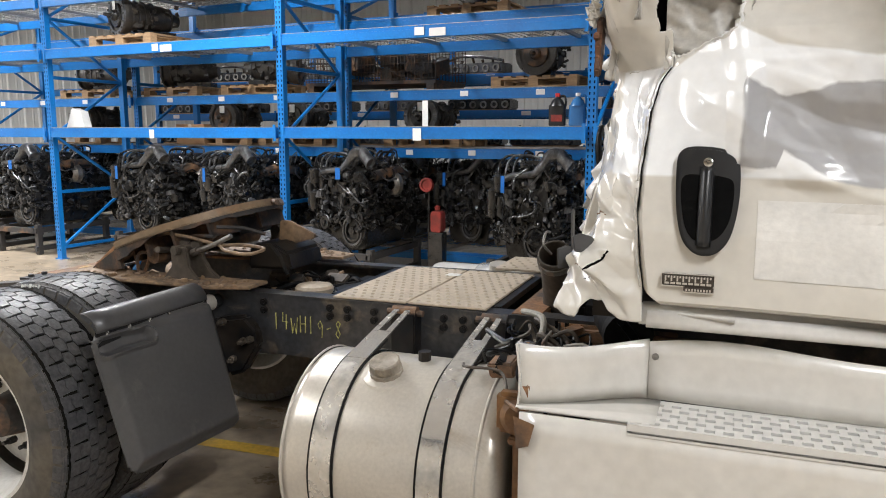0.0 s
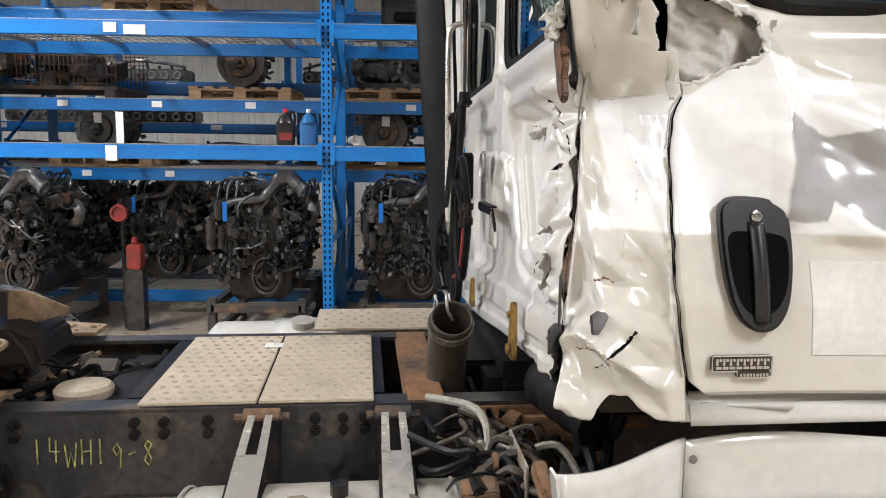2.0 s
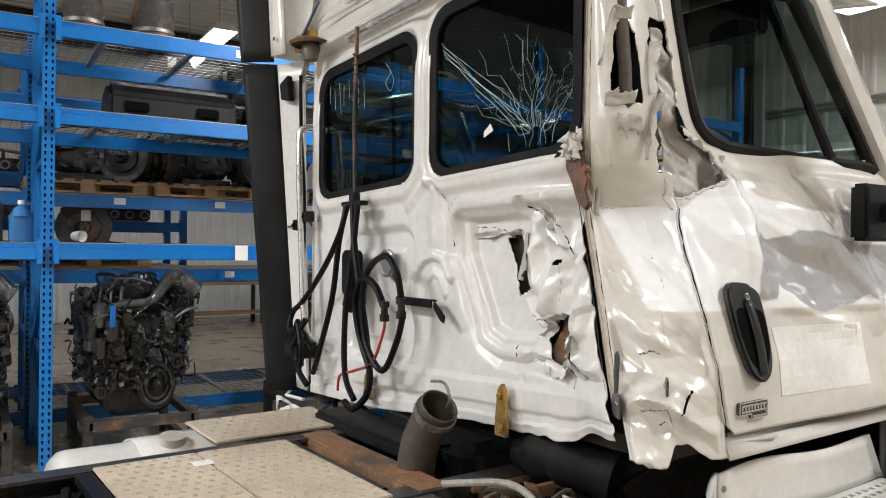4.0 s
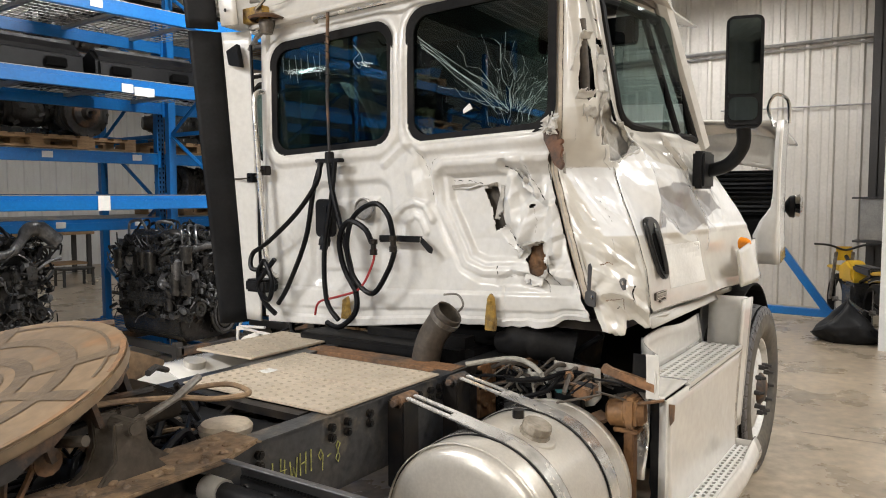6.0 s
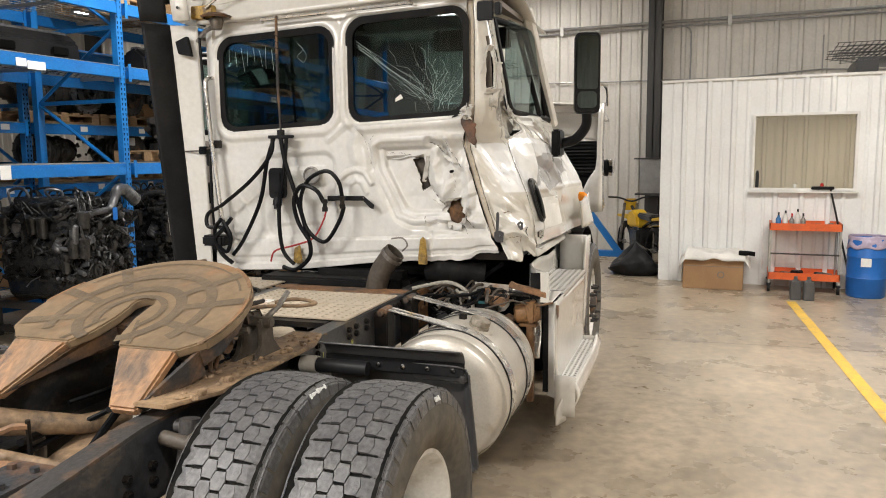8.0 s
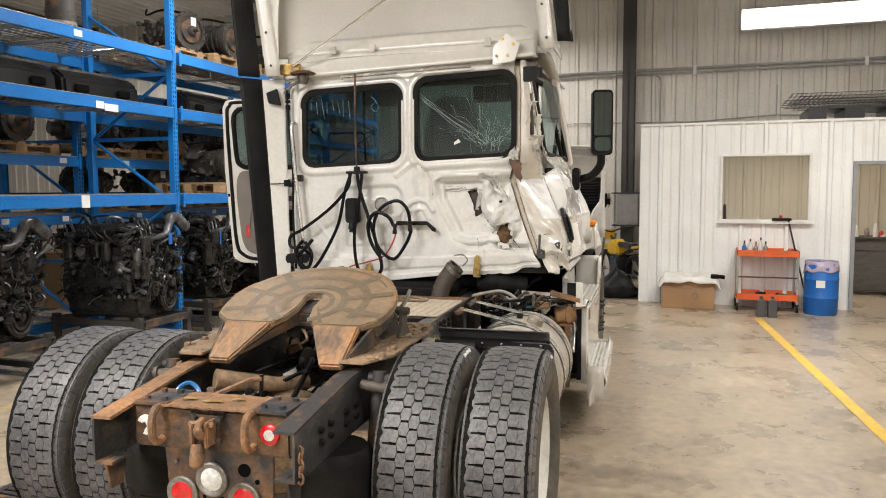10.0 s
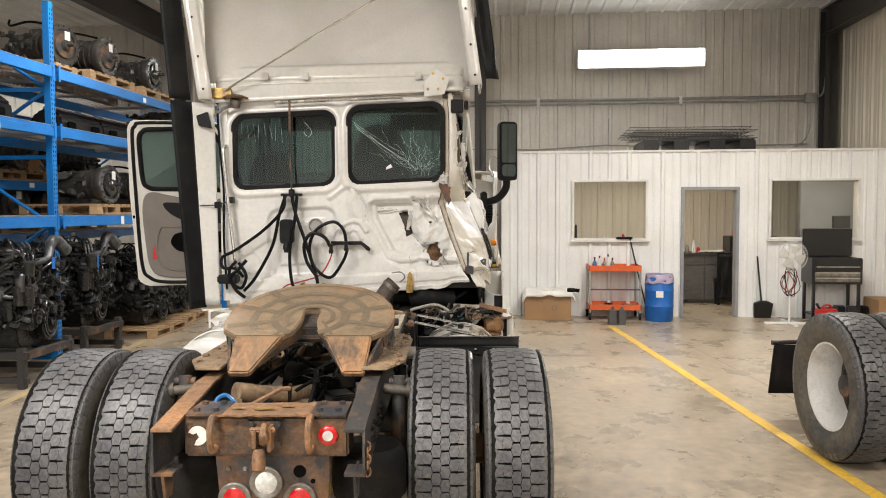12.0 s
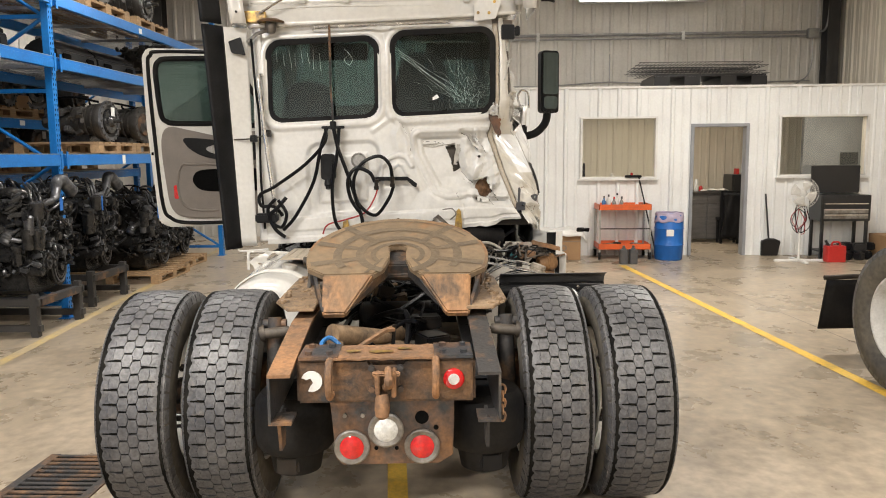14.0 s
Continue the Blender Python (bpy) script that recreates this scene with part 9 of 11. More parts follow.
# ---------- engines on stands, shelf loads ----------
def engine_flank(t, r, seed, tall):
    """The long side of an engine, towards -x: cooler, filters, pump, lines along the head and loose ends on top."""
    part("oil_cooler", G().prism(rrect(0.55, 1.08, 0.34, 0.56, 0.05, 3), 0.07, Matrix(((0, 0, -1, -0.40), (1, 0, 0, 0), (0, 1, 0, 0), (0, 0, 0, 1)))), ENGINE_BLACK, t, "ribbed oil cooler", bevel=0.012)
    for i in range(6):
        part("cooler_rib", G().box(-0.485, -0.468, 0.60, 1.03, 0.365 + 0.032 * i, 0.378 + 0.032 * i), ENGINE_BLACK, t)
    part("round_cover", G().lathe((-0.40, 0.86, 0.74), (-1, 0, 0), [(0, 0.09), (0.06, 0.088), (0.065, 0.062), (0.075, 0.062), (0.08, 0.05), (0.08, 0)], 22), ENGINE_BLACK, t, smooth=True)
    part("round_cap", G().lathe((-0.475, 0.86, 0.74), (-1, 0, 0), [(0, 0.062), (0.012, 0.06), (0.016, 0.0)], 22), CAST, t, "pale round cap", smooth=True)
    k = G().lathe((-0.46, 0.36, 0.50), (0.25, -0.5, 1), [(0, 0.0), (0, 0.05), (0.02, 0.066), (0.04, 0.066), (0.05, 0.06), (0.07, 0.066), (0.08, 0.06), (0.10, 0.066), (0.11, 0.06), (0.15, 0.066), (0.17, 0.03), (0.17, 0)], 18)
    part("fuel_filter", k, ENGINE_GREY, t, "ribbed grey fuel filter", smooth=True)
    for i, (y, z) in enumerate(((0.24, 0.30), (0.52, 0.62), (0.66, 0.66), (1.04, 0.64))):
        rad, L = r.uniform(0.05, 0.075), r.uniform(0.15, 0.22)
        part("filter_can", G().lathe((-0.47, y, z), (0, 0, 1), [(0, 0.0), (0, rad * 0.8), (0.02, rad), (L - 0.05, rad), (L - 0.04, rad * 1.1), (L - 0.02, rad * 1.1), (L, rad * 0.6), (L, 0)], 16), ENGINE_BLACK, t, smooth=True)
    part("injection_pump", G().box(-0.52, -0.40, 0.28, 0.62, 0.34, 0.46).cyl((-0.47, 0.24, 0.40), (-0.47, 0.68, 0.40), 0.055, n=14), ENGINE_BLACK, t, bevel=0.012)
    part("intake_pipe", G().tube(curve_pts([(-0.36, 1.12, 0.86), (-0.40, 0.90, 0.90), (-0.38, 0.55, 0.92), (-0.34, 0.30, 0.98), (-0.24, 0.16, 0.92)], 6), 0.045, 12), ENGINE_BLACK, t, "black intake pipe along the head", smooth=True)
    for i in range(18):
        c = ((-0.44 + r.uniform(-0.06, 0.03)) * (1 if i < 9 else -1), r.uniform(0.2, 1.14), r.uniform(0.28, 0.86))
        part("bracket", G().cbox((0, 0, 0), (r.uniform(0.05, 0.11), r.uniform(0.05, 0.15), r.uniform(0.04, 0.13)), pose(*c, r.uniform(-15, 15), r.uniform(-15, 15), r.uniform(-20, 20))), ENGINE_GREY if i == 4 else ENGINE_BLACK, t, bevel=0.012)
    for i in range(24):
        side = -1 if i % 2 else 1
        p = Vector((side * 0.48, r.uniform(0.2, 1.0), r.uniform(0.35, 0.95)))
        pts = [p]
        for j in range(4):
            p = p + Vector((r.uniform(-0.04, 0.04), r.uniform(-0.03, 0.16), r.uniform(-0.12, 0.12)))
            pts.append(Vector((side * min(0.56, max(0.42, side * p.x)), min(1.2, p.y), min(tall, max(0.28, p.z)))))
            p = pts[-1]
        part("pipe_line", G().tube(curve_pts(pts, 4), r.choice([0.006, 0.009, 0.013]), 6), r.choice([HOSE, ENGINE_BLACK, ENGINE_BLACK, ENGINE_GREY]), t, smooth=True)
    for i in range(9):
        y = r.uniform(0.2, 0.95)
        x = r.uniform(-0.3, 0.25)
        part("top_line", G().tube(curve_pts([(x, y, 0.93), (x + r.uniform(-0.1, 0.1), y + 0.06, tall + r.uniform(0.01, 0.06)), (x + r.uniform(-0.15, 0.15), y + r.uniform(0.12, 0.3), tall + r.uniform(0.0, 0.05)), (x + r.uniform(-0.2, 0.2), y + r.uniform(0.15, 0.25), 0.93)], 5), r.choice([0.008, 0.012, 0.016]), 7), r.choice([HOSE, ENGINE_BLACK, ENGINE_GREY]), t, smooth=True)
    for mat, n in ((ENGINE_BLACK, 300), (ENGINE_GREY, 80)):
        k = G()
        for i in range(n):
            side = -1 if i % 2 else 1
            p = Vector((side * (0.43 + r.uniform(-0.03, 0.06)), r.uniform(0.14, 1.2), r.uniform(0.2, 0.95)))
            q = r.random()
            if q < 0.4:
                rad = r.uniform(0.010, 0.030)
                k.lathe(p, (side, r.uniform(-0.4, 0.4), r.uniform(-0.4, 0.6)), [(-0.08, rad), (0.0, rad), (0.004, rad * 0.7), (0.02, rad * 0.6), (0.02, 0)], 8)
            elif q < 0.75:
                k.cbox((0, 0, 0), (0.09, r.uniform(0.015, 0.07), r.uniform(0.015, 0.05)), pose(*p, r.uniform(-30, 30), r.uniform(-20, 20), r.uniform(-20, 20)))
            else:
                d = Vector((r.uniform(-0.02, 0.02), r.uniform(-0.09, 0.09), r.uniform(-0.07, 0.07)))
                k.tube([p - d, p + Vector((side * 0.03, 0, 0.01)), p + d], 0.006, 5)
        tagged(part("flank_clutter", k, mat, t), kind="stuff")


def engine_parts(t, seed, tall=1.02):
    """A used in-line diesel, pulley end towards -y, crowded with pumps, lines and brackets; stands on z = 0."""
    r = random.Random(seed * 7)
    part("block", G().box(-0.40, 0.40, 0.16, 1.18, 0.24, 0.78), ENGINE_BLACK, t, bevel=0.02)
    k = G().prism([(-0.38, 0.25), (0.38, 0.25), (0.34, 0.05), (0.26, 0.0), (-0.26, 0.0), (-0.34, 0.06)], 0.96, Matrix(((1, 0, 0, 0), (0, 0, 1, 0.20), (0, 1, 0, 0), (0, 0, 0, 1))))
    part("oil_pan", k, ENGINE_BLACK, t, bevel=0.012)
    part("cylinder_head", G().box(-0.34, 0.34, 0.22, 1.14, 0.78, 0.90), ENGINE_BLACK, t, bevel=0.012)
    part("rocker_cover", G().prism(rrect(-0.20, 0.22, 0, 0.10, 0.04, 3), 0.90, Matrix(((1, 0, 0, 0), (0, 0, 1, 0.24), (0, 1, 0, tall - 0.12), (0, 0, 0, 1)))), ENGINE_BLACK, t, bevel=0.008)
    part("flywheel_housing", G().lathe((0, 1.16, 0.36), (0, 1, 0), [(0, 0.0), (0, 0.26), (0.03, 0.30), (0.10, 0.31), (0.10, 0.28), (0.06, 0.26), (0.06, 0)], 24), ENGINE_BLACK, t, smooth=True)
    engine_flank(t, r, seed, tall)
    part("side_plate", G().prism(rrect(-0.10, 0.24, 0.42, 0.74, 0.04, 3), 0.05, Matrix(((1, 0, 0, 0), (0, 0, 1, 0.10), (0, 1, 0, 0), (0, 0, 0, 1)))), ENGINE_BLACK, t, bevel=0.01)
    # crank damper and its cover
    dx = 0.10 + 0.05 * (seed % 3)
    k = G().lathe((dx, 0.15, 0.23), (0, -1, 0), [(0, 0.0), (0, 0.19), (0.05, 0.20), (0.06, 0.19), (0.06, 0.165), (0.03, 0.16), (0.03, 0.13), (0.07, 0.125), (0.075, 0.10), (0.03, 0.095), (0.03, 0.05), (0.09, 0.045), (0.09, 0.0)], 34)
    part("crank_damper", k, ENGINE_BLACK, t, "round crank damper pulley", smooth=True)
    part("damper_ring", G().lathe((dx, 0.085, 0.23), (0, -1, 0), [(0, 0.165), (0.008, 0.163), (0.008, 0.145), (0, 0.142)], 34), ENGINE_GREY, t, smooth=True)
    for c, rad in (((-0.22, 0.30), 0.075), ((-0.30, 0.50), 0.085), ((0.36, 0.40), 0.06), ((-0.05, 0.36), 0.05), ((0.30, 0.60), 0.07), ((-0.38, 0.22), 0.05)):
        y = 0.06 + r.uniform(-0.04, 0.05)
        k = G().lathe((c[0] + r.uniform(-0.03, 0.03), y + 0.12, c[1] + r.uniform(-0.03, 0.03)), (0, -1, 0), [(0, 0.0), (0, rad), (0.10, rad), (0.105, rad * 0.8), (0.115, rad * 0.8), (0.12, rad), (0.14, rad * 0.96), (0.14, rad * 0.6), (0.125, rad * 0.5), (0.125, rad * 0.3), (0.16, rad * 0.25), (0.16, 0)], 20)
        part("belt_pulley", k, ENGINE_GREY if r.random() < 0.25 else ENGINE_BLACK, t, smooth=True)
    # pumps and filters on the fuel side
    for i in range(5):
        x, z = -0.50 + 0.10 * (i % 3) + r.uniform(-0.02, 0.02), 0.44 + 0.12 * (i // 2) + r.uniform(0, 0.08)
        rad, L = r.uniform(0.045, 0.07), r.uniform(0.14, 0.24)
        k = G().lathe((x, r.uniform(0.02, 0.14), z), (0, 0, 1), [(0, 0.0), (0, rad * 0.8), (0.02, rad), (L - 0.05, rad), (L - 0.04, rad * 1.1), (L - 0.02, rad * 1.1), (L, rad * 0.6), (L, 0)], 16)
        part("filter_can", k, (ENGINE_BLACK, ENGINE_GREY, ENGINE_BLACK, ENGINE_BLACK)[(i + seed) % 4], t, smooth=True)
    for i in range(12):
        c = (r.uniform(-0.5, 0.48), r.uniform(0.02, 0.14), r.uniform(0.28, 0.82))
        k = G().cbox((0, 0, 0), (r.uniform(0.05, 0.13), r.uniform(0.06, 0.12), r.uniform(0.05, 0.13)), pose(*c, r.uniform(-15, 15), r.uniform(-15, 15), r.uniform(-20, 20)))
        part("bracket", k, ENGINE_GREY if i % 6 == 0 else ENGINE_BLACK, t, bevel=0.012)
    # charge pipe with the tall elbow
    k = G().tube(curve_pts([(-0.40, 0.10, 0.80), (-0.20, 0.06, 0.86), (0.05, 0.05, 0.88), (0.16, 0.06, 0.95), (0.26, 0.08, 1.05), (0.38, 0.08, 1.06), (0.48, 0.06, 1.00), (0.53, 0.05, 0.96)], 5), [0.032] * 12 + [0.045] * 6 + [0.058] * 8 + [0.07] * 10, 14)
    k.lathe((0.53, 0.05, 0.965), (0.6, -0.1, -0.5), [(0, 0.074), (0.02, 0.078), (0.03, 0.074), (0.03, 0.06), (0.0, 0.055)], 16)
    part("charge_pipe", k, ENGINE_GREY, t, "dull metal charge air pipe", smooth=True)
    part("manifold", G().tube(curve_pts([(0.42, 0.30, 0.80), (0.46, 0.70, 0.84), (0.42, 1.10, 0.80)], 5), 0.06, 10), RUSTY_BLACK, t, smooth=True)
    part("turbocharger", G().lathe((0.48, 0.62, 0.70), (0, 1, 0), [(0, 0.06), (0.05, 0.12), (0.12, 0.13), (0.16, 0.08), (0.2, 0.06), (0.2, 0.0)], 20), CAST, t, smooth=True)
    for i in range(3):
        x = -0.42 + 0.10 * i
        part("pipe_line", G().tube(curve_pts([(x, 0.06, 0.80), (x + 0.02, 0.10, 0.98), (x + 0.12, 0.20, tall + 0.03), (x + 0.30, 0.25, tall)], 6), 0.013, 8), ENGINE_GREY if i else ENGINE_BLACK, t, smooth=True)
    for i in range(18):
        a = Vector((r.uniform(-0.5, 0.4), r.uniform(-0.01, 0.10), r.uniform(0.35, 0.92)))
        pts = [a]
        for j in range(4):
            a = a + Vector((r.uniform(-0.05, 0.17), r.uniform(-0.05, 0.05), r.uniform(-0.11, 0.11)))
            a = Vector((min(0.54, a.x), min(0.16, max(-0.03, a.y)), min(tall, max(0.28, a.z))))
            pts.append(a)
        part("pipe_line", G().tube(curve_pts(pts, 4), r.choice([0.006, 0.009, 0.013]), 6), r.choice([HOSE, ENGINE_BLACK, ENGINE_BLACK, ENGINE_GREY]), t, smooth=True)
    # small fittings, too many to tell apart
    for mat, n in ((ENGINE_BLACK, 170), (ENGINE_GREY, 55)):
        k = G()
        for i in range(n):
            x, z = r.uniform(-0.54, 0.50), r.uniform(0.22, 0.98)
            y = 0.09 if abs(x) < 0.47 and z < 0.8 else 0.2
            p = Vector((x, y + r.uniform(-0.06, 0.03), z))
            q = r.random()
            if q < 0.45:
                rad = r.uniform(0.010, 0.028)
                k.lathe(p, (r.uniform(-0.4, 0.4), -1, r.uniform(-0.4, 0.6)), [(-0.08, rad), (0.0, rad), (0.004, rad * 0.7), (0.02, rad * 0.6), (0.02, 0)], 8)
            elif q < 0.75:
                k.cbox((0, 0, 0), (r.uniform(0.015, 0.06), 0.10, r.uniform(0.015, 0.05)), pose(*p, r.uniform(-20, 20), r.uniform(-30, 30), r.uniform(-20, 20)))
            else:
                d = Vector((r.uniform(-0.07, 0.07), r.uniform(-0.02, 0.02), r.uniform(-0.07, 0.07)))
                k.tube([p - d, p + Vector((0, -0.03, 0.01)), p + d], 0.006, 5)
        tagged(part("fitting_clutter", k, mat, t), kind="stuff")
    if seed % 2:
        part("tag", G().box(-0.34, -0.29, -0.035, -0.032, 0.70, 0.86), BARREL_BLUE, t, "blue paper tag")
    else:
        part("tag", G().box(0.02, 0.10, -0.03, -0.027, 0.78, 0.90), BARREL_BLUE, t, "blue paper tag")
        part("tag", G().box(0.05, 0.13, 0.085, 0.088, 0.60, 0.63), LABEL, t, "small printed plate")


def engine_stand(x, y, w=0.76, d=1.22, h=0.36, m=None):
    t = thing("engine_stand", m or pose(x, y, 0), "dark steel engine stand on the floor", "engine stand", "engine stands")
    for sx in (-1, 1):
        for yy in (0.06, d - 0.06):
            part("leg", G().box(sx * w / 2 - 0.035, sx * w / 2 + 0.035, yy - 0.035, yy + 0.035, 0, h + 0.04), DARK_STEEL, t, bevel=0.004)
        part("side_rail", G().box(sx * w / 2 - 0.03, sx * w / 2 + 0.03, 0, d, h - 0.07, h), DARK_STEEL, t, bevel=0.004)
        part("foot_rail", G().box(sx * w / 2 - 0.025, sx * w / 2 + 0.025, 0, d, 0.05, 0.11), DARK_STEEL, t)
    for yy in (0.04, d - 0.04):
        part("cross_rail", G().box(-w / 2, w / 2, yy - 0.04, yy + 0.04, h - 0.075, h - 0.005), RUSTY_BLACK, t, bevel=0.004)
    return t


kinds = []
for s in (1, 2, 3):
    t = thing("diesel_engine", pose(0, 0, -50), "black used diesel engine with pulleys and pipes on a stand", "engine", "stored engines")
    engine_parts(t, s)
    kinds.append(t)
ENGINES = [(-9.9, 3.94), (-8.45, 3.94), (-6.2, 3.94), (-4.85, 3.94), (-3.3, 3.92), (-1.18, 3.92), (0.10, 3.92), (1.76, 3.66), (3.15, 3.84), (4.75, 3.86), (5.85, 4.0),
           (-2.45, 5.35), (-6.9, 5.4), (-4.4, 5.45), (-5.5, 5.4), (-8.2, 5.4), (-9.6, 5.45), (-3.45, 5.4), (-1.4, 5.4), (3.3, 5.45), (4.6, 5.45), (-6.3, 5.5)]
for i, (x, y) in enumerate(ENGINES):
    floor_z = 0.362 if i < 9 else 0.135 if i < 11 else 0.30
    m = pose(x, y, floor_z, 0, 0, (i * 37) % 9 - 4) @ Matrix.Diagonal((0.86, 0.96, 1.0, 1.0))
    if i < 3:
        src = kinds[i]
        src.matrix_world = m
    else:
        src = copy_thing(kinds[i % 3], m)
    if i < 9:
        engine_stand(0, 0, m=pose(x, y, 0))


def pallet(x, y, z, w=1.05, d=1.0, turn=0, where="on the rack shelf"):
    t = thing("wooden_pallet", pose(x, y, z, 0, 0, turn), "worn wooden pallet " + where, "pallet", "pallets")
    for i in range(7):
        a = -w / 2 + i * (w - 0.09) / 6
        part("deck_board", G().box(a, a + 0.09, -d / 2, d / 2, 0.105, 0.125), WOOD, t)
    for j in (-1, 0, 1):
        for i in (-1, 0, 1):
            part("block", G().box(i * (w / 2 - 0.06) - 0.06, i * (w / 2 - 0.06) + 0.06, j * (d / 2 - 0.05) - 0.05, j * (d / 2 - 0.05) + 0.05, 0.02, 0.085), WOOD, t)
        part("stringer", G().box(-w / 2, w / 2, j * (d / 2 - 0.05) - 0.05, j * (d / 2 - 0.05) + 0.05, 0.085, 0.105), WOOD, t)
        part("base_board", G().box(-w / 2, w / 2, j * (d / 2 - 0.05) - 0.05, j * (d / 2 - 0.05) + 0.05, 0.0, 0.02), WOOD, t)
    return t


def gearbox_thing(seed):
    r = random.Random(seed)
    t = thing("gearbox", pose(0, 0, -50), "used cast metal truck gearbox on a pallet", "gearbox", "stored gearboxes")
    prof = [(0, 0.0), (0, 0.20), (0.05, 0.215), (0.09, 0.21), (0.16, 0.17), (0.5, 0.165), (0.62, 0.14), (0.68, 0.09), (0.76, 0.07), (0.76, 0)]
    part("housing", G().lathe((-0.38, 0, 0.24), (1, 0, 0), prof, 18), GEAR_CAST, t, smooth=True)
    for i in range(7):
        x = -0.27 + 0.085 * i
        part("casting_rib", G().lathe((x, 0, 0.24), (1, 0, 0), [(0, 0.15), (0, 0.205 - 0.012 * i), (0.014, 0.205 - 0.012 * i), (0.014, 0.15)], 14), GEAR_CAST, t)
    part("clutch_face", G().lathe((-0.36, 0, 0.24), (-1, 0, 0), [(0, 0.19), (0.01, 0.15), (0.05, 0.14), (0.055, 0.07), (0.10, 0.05), (0.10, 0.022), (0.18, 0.02), (0.18, 0)], 20), RUSTY_BLACK if seed % 2 else ENGINE_BLACK, t, "rusty clutch face", smooth=True)
    k = G()
    for i in range(16):
        a = 2 * math.pi * i / 16
        k.cyl((-0.415, 0.222 * math.cos(a), 0.24 + 0.222 * math.sin(a)), (-0.37, 0.222 * math.cos(a), 0.24 + 0.222 * math.sin(a)), 0.012, n=6)
    for i in range(40):
        k.cbox((0, 0, 0), (r.uniform(0.02, 0.08), r.uniform(0.02, 0.06), r.uniform(0.02, 0.06)), pose(r.uniform(-0.25, 0.32), r.choice((-1, 1)) * r.uniform(0.12, 0.2), r.uniform(0.1, 0.42), r.uniform(-30, 30), r.uniform(-30, 30), r.uniform(-30, 30)))
    tagged(part("casting_clutter", k, GEAR_CAST, t, "small bolts and bosses"), kind="stuff")
    part("bell_flange", G().lathe((-0.40, 0, 0.24), (1, 0, 0), [(0, 0.185), (0, 0.235), (0.025, 0.24), (0.03, 0.2)], 26), GEAR_CAST if seed % 2 else ENGINE_GREY, t, "grimy bell flange", smooth=True)
    for i in range(9):
        k = G()
        k.cbox((0, 0, 0), (r.uniform(0.06, 0.16), r.uniform(0.05, 0.12), r.uniform(0.05, 0.12)), pose(r.uniform(-0.25, 0.3), r.uniform(-0.18, 0.18), r.uniform(0.08, 0.42), r.uniform(-20, 20), 0, r.uniform(-30, 30)))
        part("cover", k, ENGINE_GREY if i % 3 == 0 else GEAR_CAST, t, bevel=0.012)
    part("shift_pipe", G().tube(curve_pts([(-0.3, 0.05, 0.46), (0.0, 0.08, 0.52), (0.3, 0.05, 0.50), (0.36, 0.0, 0.58)], 5), 0.014, 7), HOSE, t, smooth=True)
    part("tag", G().box(-0.43, -0.425, -0.06, 0.02, 0.30, 0.40), LABEL, t, "white paper tag")
    part("skid", G().box(-0.2, 0.3, -0.12, 0.12, 0, 0.08), ENGINE_BLACK, t)
    return t


for x, y in ENGINES[9:11]:
    pallet(x, y + 0.55, 0.004, 1.1, 1.3, 0, "on the floor under an engine")
gk = [gearbox_thing(1), gearbox_thing(2)]
LOADS = [(3.55, 4.35, 3.27, 90), (4.75, 4.35, 3.27, 95), (2.95, 4.5, 3.27, 80), (3.45, 4.30, 1.69, 90), (4.55, 4.35, 1.69, 85), (5.5, 4.35, 1.69, 90), (5.6, 4.4, 2.65, 90),
         (-6.9, 5.8, 2.13, 20), (-5.5, 5.8, 2.13, 200), (-4.9, 5.8, 1.46, 90), (-6.1, 5.85, 1.46, 90), (-3.0, 5.8, 1.46, 85), (-8.8, 5.8, 1.46, 90), (-8.6, 5.8, 2.13, 10),
         (-1.6, 5.8, 2.13, 90), (0.35, 5.75, 2.13, 60), (1.45, 5.75, 2.13, 95), (-0.15, 5.7, 2.13, 170), (0.9, 5.65, 2.13, 10), (2.75, 5.75, 2.13, 160), (3.75, 5.7, 2.13, 100), (4.6, 5.75, 2.13, 75), (5.5, 5.75, 2.13, 95), (3.0, 5.8, 1.46, 15), (3.9, 5.8, 1.46, 80), (5.4, 5.8, 1.46, 100), (-0.1, 5.8, 1.46, 80), (3.2, 5.8, 2.13, 90), (4.6, 5.8, 1.46, 90), (-6.3, 4.4, 2.65, 70), (0.6, 5.8, 2.96, 85), (1.6, 5.8, 2.96, 10), (-2.4, 5.8, 2.96, 90), (-5.8, 4.4, 3.27, 80)]
for i, (x, y, z, a) in enumerate(LOADS):
    pallet(x, y, z + 0.004, 1.0, 0.95, (i * 3) % 5 - 2)
    m = pose(x, y, z + 0.131, 0, 0, a)
    if i < 2:
        gk[i].matrix_world = m
    else:
        copy_thing(gk[i % 2], m)

# wire basket with scrap
t = thing("wire_basket", pose(-3.75, 5.85, 2.135), "rusty wire mesh basket on a pallet shelf", "basket")
k = G()
for i in range(41):
    x = -0.92 + 1.84 * i / 40
    for y in (-0.45, 0.45):
        k.box(x - 0.004, x + 0.004, y - 0.004, y + 0.004, 0.12, 0.60)
tagged(part("wire", k, RUSTY_BLACK, t), kind="stuff")
k = G()
for i in range(6):
    z = 0.14 + 0.09 * i
    for y in (-0.45, 0.45):
        k.box(-0.92, 0.92, y - 0.005, y + 0.005, z - 0.004, z + 0.004)
tagged(part("hoop", k, RUSTY_BLACK, t), kind="stuff")
part("basket_floor", G().box(-0.92, 0.92, -0.45, 0.45, 0.08, 0.12).box(-0.9, -0.8, -0.45, 0.45, 0, 0.08).box(0.8, 0.9, -0.45, 0.45, 0, 0.08), RUSTY_BLACK, t)
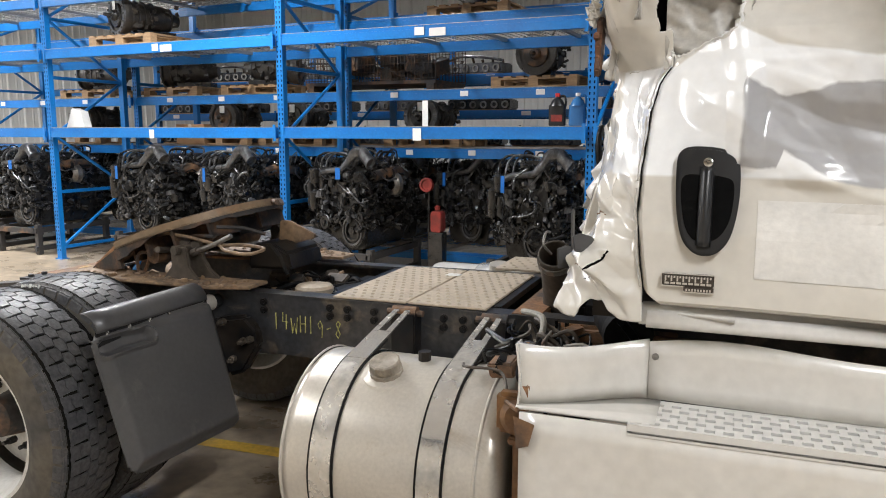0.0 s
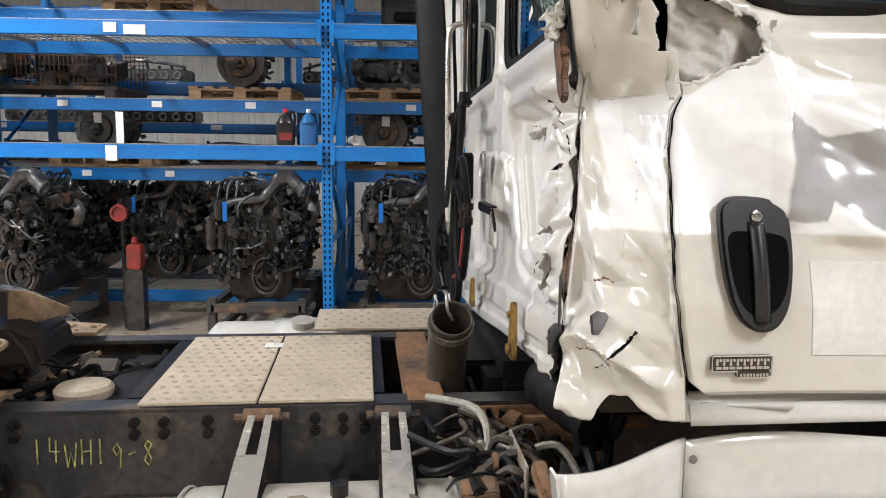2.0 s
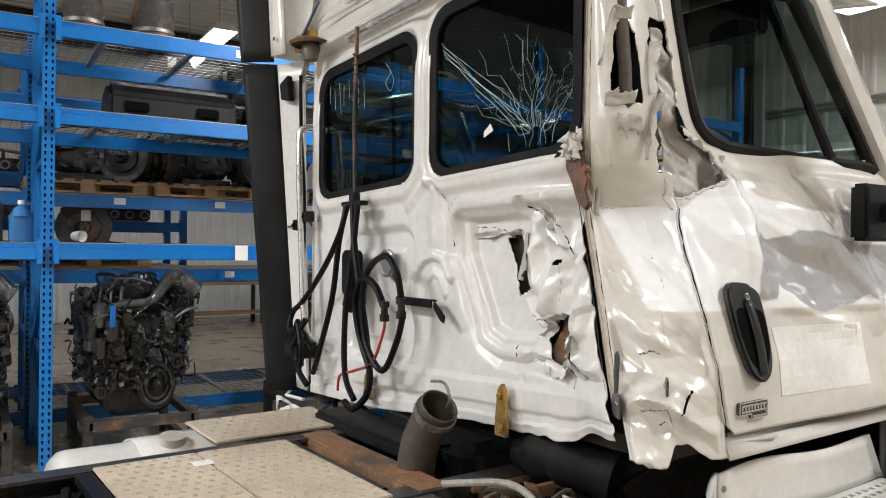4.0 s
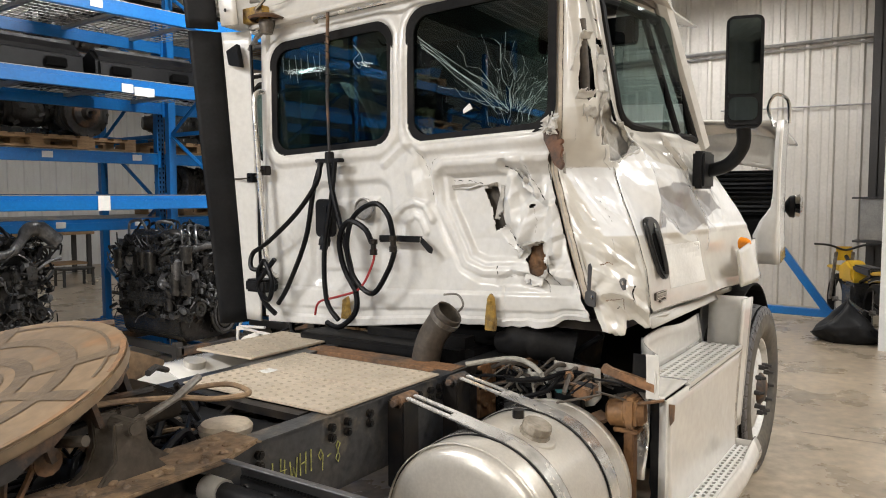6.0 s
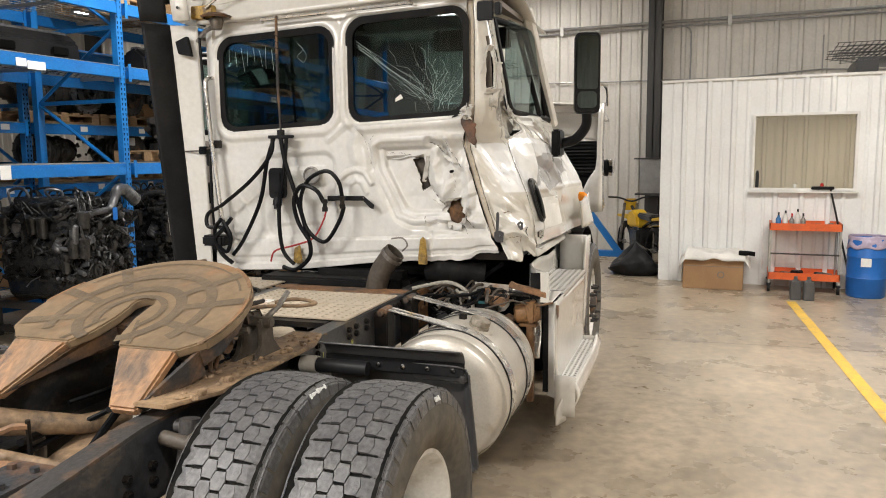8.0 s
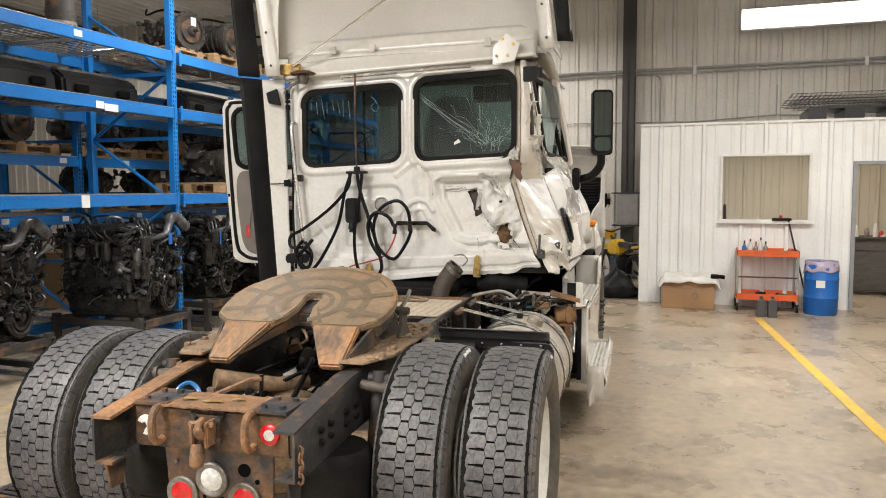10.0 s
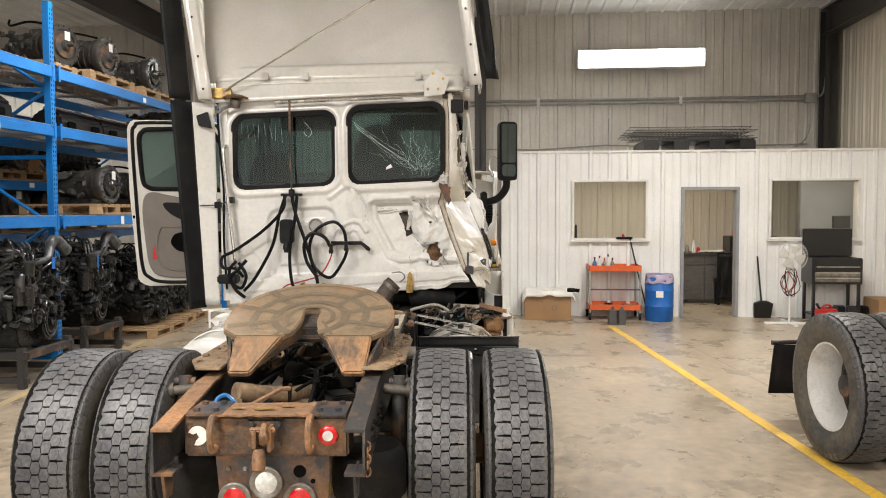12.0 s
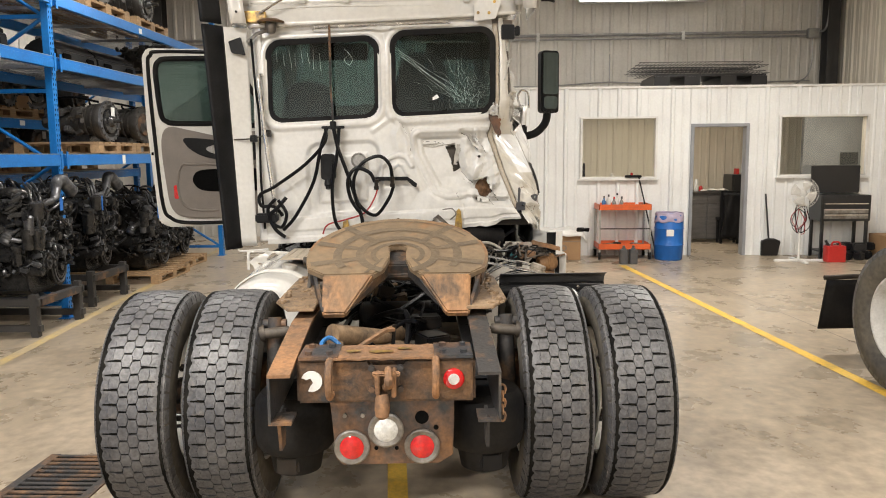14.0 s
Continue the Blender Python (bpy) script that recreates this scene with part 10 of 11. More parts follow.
k = G()
r = random.Random(3)
for i in range(18):
    k.cbox((0, 0, 0), (r.uniform(0.1, 0.4), r.uniform(0.1, 0.3), r.uniform(0.05, 0.2)), pose(r.uniform(-0.7, 0.7), r.uniform(-0.25, 0.25), r.uniform(0.2, 0.42), r.uniform(-30, 30), r.uniform(-30, 30), r.uniform(0, 90)))
tagged(part("scrap_load", k, RUSTY_BLACK, t, "rusty scrap parts"), kind="stuff")

# rusty canisters on the top shelf
for x, y, s in ((-0.30, 4.35, 0.9), (0.22, 4.35, 1.0), (1.2, 4.4, 0.9), (-2.2, 4.5, 0.95)):
    t = thing("exhaust_filter", pose(x, y, 3.273), "rusty brown exhaust filter canister on the top shelf", "filter canister", "exhaust filters")
    part("canister", G().lathe((0, 0, 0), (0, 0, 1), [(0, 0.0), (0, 0.15 * s), (0.04, 0.16 * s), (0.05, 0.17 * s), (0.08, 0.16 * s), (0.22, 0.16 * s), (0.25, 0.17 * s), (0.28, 0.16 * s), (0.38, 0.15 * s), (0.42, 0.10 * s), (0.42, 0)], 24), RUSTY_BLACK, t, smooth=True)
    part("band", G().lathe((0, 0, 0.12), (0, 0, 1), [(0, 0.16 * s), (0.0, 0.168 * s), (0.03, 0.168 * s), (0.03, 0.16 * s)], 24), CAST, t, smooth=True)


# bottles and small things on the lower shelf
def jug(name, x, y, z, body, cap, label, lab=None):
    t = thing(name, pose(x, y, z, 0, 0, 8), label, "bottle", "shelf bottles")
    part("body", G().prism(rrect(-0.075, 0.075, -0.05, 0.05, 0.02, 3), 0.19), body, t, bevel=0.012)
    part("shoulder", G().lathe((0, 0, 0.18), (0, 0, 1), [(0, 0.072), (0.05, 0.05), (0.075, 0.022), (0.09, 0.02)], 14), body, t, smooth=True)
    part("cap", G().lathe((0, 0, 0.265), (0, 0, 1), [(0, 0.022), (0.03, 0.022), (0.03, 0)], 12), cap, t, smooth=True)
    part("grip", G().tube(curve_pts([(0.02, 0, 0.26), (0.06, 0, 0.27), (0.075, 0, 0.22), (0.07, 0, 0.17)], 4), 0.011, 7), body, t, smooth=True)
    if lab:
        part("bottle_label", G().box(-0.05, 0.05, -0.0525, -0.0515, 0.04, 0.10), lab, t)
    return t


jug("oil_bottle", -0.92, 3.98, 1.69, BLACK_PAINT, RED, "black oil bottle with a dark label on the shelf", DULL_RED)
jug("washer_fluid_bottle", -0.73, 3.98, 1.69, BLUE_FLUID, LABEL, "clear bottle of blue washer fluid on the shelf")
t = thing("paper_cup", pose(-0.36, 3.95, 1.69, 90, 0, 30), "small white paper cup lying on the shelf", "cup")
part("cup_body", G().lathe((0, 0.045, -0.05), (0, 0, 1), [(0, 0.0), (0, 0.032), (0.09, 0.042), (0.088, 0.040), (0.004, 0.030)], 18), LABEL, t, smooth=True)
k = G().box(-2.28, -2.22, 3.93, 3.935, 1.69, 1.94)
single("paper_sheet", k, LABEL, "white paper sheet standing on the rack shelf", "paper")
k = G().prism([(-0.16, 0), (0.16, 0), (0.10, 0.20), (-0.05, 0.24)], 0.12, pose(-7.2, 4.1, 1.69, 90, 0, 0))
single("white_part", k, LABEL, "white folded plastic part on the shelf", "plastic part", bevel=0.004)
for x, y, z, w, h in ((-6.6, 5.7, 1.46, 0.5, 0.28), (2.6, 6.0, 0.25, 0.5, 0.7), (4.4, 5.75, 2.13, 0.6, 0.3)):
    k = G().box(-w / 2, w / 2, -0.35, 0.35, 0, h)
    t = single("cardboard_box", k, CARD, "brown cardboard box on the rack", "box", "cardboard boxes", m=pose(x, y, z + 0.004))
    part("tape", G().box(-0.03, 0.03, -0.3515, -0.3502, h * 0.3, h).box(-0.03, 0.03, -0.35, 0.35, h + 0.0004, h + 0.0016), TREADPLATE, t)
# fire-red parts between the engines
k = G().lathe((-2.50, 4.50, 1.07), (0, -1, 0), [(0, 0.0), (0, 0.075), (0.02, 0.08), (0.05, 0.075), (0.05, 0.055), (0.03, 0.05), (0.03, 0)], 22)
rs = single("red_drum_stand", k, DULL_RED, "red round fitting on a thin post", "fitting", smooth=True)
part("post", G().tube([(-2.50, 4.53, 1.07), (-2.50, 4.53, 0.0)], 0.014, 8), ENGINE_BLACK, rs)
k = G().prism(rrect(-0.065, 0.065, 0, 0.23, 0.03, 3), 0.12, pose(-2.38, 4.57, 0.56, 90, 0, 0)).lathe((-2.38, 4.50, 0.80), (0, 0, 1), [(0, 0.03), (0.05, 0.03), (0.05, 0)], 10)
rc = single("red_canister", k, DULL_RED, "red canister on a block under the rack", "canister", bevel=0.012)
part("block", G().box(-2.46, -2.30, 4.44, 4.56, 0.0, 0.562), ENGINE_BLACK, rc)

# cylinder heads and covers on the far rack
def head_thing(seed):
    r = random.Random(seed)
    t = thing("cylinder_head", pose(0, 0, -50), "dark greasy engine head lying on the far rack", "engine part", "stored heads")
    part("casting", G().box(-0.5, 0.5, -0.2, 0.2, 0.02, 0.17), ENGINE_BLACK if seed % 2 else ENGINE_GREY, t, bevel=0.02)
    for i in range(6):
        x = -0.42 + i * 0.17
        part("port", G().lathe((x, -0.19, 0.09), (0, -1, 0), [(0, 0.055), (0.03, 0.055), (0.03, 0.035), (0.0, 0.03)], 12), CAST, t, smooth=True)
        part("stud", G().cyl((x, r.uniform(-0.1, 0.1), 0.16), (x, 0, 0.16 + r.uniform(0.05, 0.14)), 0.02, n=8), RUSTY_BLACK, t)
    part("pipe_line", G().tube(curve_pts([(-0.5, -0.1, 0.2), (-0.2, -0.15, 0.27), (0.2, -0.12, 0.25), (0.48, -0.1, 0.2)], 5), 0.02, 7), ENGINE_GREY, t, smooth=True)
    part("head_skid", G().box(-0.45, 0.45, -0.18, 0.18, 0, 0.02), WOOD, t)
    return t


hk = [head_thing(1), head_thing(2)]
r = random.Random(8)
n = 0
for top in (1.44, 1.96, 2.48):
    x = -9.0
    while x < 0.6:
        if not any(abs(x - p) < 0.6 for p in (-6.7, -4.0, -1.5, 1.2, 3.9)):
            m = pose(x, 7.85 + r.uniform(-0.05, 0.15), top + 0.001, 0, 0, r.uniform(-8, 8))
            if n < 2:
                hk[n].matrix_world = m
            else:
                copy_thing(hk[n % 2], m)
            n += 1
            x += r.uniform(1.12, 1.3)
        else:
            x += 0.15

# workbench and low trolley at the far side of the hall
t = thing("workbench", pose(4.3, 14.2, 0), "wooden workbench with clutter by the far wall", "workbench")
part("bench_top", G().box(-1.6, 1.6, -0.4, 0.4, 0.86, 0.92), WOOD, t, bevel=0.006)
for x in (-1.5, 0.0, 1.5):
    for y in (-0.33, 0.33):
        part("leg", G().box(x - 0.04, x + 0.04, y - 0.04, y + 0.04, 0, 0.86), DARK_STEEL, t)
part("lower_shelf", G().box(-1.5, 1.5, -0.33, 0.33, 0.22, 0.26), WOOD, t)
for i, (x, h, mat) in enumerate(((-1.2, 0.25, DULL_RED), (-0.5, 0.16, ENGINE_GREY), (0.2, 0.30, BLACK_PAINT), (0.9, 0.18, ENGINE_GREY))):
    k = G().box(x - 0.18, x + 0.18, -0.2, 0.2, 0, h)
    single("parts_box", k, mat, "dark box of parts on the workbench", "box", "bench boxes", bevel=0.01, m=pose(4.3, 14.2, 0.921))
t = thing("low_trolley", pose(4.55, 12.0, 0), "dark low steel trolley on the hall floor", "trolley")
part("trolley_top", G().box(-0.3, 0.3, -0.2, 0.2, 0.30, 0.34), DARK_STEEL, t, bevel=0.006)
for x in (-0.27, 0.27):
    for y in (-0.17, 0.17):
        part("leg", G().box(x - 0.02, x + 0.02, y - 0.02, y + 0.02, 0, 0.30), DARK_STEEL, t)

# black moulded panels lying on the upper shelf of the front rack
for i, (x, y, z, turn) in enumerate(((0.35, 4.30, 2.652, 2), (1.50, 4.35, 2.652, -3), (0.95, 4.75, 2.652, 1), (3.4, 4.4, 2.652, 2), (4.4, 4.4, 2.652, -2))):
    t = thing("bumper_panel", pose(x, y, z, 0, 0, turn), "black moulded bumper panel lying on the shelf", "bumper", "stored bumpers")
    part("shell", G().prism([(-0.20, 0.0), (0.20, 0.0), (0.22, 0.10), (0.12, 0.24), (-0.04, 0.30), (-0.18, 0.20)], 1.0, Matrix(((0, 0, 1, -0.5), (1, 0, 0, 0), (0, 1, 0, 0), (0, 0, 0, 1)))), DARK_PLASTIC, t, bevel=0.03)
    for d in (-0.3, 0.25):
        part("lamp_opening", G().box(d - 0.09, d + 0.09, -0.222, -0.20, 0.06, 0.14), SHADE_BLACK, t, bevel=0.01)
    part("mount", G().box(-0.46, 0.46, -0.05, 0.05, 0.26, 0.31), ENGINE_GREY, t, bevel=0.01)

# ---------- things along the office wall ----------
t = thing("cardboard_box", pose(6.57, -1.62, 0), "brown cardboard box with white cloth on top", "box")
part("carton", G().box(-0.25, 0.25, -0.36, 0.36, 0, 0.42), CARD, t, bevel=0.006)
part("flap_line", G().box(-0.252, -0.2505, -0.36, 0.36, 0.29, 0.296), TRIM_BROWN, t)
part("print_mark", G().lathe((-0.2505, -0.1, 0.19), (-1, 0, 0), [(0, 0.03), (0.001, 0.045), (0.0015, 0.038)], 14), TRIM_BROWN, t)
k = G()
k.grid(lambda a, b: (-0.30 + 0.6 * a, -0.44 + 0.84 * b, 0.44 + 0.05 * noise.noise((a * 4, b * 5, 1)) - 0.10 * smooth01(abs(b - 0.5), 0.42, 0.5) - 0.07 * smooth01(abs(a - 0.5), 0.42, 0.5)), 22, 26)
single("cloth", k, PAPER, "crumpled white cloth on a cardboard box", "cloth", smooth=True, m=pose(6.57, -1.62, 0.01), thick=0.01)
t = thing("glove", pose(6.35, -1.98, 0.46, 0, 30, 0), "black work glove on the cloth", "glove")
part("palm", G().prism(rrect(-0.05, 0.05, -0.06, 0.06, 0.02, 3), 0.03), RUBBER, t, bevel=0.01)
for i in range(4):
    part("finger", G().tube([(-0.04 + 0.026 * i, -0.06, 0.015), (-0.045 + 0.03 * i, -0.13, 0.005)], 0.012, 7), RUBBER, t, smooth=True)

# orange cart
t = thing("tool_cart", pose(6.62, -2.665, 0), "orange two-shelf steel tool cart", "cart")
for z in (0.17, 0.78):
    sh = part("shelf", G().box(-0.24, 0.24, -0.40, 0.40, z - 0.012, z).box(-0.24, -0.23, -0.40, 0.40, z, z + 0.075).box(0.23, 0.24, -0.40, 0.40, z, z + 0.075).box(-0.24, 0.24, -0.40, -0.39, z, z + 0.075).box(-0.24, 0.24, 0.39, 0.40, z, z + 0.075), ORANGE, t, "orange tray shelf")
for x in (-0.225, 0.225):
    for y in (-0.385, 0.385):
        part("post", G().box(x - 0.014, x + 0.014, y - 0.014, y + 0.014, 0.09, 0.85), GALV, t)
        part("caster", G().lathe((x, y - 0.015, 0.05), (0, 1, 0), [(0, 0.0), (0, 0.05), (0.03, 0.05), (0.03, 0)], 16).box(x - 0.02, x + 0.02, y - 0.025, y + 0.025, 0.09, 0.11), RUBBER, t, smooth=True)
part("side_bar", G().tube([(-0.24, -0.38, 0.48), (-0.24, 0.38, 0.48)], 0.010, 7), DARK_STEEL, t)
for i, (x, y, r_, h, mt) in enumerate(((-0.05, 0.30, 0.032, 0.16, BLUE_FLUID), (0.0, 0.22, 0.035, 0.18, PAPER), (-0.08, 0.15, 0.03, 0.15, CAST), (0.05, 0.08, 0.035, 0.20, PAPER), (-0.02, 0.02, 0.03, 0.15, CAST))):
    b = thing("spray_bottle", pose(6.62 + x, -2.665 + y, 0.782), "small workshop spray bottle on the cart", "bottle", "cart bottles")
    part("body", G().lathe((0, 0, 0), (0, 0, 1), [(0, 0.0), (0, r_), (h * 0.7, r_), (h * 0.85, r_ * 0.45), (h, r_ * 0.4), (h, 0)], 14), mt, b, smooth=True)
    part("trigger", G().box(-0.03, 0.012, -0.01, 0.01, h, h + 0.035), RED if i == 2 else BLACK_PAINT, b)
for i in range(9):
    r = random.Random(i)
    z = 0.172 if i < 6 else 0.782
    y = r.uniform(-0.34, 0.30) if i < 6 else r.uniform(-0.36, -0.1)
    k = G().cbox((0, 0, 0.03), (r.uniform(0.05, 0.14), r.uniform(0.05, 0.14), 0.06), pose(6.62 + r.uniform(-0.12, 0.12), -2.665 + y, z, 0, 0, r.uniform(0, 90)))
    single("small_tool", k, r.choice([BLACK_PAINT, CAST, DARK_PLASTIC]), "small dark workshop tool on the cart", "tool", "cart tools", bevel=0.01)

# blue barrel with a bag
t = thing("blue_barrel", pose(6.42, -3.345, 0), "blue plastic barrel used as a waste bin", "barrel")
part("barrel_body", G().lathe((0, 0, 0), (0, 0, 1), [(0, 0.0), (0, 0.195), (0.02, 0.21), (0.22, 0.215), (0.235, 0.222), (0.25, 0.215), (0.47, 0.215), (0.485, 0.222), (0.50, 0.215), (0.68, 0.21), (0.70, 0.20), (0.68, 0.195), (0.05, 0.19)], 36), BARREL_BLUE, t, smooth=True)
part("barrel_label", G().lathe((0, 0, 0.40), (0, 0, 1), [(0, 0.2165), (0.10, 0.2165)], 36).v and G().box(-0.2185, -0.214, -0.02, 0.09, 0.38, 0.48), LABEL, t, "white label")
k = G()
k.grid(lambda a, b: ((0.222 - 0.02 * b + 0.015 * noise.noise((a * 14, b * 3, 2))) * math.cos(2 * math.pi * a), (0.222 - 0.02 * b + 0.015 * noise.noise((a * 14, b * 3, 2))) * math.sin(2 * math.pi * a), 0.60 + 0.13 * b + 0.02 * noise.noise((a * 10, b, 5)) - 0.05 * (1 - b) * abs(noise.noise((a * 6, 0, 9)))), 48, 8)
part("bag", k, material("thin_lilac_bag", (0.42, 0.36, 0.48), 0.35, vary=0.1), t, "thin plastic bag over the rim", smooth=True, thick=0.002)
t = thing("broom", pose(6.72, -3.10, 0), "long-handled broom leaning on the wall", "broom")
part("handle", G().tube([(0.0, -0.14, 0.0), (0.10, 0.15, 1.26)], 0.012, 8), BLACK_PAINT, t, smooth=True)
part("head", G().cbox((0.09, 0.24, 1.27), (0.05, 0.26, 0.04)), DARK_PLASTIC, t, bevel=0.008)
for y in (-2.56, -2.70):
    t = thing("oil_jug", pose(5.92, y, 0, 0, 0, 10), "dark grey plastic oil jug on the floor", "jug", "oil jugs")
    part("body", G().prism(rrect(-0.05, 0.05, -0.06, 0.06, 0.02, 3), 0.22), FLAP, t, bevel=0.014)
    part("neck", G().lathe((0, 0, 0.215), (0, 0, 1), [(0, 0.05), (0.03, 0.02), (0.06, 0.02), (0.06, 0)], 12), FLAP, t, smooth=True)
# shovel
t = thing("dust_shovel", pose(6.76, -5.02, 0), "black long-handled dust pan standing by the wall", "dust pan")
part("handle", G().tube([(0, 0.02, 0.24), (0.05, 0.08, 0.98)], 0.014, 8), BLACK_PAINT, t, smooth=True)
part("pan", G().prism([(-0.13, 0), (0.13, 0), (0.15, 0.24), (0.05, 0.28), (-0.05, 0.28), (-0.15, 0.24)], 0.05, pose(0, 0, 0, 78, 0, 90)), BLACK_PAINT, t, bevel=0.008)
# pedestal fan
t = thing("pedestal_fan", pose(6.12, -5.20, 0), "white pedestal fan with a round wire guard", "fan")
part("foot", G().box(-0.03, 0.03, -0.36, 0.36, 0, 0.035).box(-0.30, 0.30, -0.03, 0.03, 0, 0.035), TRIM_WHITE, t, bevel=0.008)
part("pole", G().cyl((0, 0, 0.03), (0, 0, 0.95), 0.018, n=12), TRIM_WHITE, t, smooth=True)
part("motor", G().lathe((-0.10, 0.02, 1.03), (1, 0, 0), [(0, 0.0), (0, 0.05), (0.03, 0.07), (0.13, 0.06), (0.15, 0.0)], 18), TRIM_WHITE, t, smooth=True)
k = G()
for i in range(44):
    a = 2 * math.pi * i / 44
    c, s = math.cos(a), math.sin(a)
    k.tube([(-0.17, 0.02 + 0.05 * c, 1.03 + 0.05 * s), (-0.16, 0.02 + 0.16 * c, 1.03 + 0.16 * s), (-0.11, 0.02 + 0.225 * c, 1.03 + 0.225 * s), (-0.04, 0.02 + 0.16 * c, 1.03 + 0.16 * s)], 0.0018, 4)
for rad, x in ((0.225, -0.11), (0.16, -0.16), (0.05, -0.17)):
    k.lathe((x - 0.003, 0.02, 1.03), (1, 0, 0), [(0, rad), (0.003, rad + 0.003), (0.006, rad), (0.003, rad - 0.003)], 40, True)
tagged(part("guard", k, TRIM_WHITE, t, "thin white wire guard"), kind="stuff")
for i in range(4):
    a = i * 90 + 20
    k = G()
    k.grid(lambda p, q: (-0.12 + 0.03 * (q - 0.5), 0.02 + (0.05 + 0.14 * p) * math.cos(radians(a + 36 * (q - 0.5) * 1.6)), 1.03 + (0.05 + 0.14 * p) * math.sin(radians(a + 36 * (q - 0.5) * 1.6))), 4, 4)
    part("blade", k, FAIRING_IN, t, smooth=True, thick=0.003)
k = G()
rnd = random.Random(14)
for i in range(6):
    c, w, h = rnd.uniform(-0.03, 0.05), rnd.uniform(0.05, 0.11), rnd.uniform(0.12, 0.24)
    k = G().tube([(0.03 * math.cos(a) - 0.03 + 0.008 * i, c + w * math.cos(a) + 0.02 * math.sin(3 * a + i), 0.64 + h * math.sin(a)) for a in [2 * math.pi * j / 20 for j in range(21)]], 0.006, 5)
    part("cord", k, HOSE_RED if i in (1, 4) else HOSE, t, "coiled dark red power cord" if i in (1, 4) else "coiled black power cord", smooth=True)
# tool chest with an open lid
t = thing("tool_chest", pose(6.58, -5.98, 0), "black tool chest on a stand with drawers and raised lid", "tool chest")
part("body", G().box(-0.22, 0.22, -0.37, 0.37, 0.58, 0.98), BLACK_PAINT, t, bevel=0.01)
for i, (z0, z1) in enumerate(((0.62, 0.69), (0.70, 0.77), (0.785, 0.86))):
    d = part("drawer", G().box(-0.232, -0.221, -0.33, 0.33, z0, z1), BLACK_PAINT if i == 2 else CAST, t, "silver drawer front", bevel=0.004)
    part("pull", G().box(-0.245, -0.232, -0.32, 0.32, z1 - 0.018, z1 - 0.006), CHROME, d)
part("lid", G().box(0.16, 0.20, -0.37, 0.37, 0.99, 1.42), BLACK_PAINT, t, "raised black lid", bevel=0.008)
for y in (-0.33, 0.33):
    for x in (-0.18, 0.18):
        part("leg", G().box(x - 0.02, x + 0.02, y - 0.02, y + 0.02, 0, 0.58), BLACK_PAINT, t)
part("shelf", G().box(-0.2, 0.2, -0.33, 0.33, 0.10, 0.12), BLACK_PAINT, t)
part("side_box", G().box(-0.06, 0.06, -0.44, -0.372, 0.80, 0.92), RED, t, bevel=0.006)
for i in range(10):
    r = random.Random(40 + i)
    k = G().cbox((0, 0, 0.06), (r.uniform(0.1, 0.2), r.uniform(0.08, 0.2), 0.12), pose(6.4 + r.uniform(-0.15, 0.2), -5.75 - 0.085 * i, 0.0 if i % 2 else 0.122, 0, 0, r.uniform(0, 90)))
    single("power_tool", k, r.choice([BLACK_PAINT, BLACK_PAINT, RED, CAST, DARK_PLASTIC]), "small power tool kept under the tool chest", "power tool", "power tools", bevel=0.02)
t = thing("fuel_can", pose(6.1, -5.72, 0), "red plastic fuel can on the floor", "fuel can")
part("body", G().prism(rrect(-0.09, 0.09, -0.14, 0.14, 0.03, 3), 0.24), RED, t, bevel=0.02)
part("spout", G().tube([(0, 0.08, 0.22), (0, 0.14, 0.32)], 0.02, 10), BLACK_PAINT, t)
part("grip", G().tube(curve_pts([(0, -0.08, 0.23), (0, -0.06, 0.29), (0, 0.03, 0.29), (0, 0.05, 0.23)], 4), 0.014, 8), RED, t, smooth=True)
t = thing("cardboard_box", pose(6.5, -6.88, 0), "brown cardboard box beside the tool chest", "box")
part("carton", G().box(-0.25, 0.25, -0.34, 0.34, 0, 0.36), CARD, t, bevel=0.006)
part("tape", G().box(-0.2515, -0.2502, -0.03, 0.03, 0.1, 0.36).box(-0.25, 0.25, -0.03, 0.03, 0.3604, 0.3616), TREADPLATE, t)

# inside the office
t = thing("office_cabinet", pose(8.9, -4.55, 0), "dark grey laminate cabinet with drawers", "cabinet")
part("body", G().box(-0.28, 0.28, -0.55, 0.45, 0.06, 0.90), DESK, t, bevel=0.004)
for y0, y1 in ((-0.53, -0.04), (-0.02, 0.43)):
    part("door_panel", G().box(-0.298, -0.281, y0, y1, 0.08, 0.70), DESK, t, bevel=0.003)
    d = part("drawer", G().box(-0.298, -0.281, y0, y1, 0.72, 0.86), DESK, t, bevel=0.003)
    part("knob", G().cyl((-0.298, (y0 + y1) / 2, 0.79), (-0.32, (y0 + y1) / 2, 0.79), 0.014, n=10), CAST, d)
part("worktop", G().box(-0.32, 0.28, -0.57, 0.47, 0.90, 0.93), DESK, t, bevel=0.004)
k = G()
k.grid(lambda a, b: (8.66 + 0.36 * a, -4.98 + 0.5 * b, 0.94 + 0.05 * abs(noise.noise((a * 4, b * 5, 6)))), 12, 14)
single("paper_heap", k, PAPER, "heap of white papers on the cabinet", "papers", smooth=True, thick=0.01)
for y, mt, h in ((-4.15, PAPER, 0.18), (-4.30, CAST, 0.14), (-4.42, LABEL, 0.22), (-4.5, RED, 0.1)):
    k = G().lathe((8.75, y, 0.93), (0, 0, 1), [(0, 0.0), (0, 0.035), (h * 0.7, 0.035), (h, 0.015), (h, 0)], 12)
    single("desk_bottle", k, mt, "small bottle on the office cabinet", "bottle", "desk bottles", smooth=True)
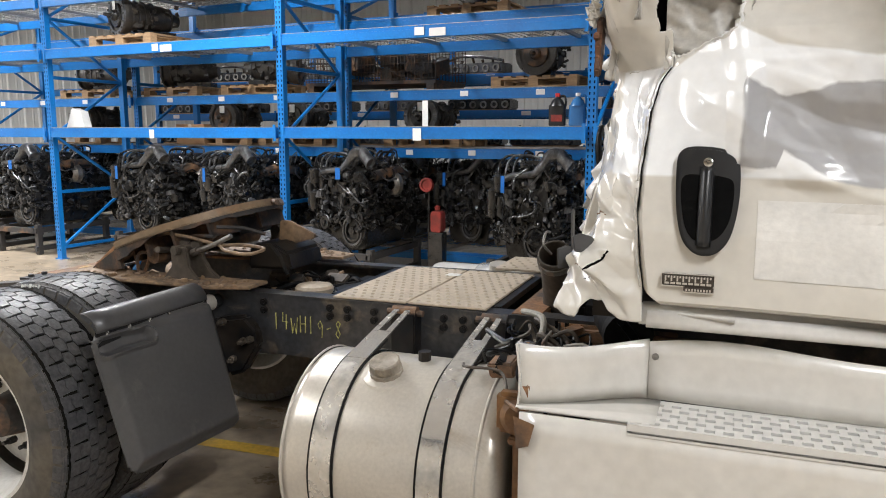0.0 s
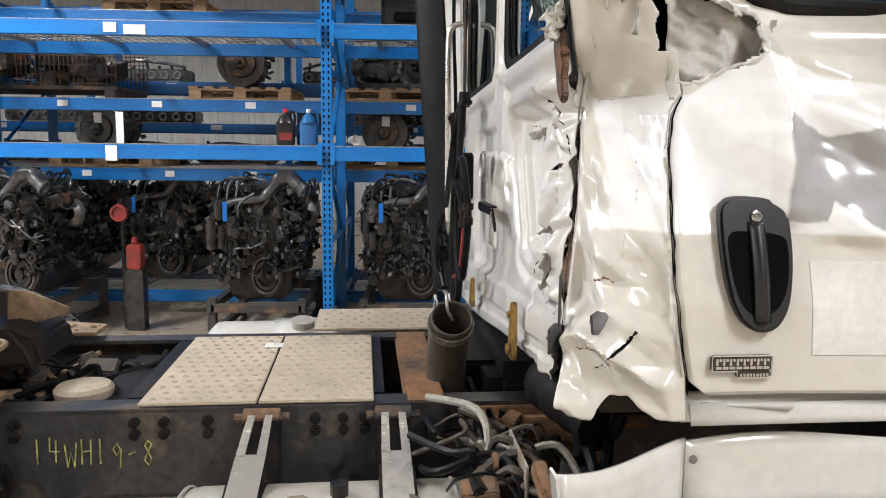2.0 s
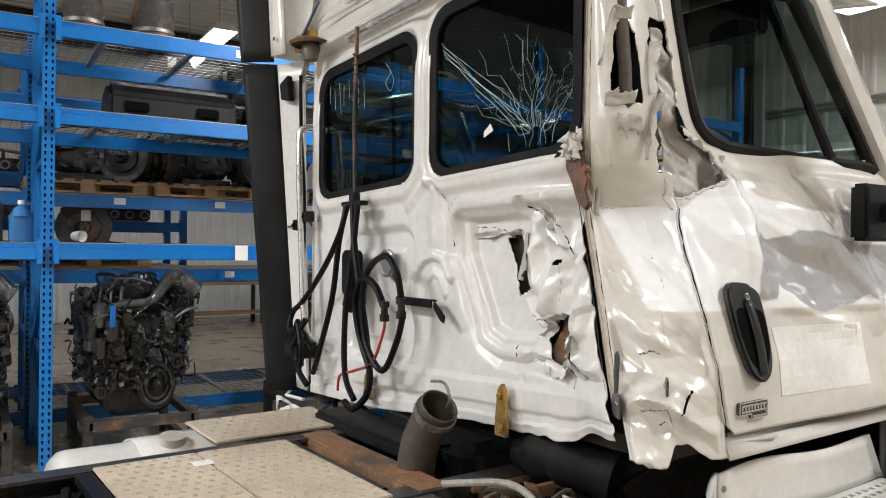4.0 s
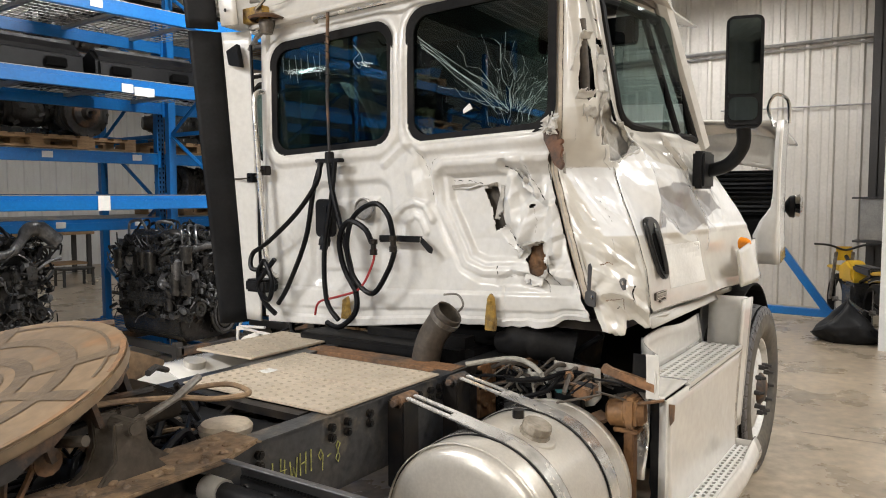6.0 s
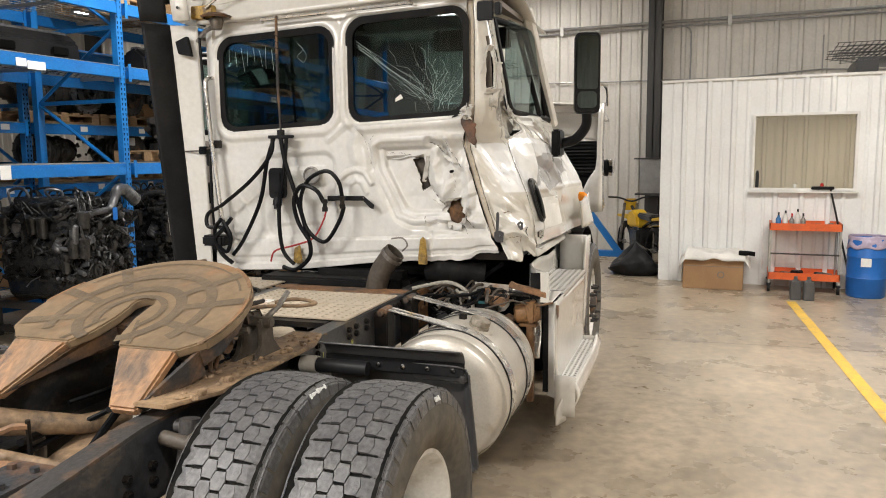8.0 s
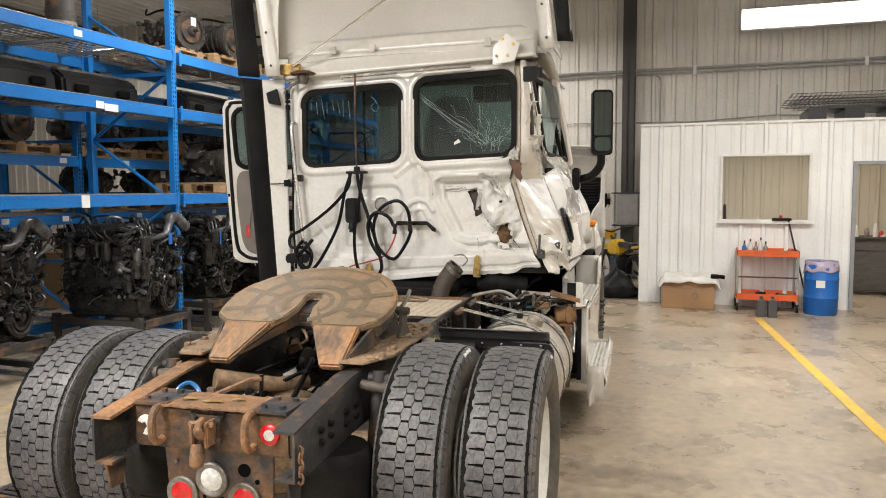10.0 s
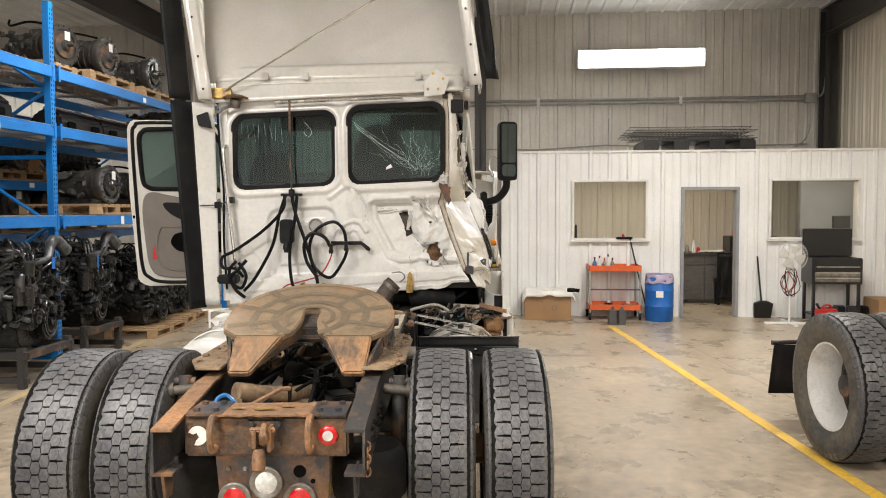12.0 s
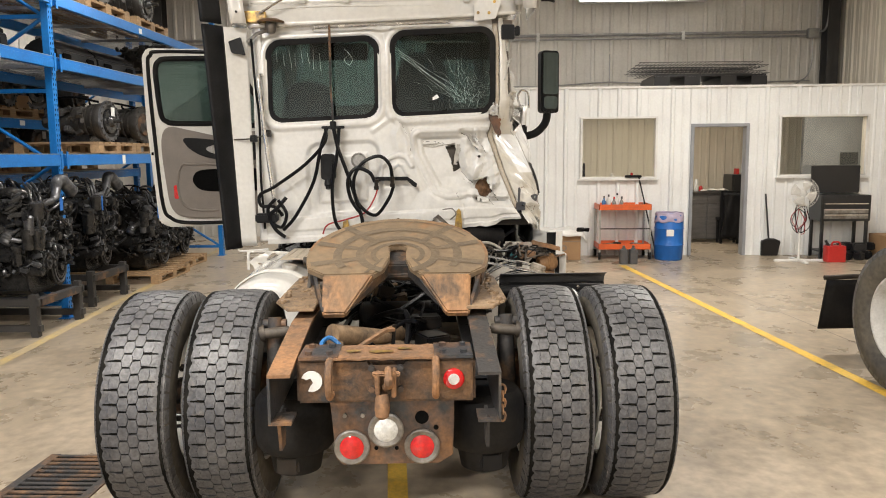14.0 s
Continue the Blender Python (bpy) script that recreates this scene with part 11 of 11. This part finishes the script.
t = thing("filing_cabinet", pose(9.2, -5.55, 0), "black filing cabinet with things on top", "cabinet")
part("body", G().box(-0.25, 0.25, -0.42, 0.42, 0, 1.22), BLACK_PAINT, t, bevel=0.008)
for i in range(3):
    d = part("drawer", G().box(-0.262, -0.251, -0.39, 0.39, 0.06 + 0.38 * i, 0.40 + 0.38 * i), BLACK_PAINT, t, bevel=0.004)
    part("pull", G().box(-0.275, -0.262, 0.05, 0.2, 0.28 + 0.38 * i, 0.30 + 0.38 * i), CHROME, d)
k = G().box(9.02, 9.15, -5.80, -5.35, 1.224, 1.42)
single("radio", k, BLACK_PAINT, "black radio set with a pale dial", "radio", bevel=0.01)
single("picture_card", G().box(9.012, 9.016, -5.62, -5.30, 1.25, 1.42), LABEL, "white picture card leaning on the radio", "card")
single("red_box", G().box(9.02, 9.15, -5.28, -5.22, 1.224, 1.33), RED, "small red box on the filing cabinet", "box", bevel=0.006)
k = G()
k.grid(lambda a, b: (8.3 + 0.04 * noise.noise((a * 5, b * 3, 3)), -4.75 - 0.34 * a - 0.05 * math.sin(3 * b), 0.12 + 0.80 * b), 12, 14)
t = single("hung_coat", k, DARK_PLASTIC, "black coat over a chair back", "coat", smooth=True, thick=0.06)
t = thing("office_chair", pose(8.49, -4.93, 0), "dark office chair under the coat", "chair")
part("seat", G().box(-0.13, 0.13, -0.19, 0.19, 0.42, 0.47), DARK_PLASTIC, t, bevel=0.008)
for x in (-0.11, 0.07):
    for y in (-0.17, 0.13):
        part("leg", G().box(x, x + 0.04, y, y + 0.04, 0, 0.42), DARK_PLASTIC, t)
part("backrest", G().box(-0.14, -0.11, -0.19, 0.19, 0.47, 0.95), DARK_PLASTIC, t, bevel=0.008)
single("wall_monitor", G().box(6.98, 7.02, -6.42, -6.15, 1.42, 1.62), BLACK_PAINT, "small dark screen in the office window", "screen", bevel=0.006)
for y, h, mt in ((-2.86, 0.06, RED), (-2.55, 0.05, PAPER), (-2.10, 0.22, BLACK_PAINT)):
    k = G().lathe((6.93, y, 1.268), (0, 0, 1), [(0, 0.0), (0, 0.022), (h * 0.8, 0.022), (h, 0.012), (h, 0)], 12)
    single("sill_bottle", k, mt, "small object on the office window sill", "small object", "sill objects", smooth=True)

# pallet and wire panels on the office roof
t = thing("plastic_pallet", pose(7.35, -4.03, OH + 0.013), "black plastic pallet on the office roof", "pallet")
part("deck", G().box(-0.5, 0.5, -0.85, 0.85, 0.14, 0.17), BLACK_PAINT, t, bevel=0.004)
for y in (-0.75, -0.28, 0.28, 0.75):
    part("foot", G().box(-0.5, 0.5, y - 0.12, y + 0.12, 0, 0.14), BLACK_PAINT, t, bevel=0.006)
for j in range(5):
    t = thing("wire_shelf", pose(7.3 + 0.03 * j, -3.98 + 0.07 * (j % 3), OH + 0.20 + 0.04 * j, 0, 1.2 * (j - 2), (j * 7) % 11 - 5), "dark wire shelf panel stacked on the office roof", "wire shelf", "wire shelves")
    k = G()
    for i in range(31):
        y = -0.95 + 1.9 * i / 30
        k.box(-0.45, 0.45, y - 0.003, y + 0.003, -0.003, 0.003)
    for i in range(4):
        x = -0.45 + 0.3 * i
        k.box(x - 0.004, x + 0.004, -0.97, 0.97, 0.003, 0.010)
    tagged(part("grid", k, DARK_STEEL, t), kind="stuff")

# dirt bike behind the truck
t = thing("dirt_bike", pose(7.95, -0.50, 0, 0, 0, 28), "yellow dirt motorbike leaning on its stand", "motorbike")
for x in (-0.62, 0.62):
    w = part("wheel", G().lathe((x, -0.04, 0.33), (0, 1, 0), [(0.0, 0.26), (-0.01, 0.29), (0.02, 0.33), (0.06, 0.33), (0.09, 0.29), (0.08, 0.26)], 30, True), RUBBER, t, smooth=True)
    part("spokes", G().lathe((x, 0.01, 0.33), (0, 1, 0), [(0, 0.03), (0.06, 0.03)], 10).box(x - 0.26, x + 0.26, 0.035, 0.045, 0.325, 0.335).box(x - 0.005, x + 0.005, 0.035, 0.045, 0.07, 0.59), CAST, w)
part("engine", G().box(-0.18, 0.18, -0.12, 0.12, 0.28, 0.62), ENGINE_BLACK, t, bevel=0.04)
part("tank", G().prism([(-0.15, 0.62), (0.30, 0.60), (0.34, 0.80), (0.10, 0.88), (-0.10, 0.80)], 0.22, Matrix(((1, 0, 0, 0), (0, 0, 1, -0.11), (0, 1, 0, 0), (0, 0, 0, 1)))), YELLOW, t, "yellow plastic tank", bevel=0.03)
part("seat", G().prism([(-0.62, 0.74), (-0.10, 0.76), (-0.08, 0.84), (-0.60, 0.84)], 0.18, Matrix(((1, 0, 0, 0), (0, 0, 1, -0.09), (0, 1, 0, 0), (0, 0, 0, 1)))), BLACK_PAINT, t, bevel=0.02)
part("front_fender", G().prism([(0.40, 0.70), (0.92, 0.72), (0.90, 0.75), (0.45, 0.78)], 0.14, Matrix(((1, 0, 0, 0), (0, 0, 1, -0.07), (0, 1, 0, 0), (0, 0, 0, 1)))), YELLOW, t, "yellow front fender", bevel=0.01)
part("rear_fender", G().prism([(-0.95, 0.80), (-0.5, 0.74), (-0.5, 0.78), (-0.92, 0.84)], 0.14, Matrix(((1, 0, 0, 0), (0, 0, 1, -0.07), (0, 1, 0, 0), (0, 0, 0, 1)))), YELLOW, t, bevel=0.01)
part("fork", G().tube([(0.62, -0.09, 0.33), (0.42, -0.09, 0.95)], 0.022, 8).tube([(0.62, 0.11, 0.33), (0.42, 0.11, 0.95)], 0.022, 8), CAST, t, smooth=True)
part("handlebar", G().tube(curve_pts([(0.32, -0.40, 1.06), (0.40, -0.2, 1.04), (0.42, 0.0, 0.98), (0.40, 0.2, 1.04), (0.32, 0.40, 1.06)], 5), 0.014, 8), BLACK_PAINT, t, smooth=True)
part("number_plate", G().box(0.46, 0.48, -0.10, 0.10, 0.84, 1.02), YELLOW, t, "blank yellow front plate", bevel=0.01)
part("swing_arm", G().tube([(-0.1, -0.1, 0.40), (-0.62, -0.1, 0.33)], 0.025, 8).tube([(-0.1, 0.12, 0.40), (-0.62, 0.12, 0.33)], 0.025, 8).tube([(0.4, 0, 0.9), (-0.1, 0, 0.62), (-0.5, 0, 0.76)], 0.025, 8), ENGINE_BLACK, t, smooth=True)
part("chrome_pipe", G().tube(curve_pts([(0.15, -0.14, 0.5), (-0.1, -0.16, 0.62), (-0.5, -0.16, 0.66)], 5), 0.03, 10), CHROME, t, smooth=True)
part("side_stand", G().tube([(-0.05, 0.14, 0.3), (-0.02, 0.3, 0.0)], 0.012, 6), CAST, t)
# slumped black bag in front of the bike
def bag_point(a, b):
    w = 2 * math.pi * a
    r = (0.30 + 0.05 * noise.noise((math.cos(w) * 2, math.sin(w) * 2, b * 3))) * (math.sin(math.pi * min(1.0, 0.22 + 0.80 * b)) ** 0.7 + 0.04)
    r *= 1 + 0.12 * abs(noise.noise((math.cos(w) * 5, math.sin(w) * 5, b * 6)))
    return (7.28 + r * math.cos(w), -0.52 + 1.15 * r * math.sin(w), 0.002 + 0.44 * b * (0.8 + 0.3 * math.sin(w * 2 + 1)))


single("bin_bag", G().grid(bag_point, 40, 18), DARK_PLASTIC, "slumped black plastic bag on the floor by the motorbike", "bag", smooth=True)
# blue floor frame behind the bike
t = thing("blue_floor_frame", pose(8.45, 0.25, 0), "blue steel frame standing on the floor", "steel frame")
part("base_tube", G().box(-0.05, 0.05, -0.45, 0.75, 0.08, 0.18), BLUE, t, bevel=0.006)
part("slanted_tube", G().tube([(0, -0.35, 0.15), (0, 0.35, 1.10)], 0.07, 4), BLUE, t)
for y in (-0.4, 0.7):
    part("foot", G().box(-0.25, 0.25, y - 0.05, y + 0.05, 0, 0.08), BLUE, t, bevel=0.006)

# wheel end of another truck
tr2 = thing("parked_truck_axle", pose(0.38, -3.29, 0, 0, 0, 4), "rear axle end of another parked truck with dual tyres", "truck axle")
for v, out, yd in ((0.02, 1, -0.11), (-0.34, -1, 0.11)):
    wheel(0, v, out, yd, parent=tr2, m=pose(-0.55, v, RR), hub=v > 0, label="dusty truck tyre on a dull cream wheel")
part("axle_tube", G().cyl((-0.55, -0.6, RR), (-0.55, 0.0, RR), 0.08, n=14), BLACK_FRAME, tr2, smooth=True)
k = G()
k.grid(lambda a, b: (0.52 - 0.10 * b, 0.10 - 0.50 * a, 0.20 + 0.42 * b), 6, 8)
part("rear_flap", k, RUBBER, tr2, "black rubber mud flap", smooth=True, thick=0.012)
part("flap_hanger", G().tube([(0.42, 0.12, 0.64), (0.41, -0.5, 0.66)], 0.02, 8), BLACK_FRAME, tr2)
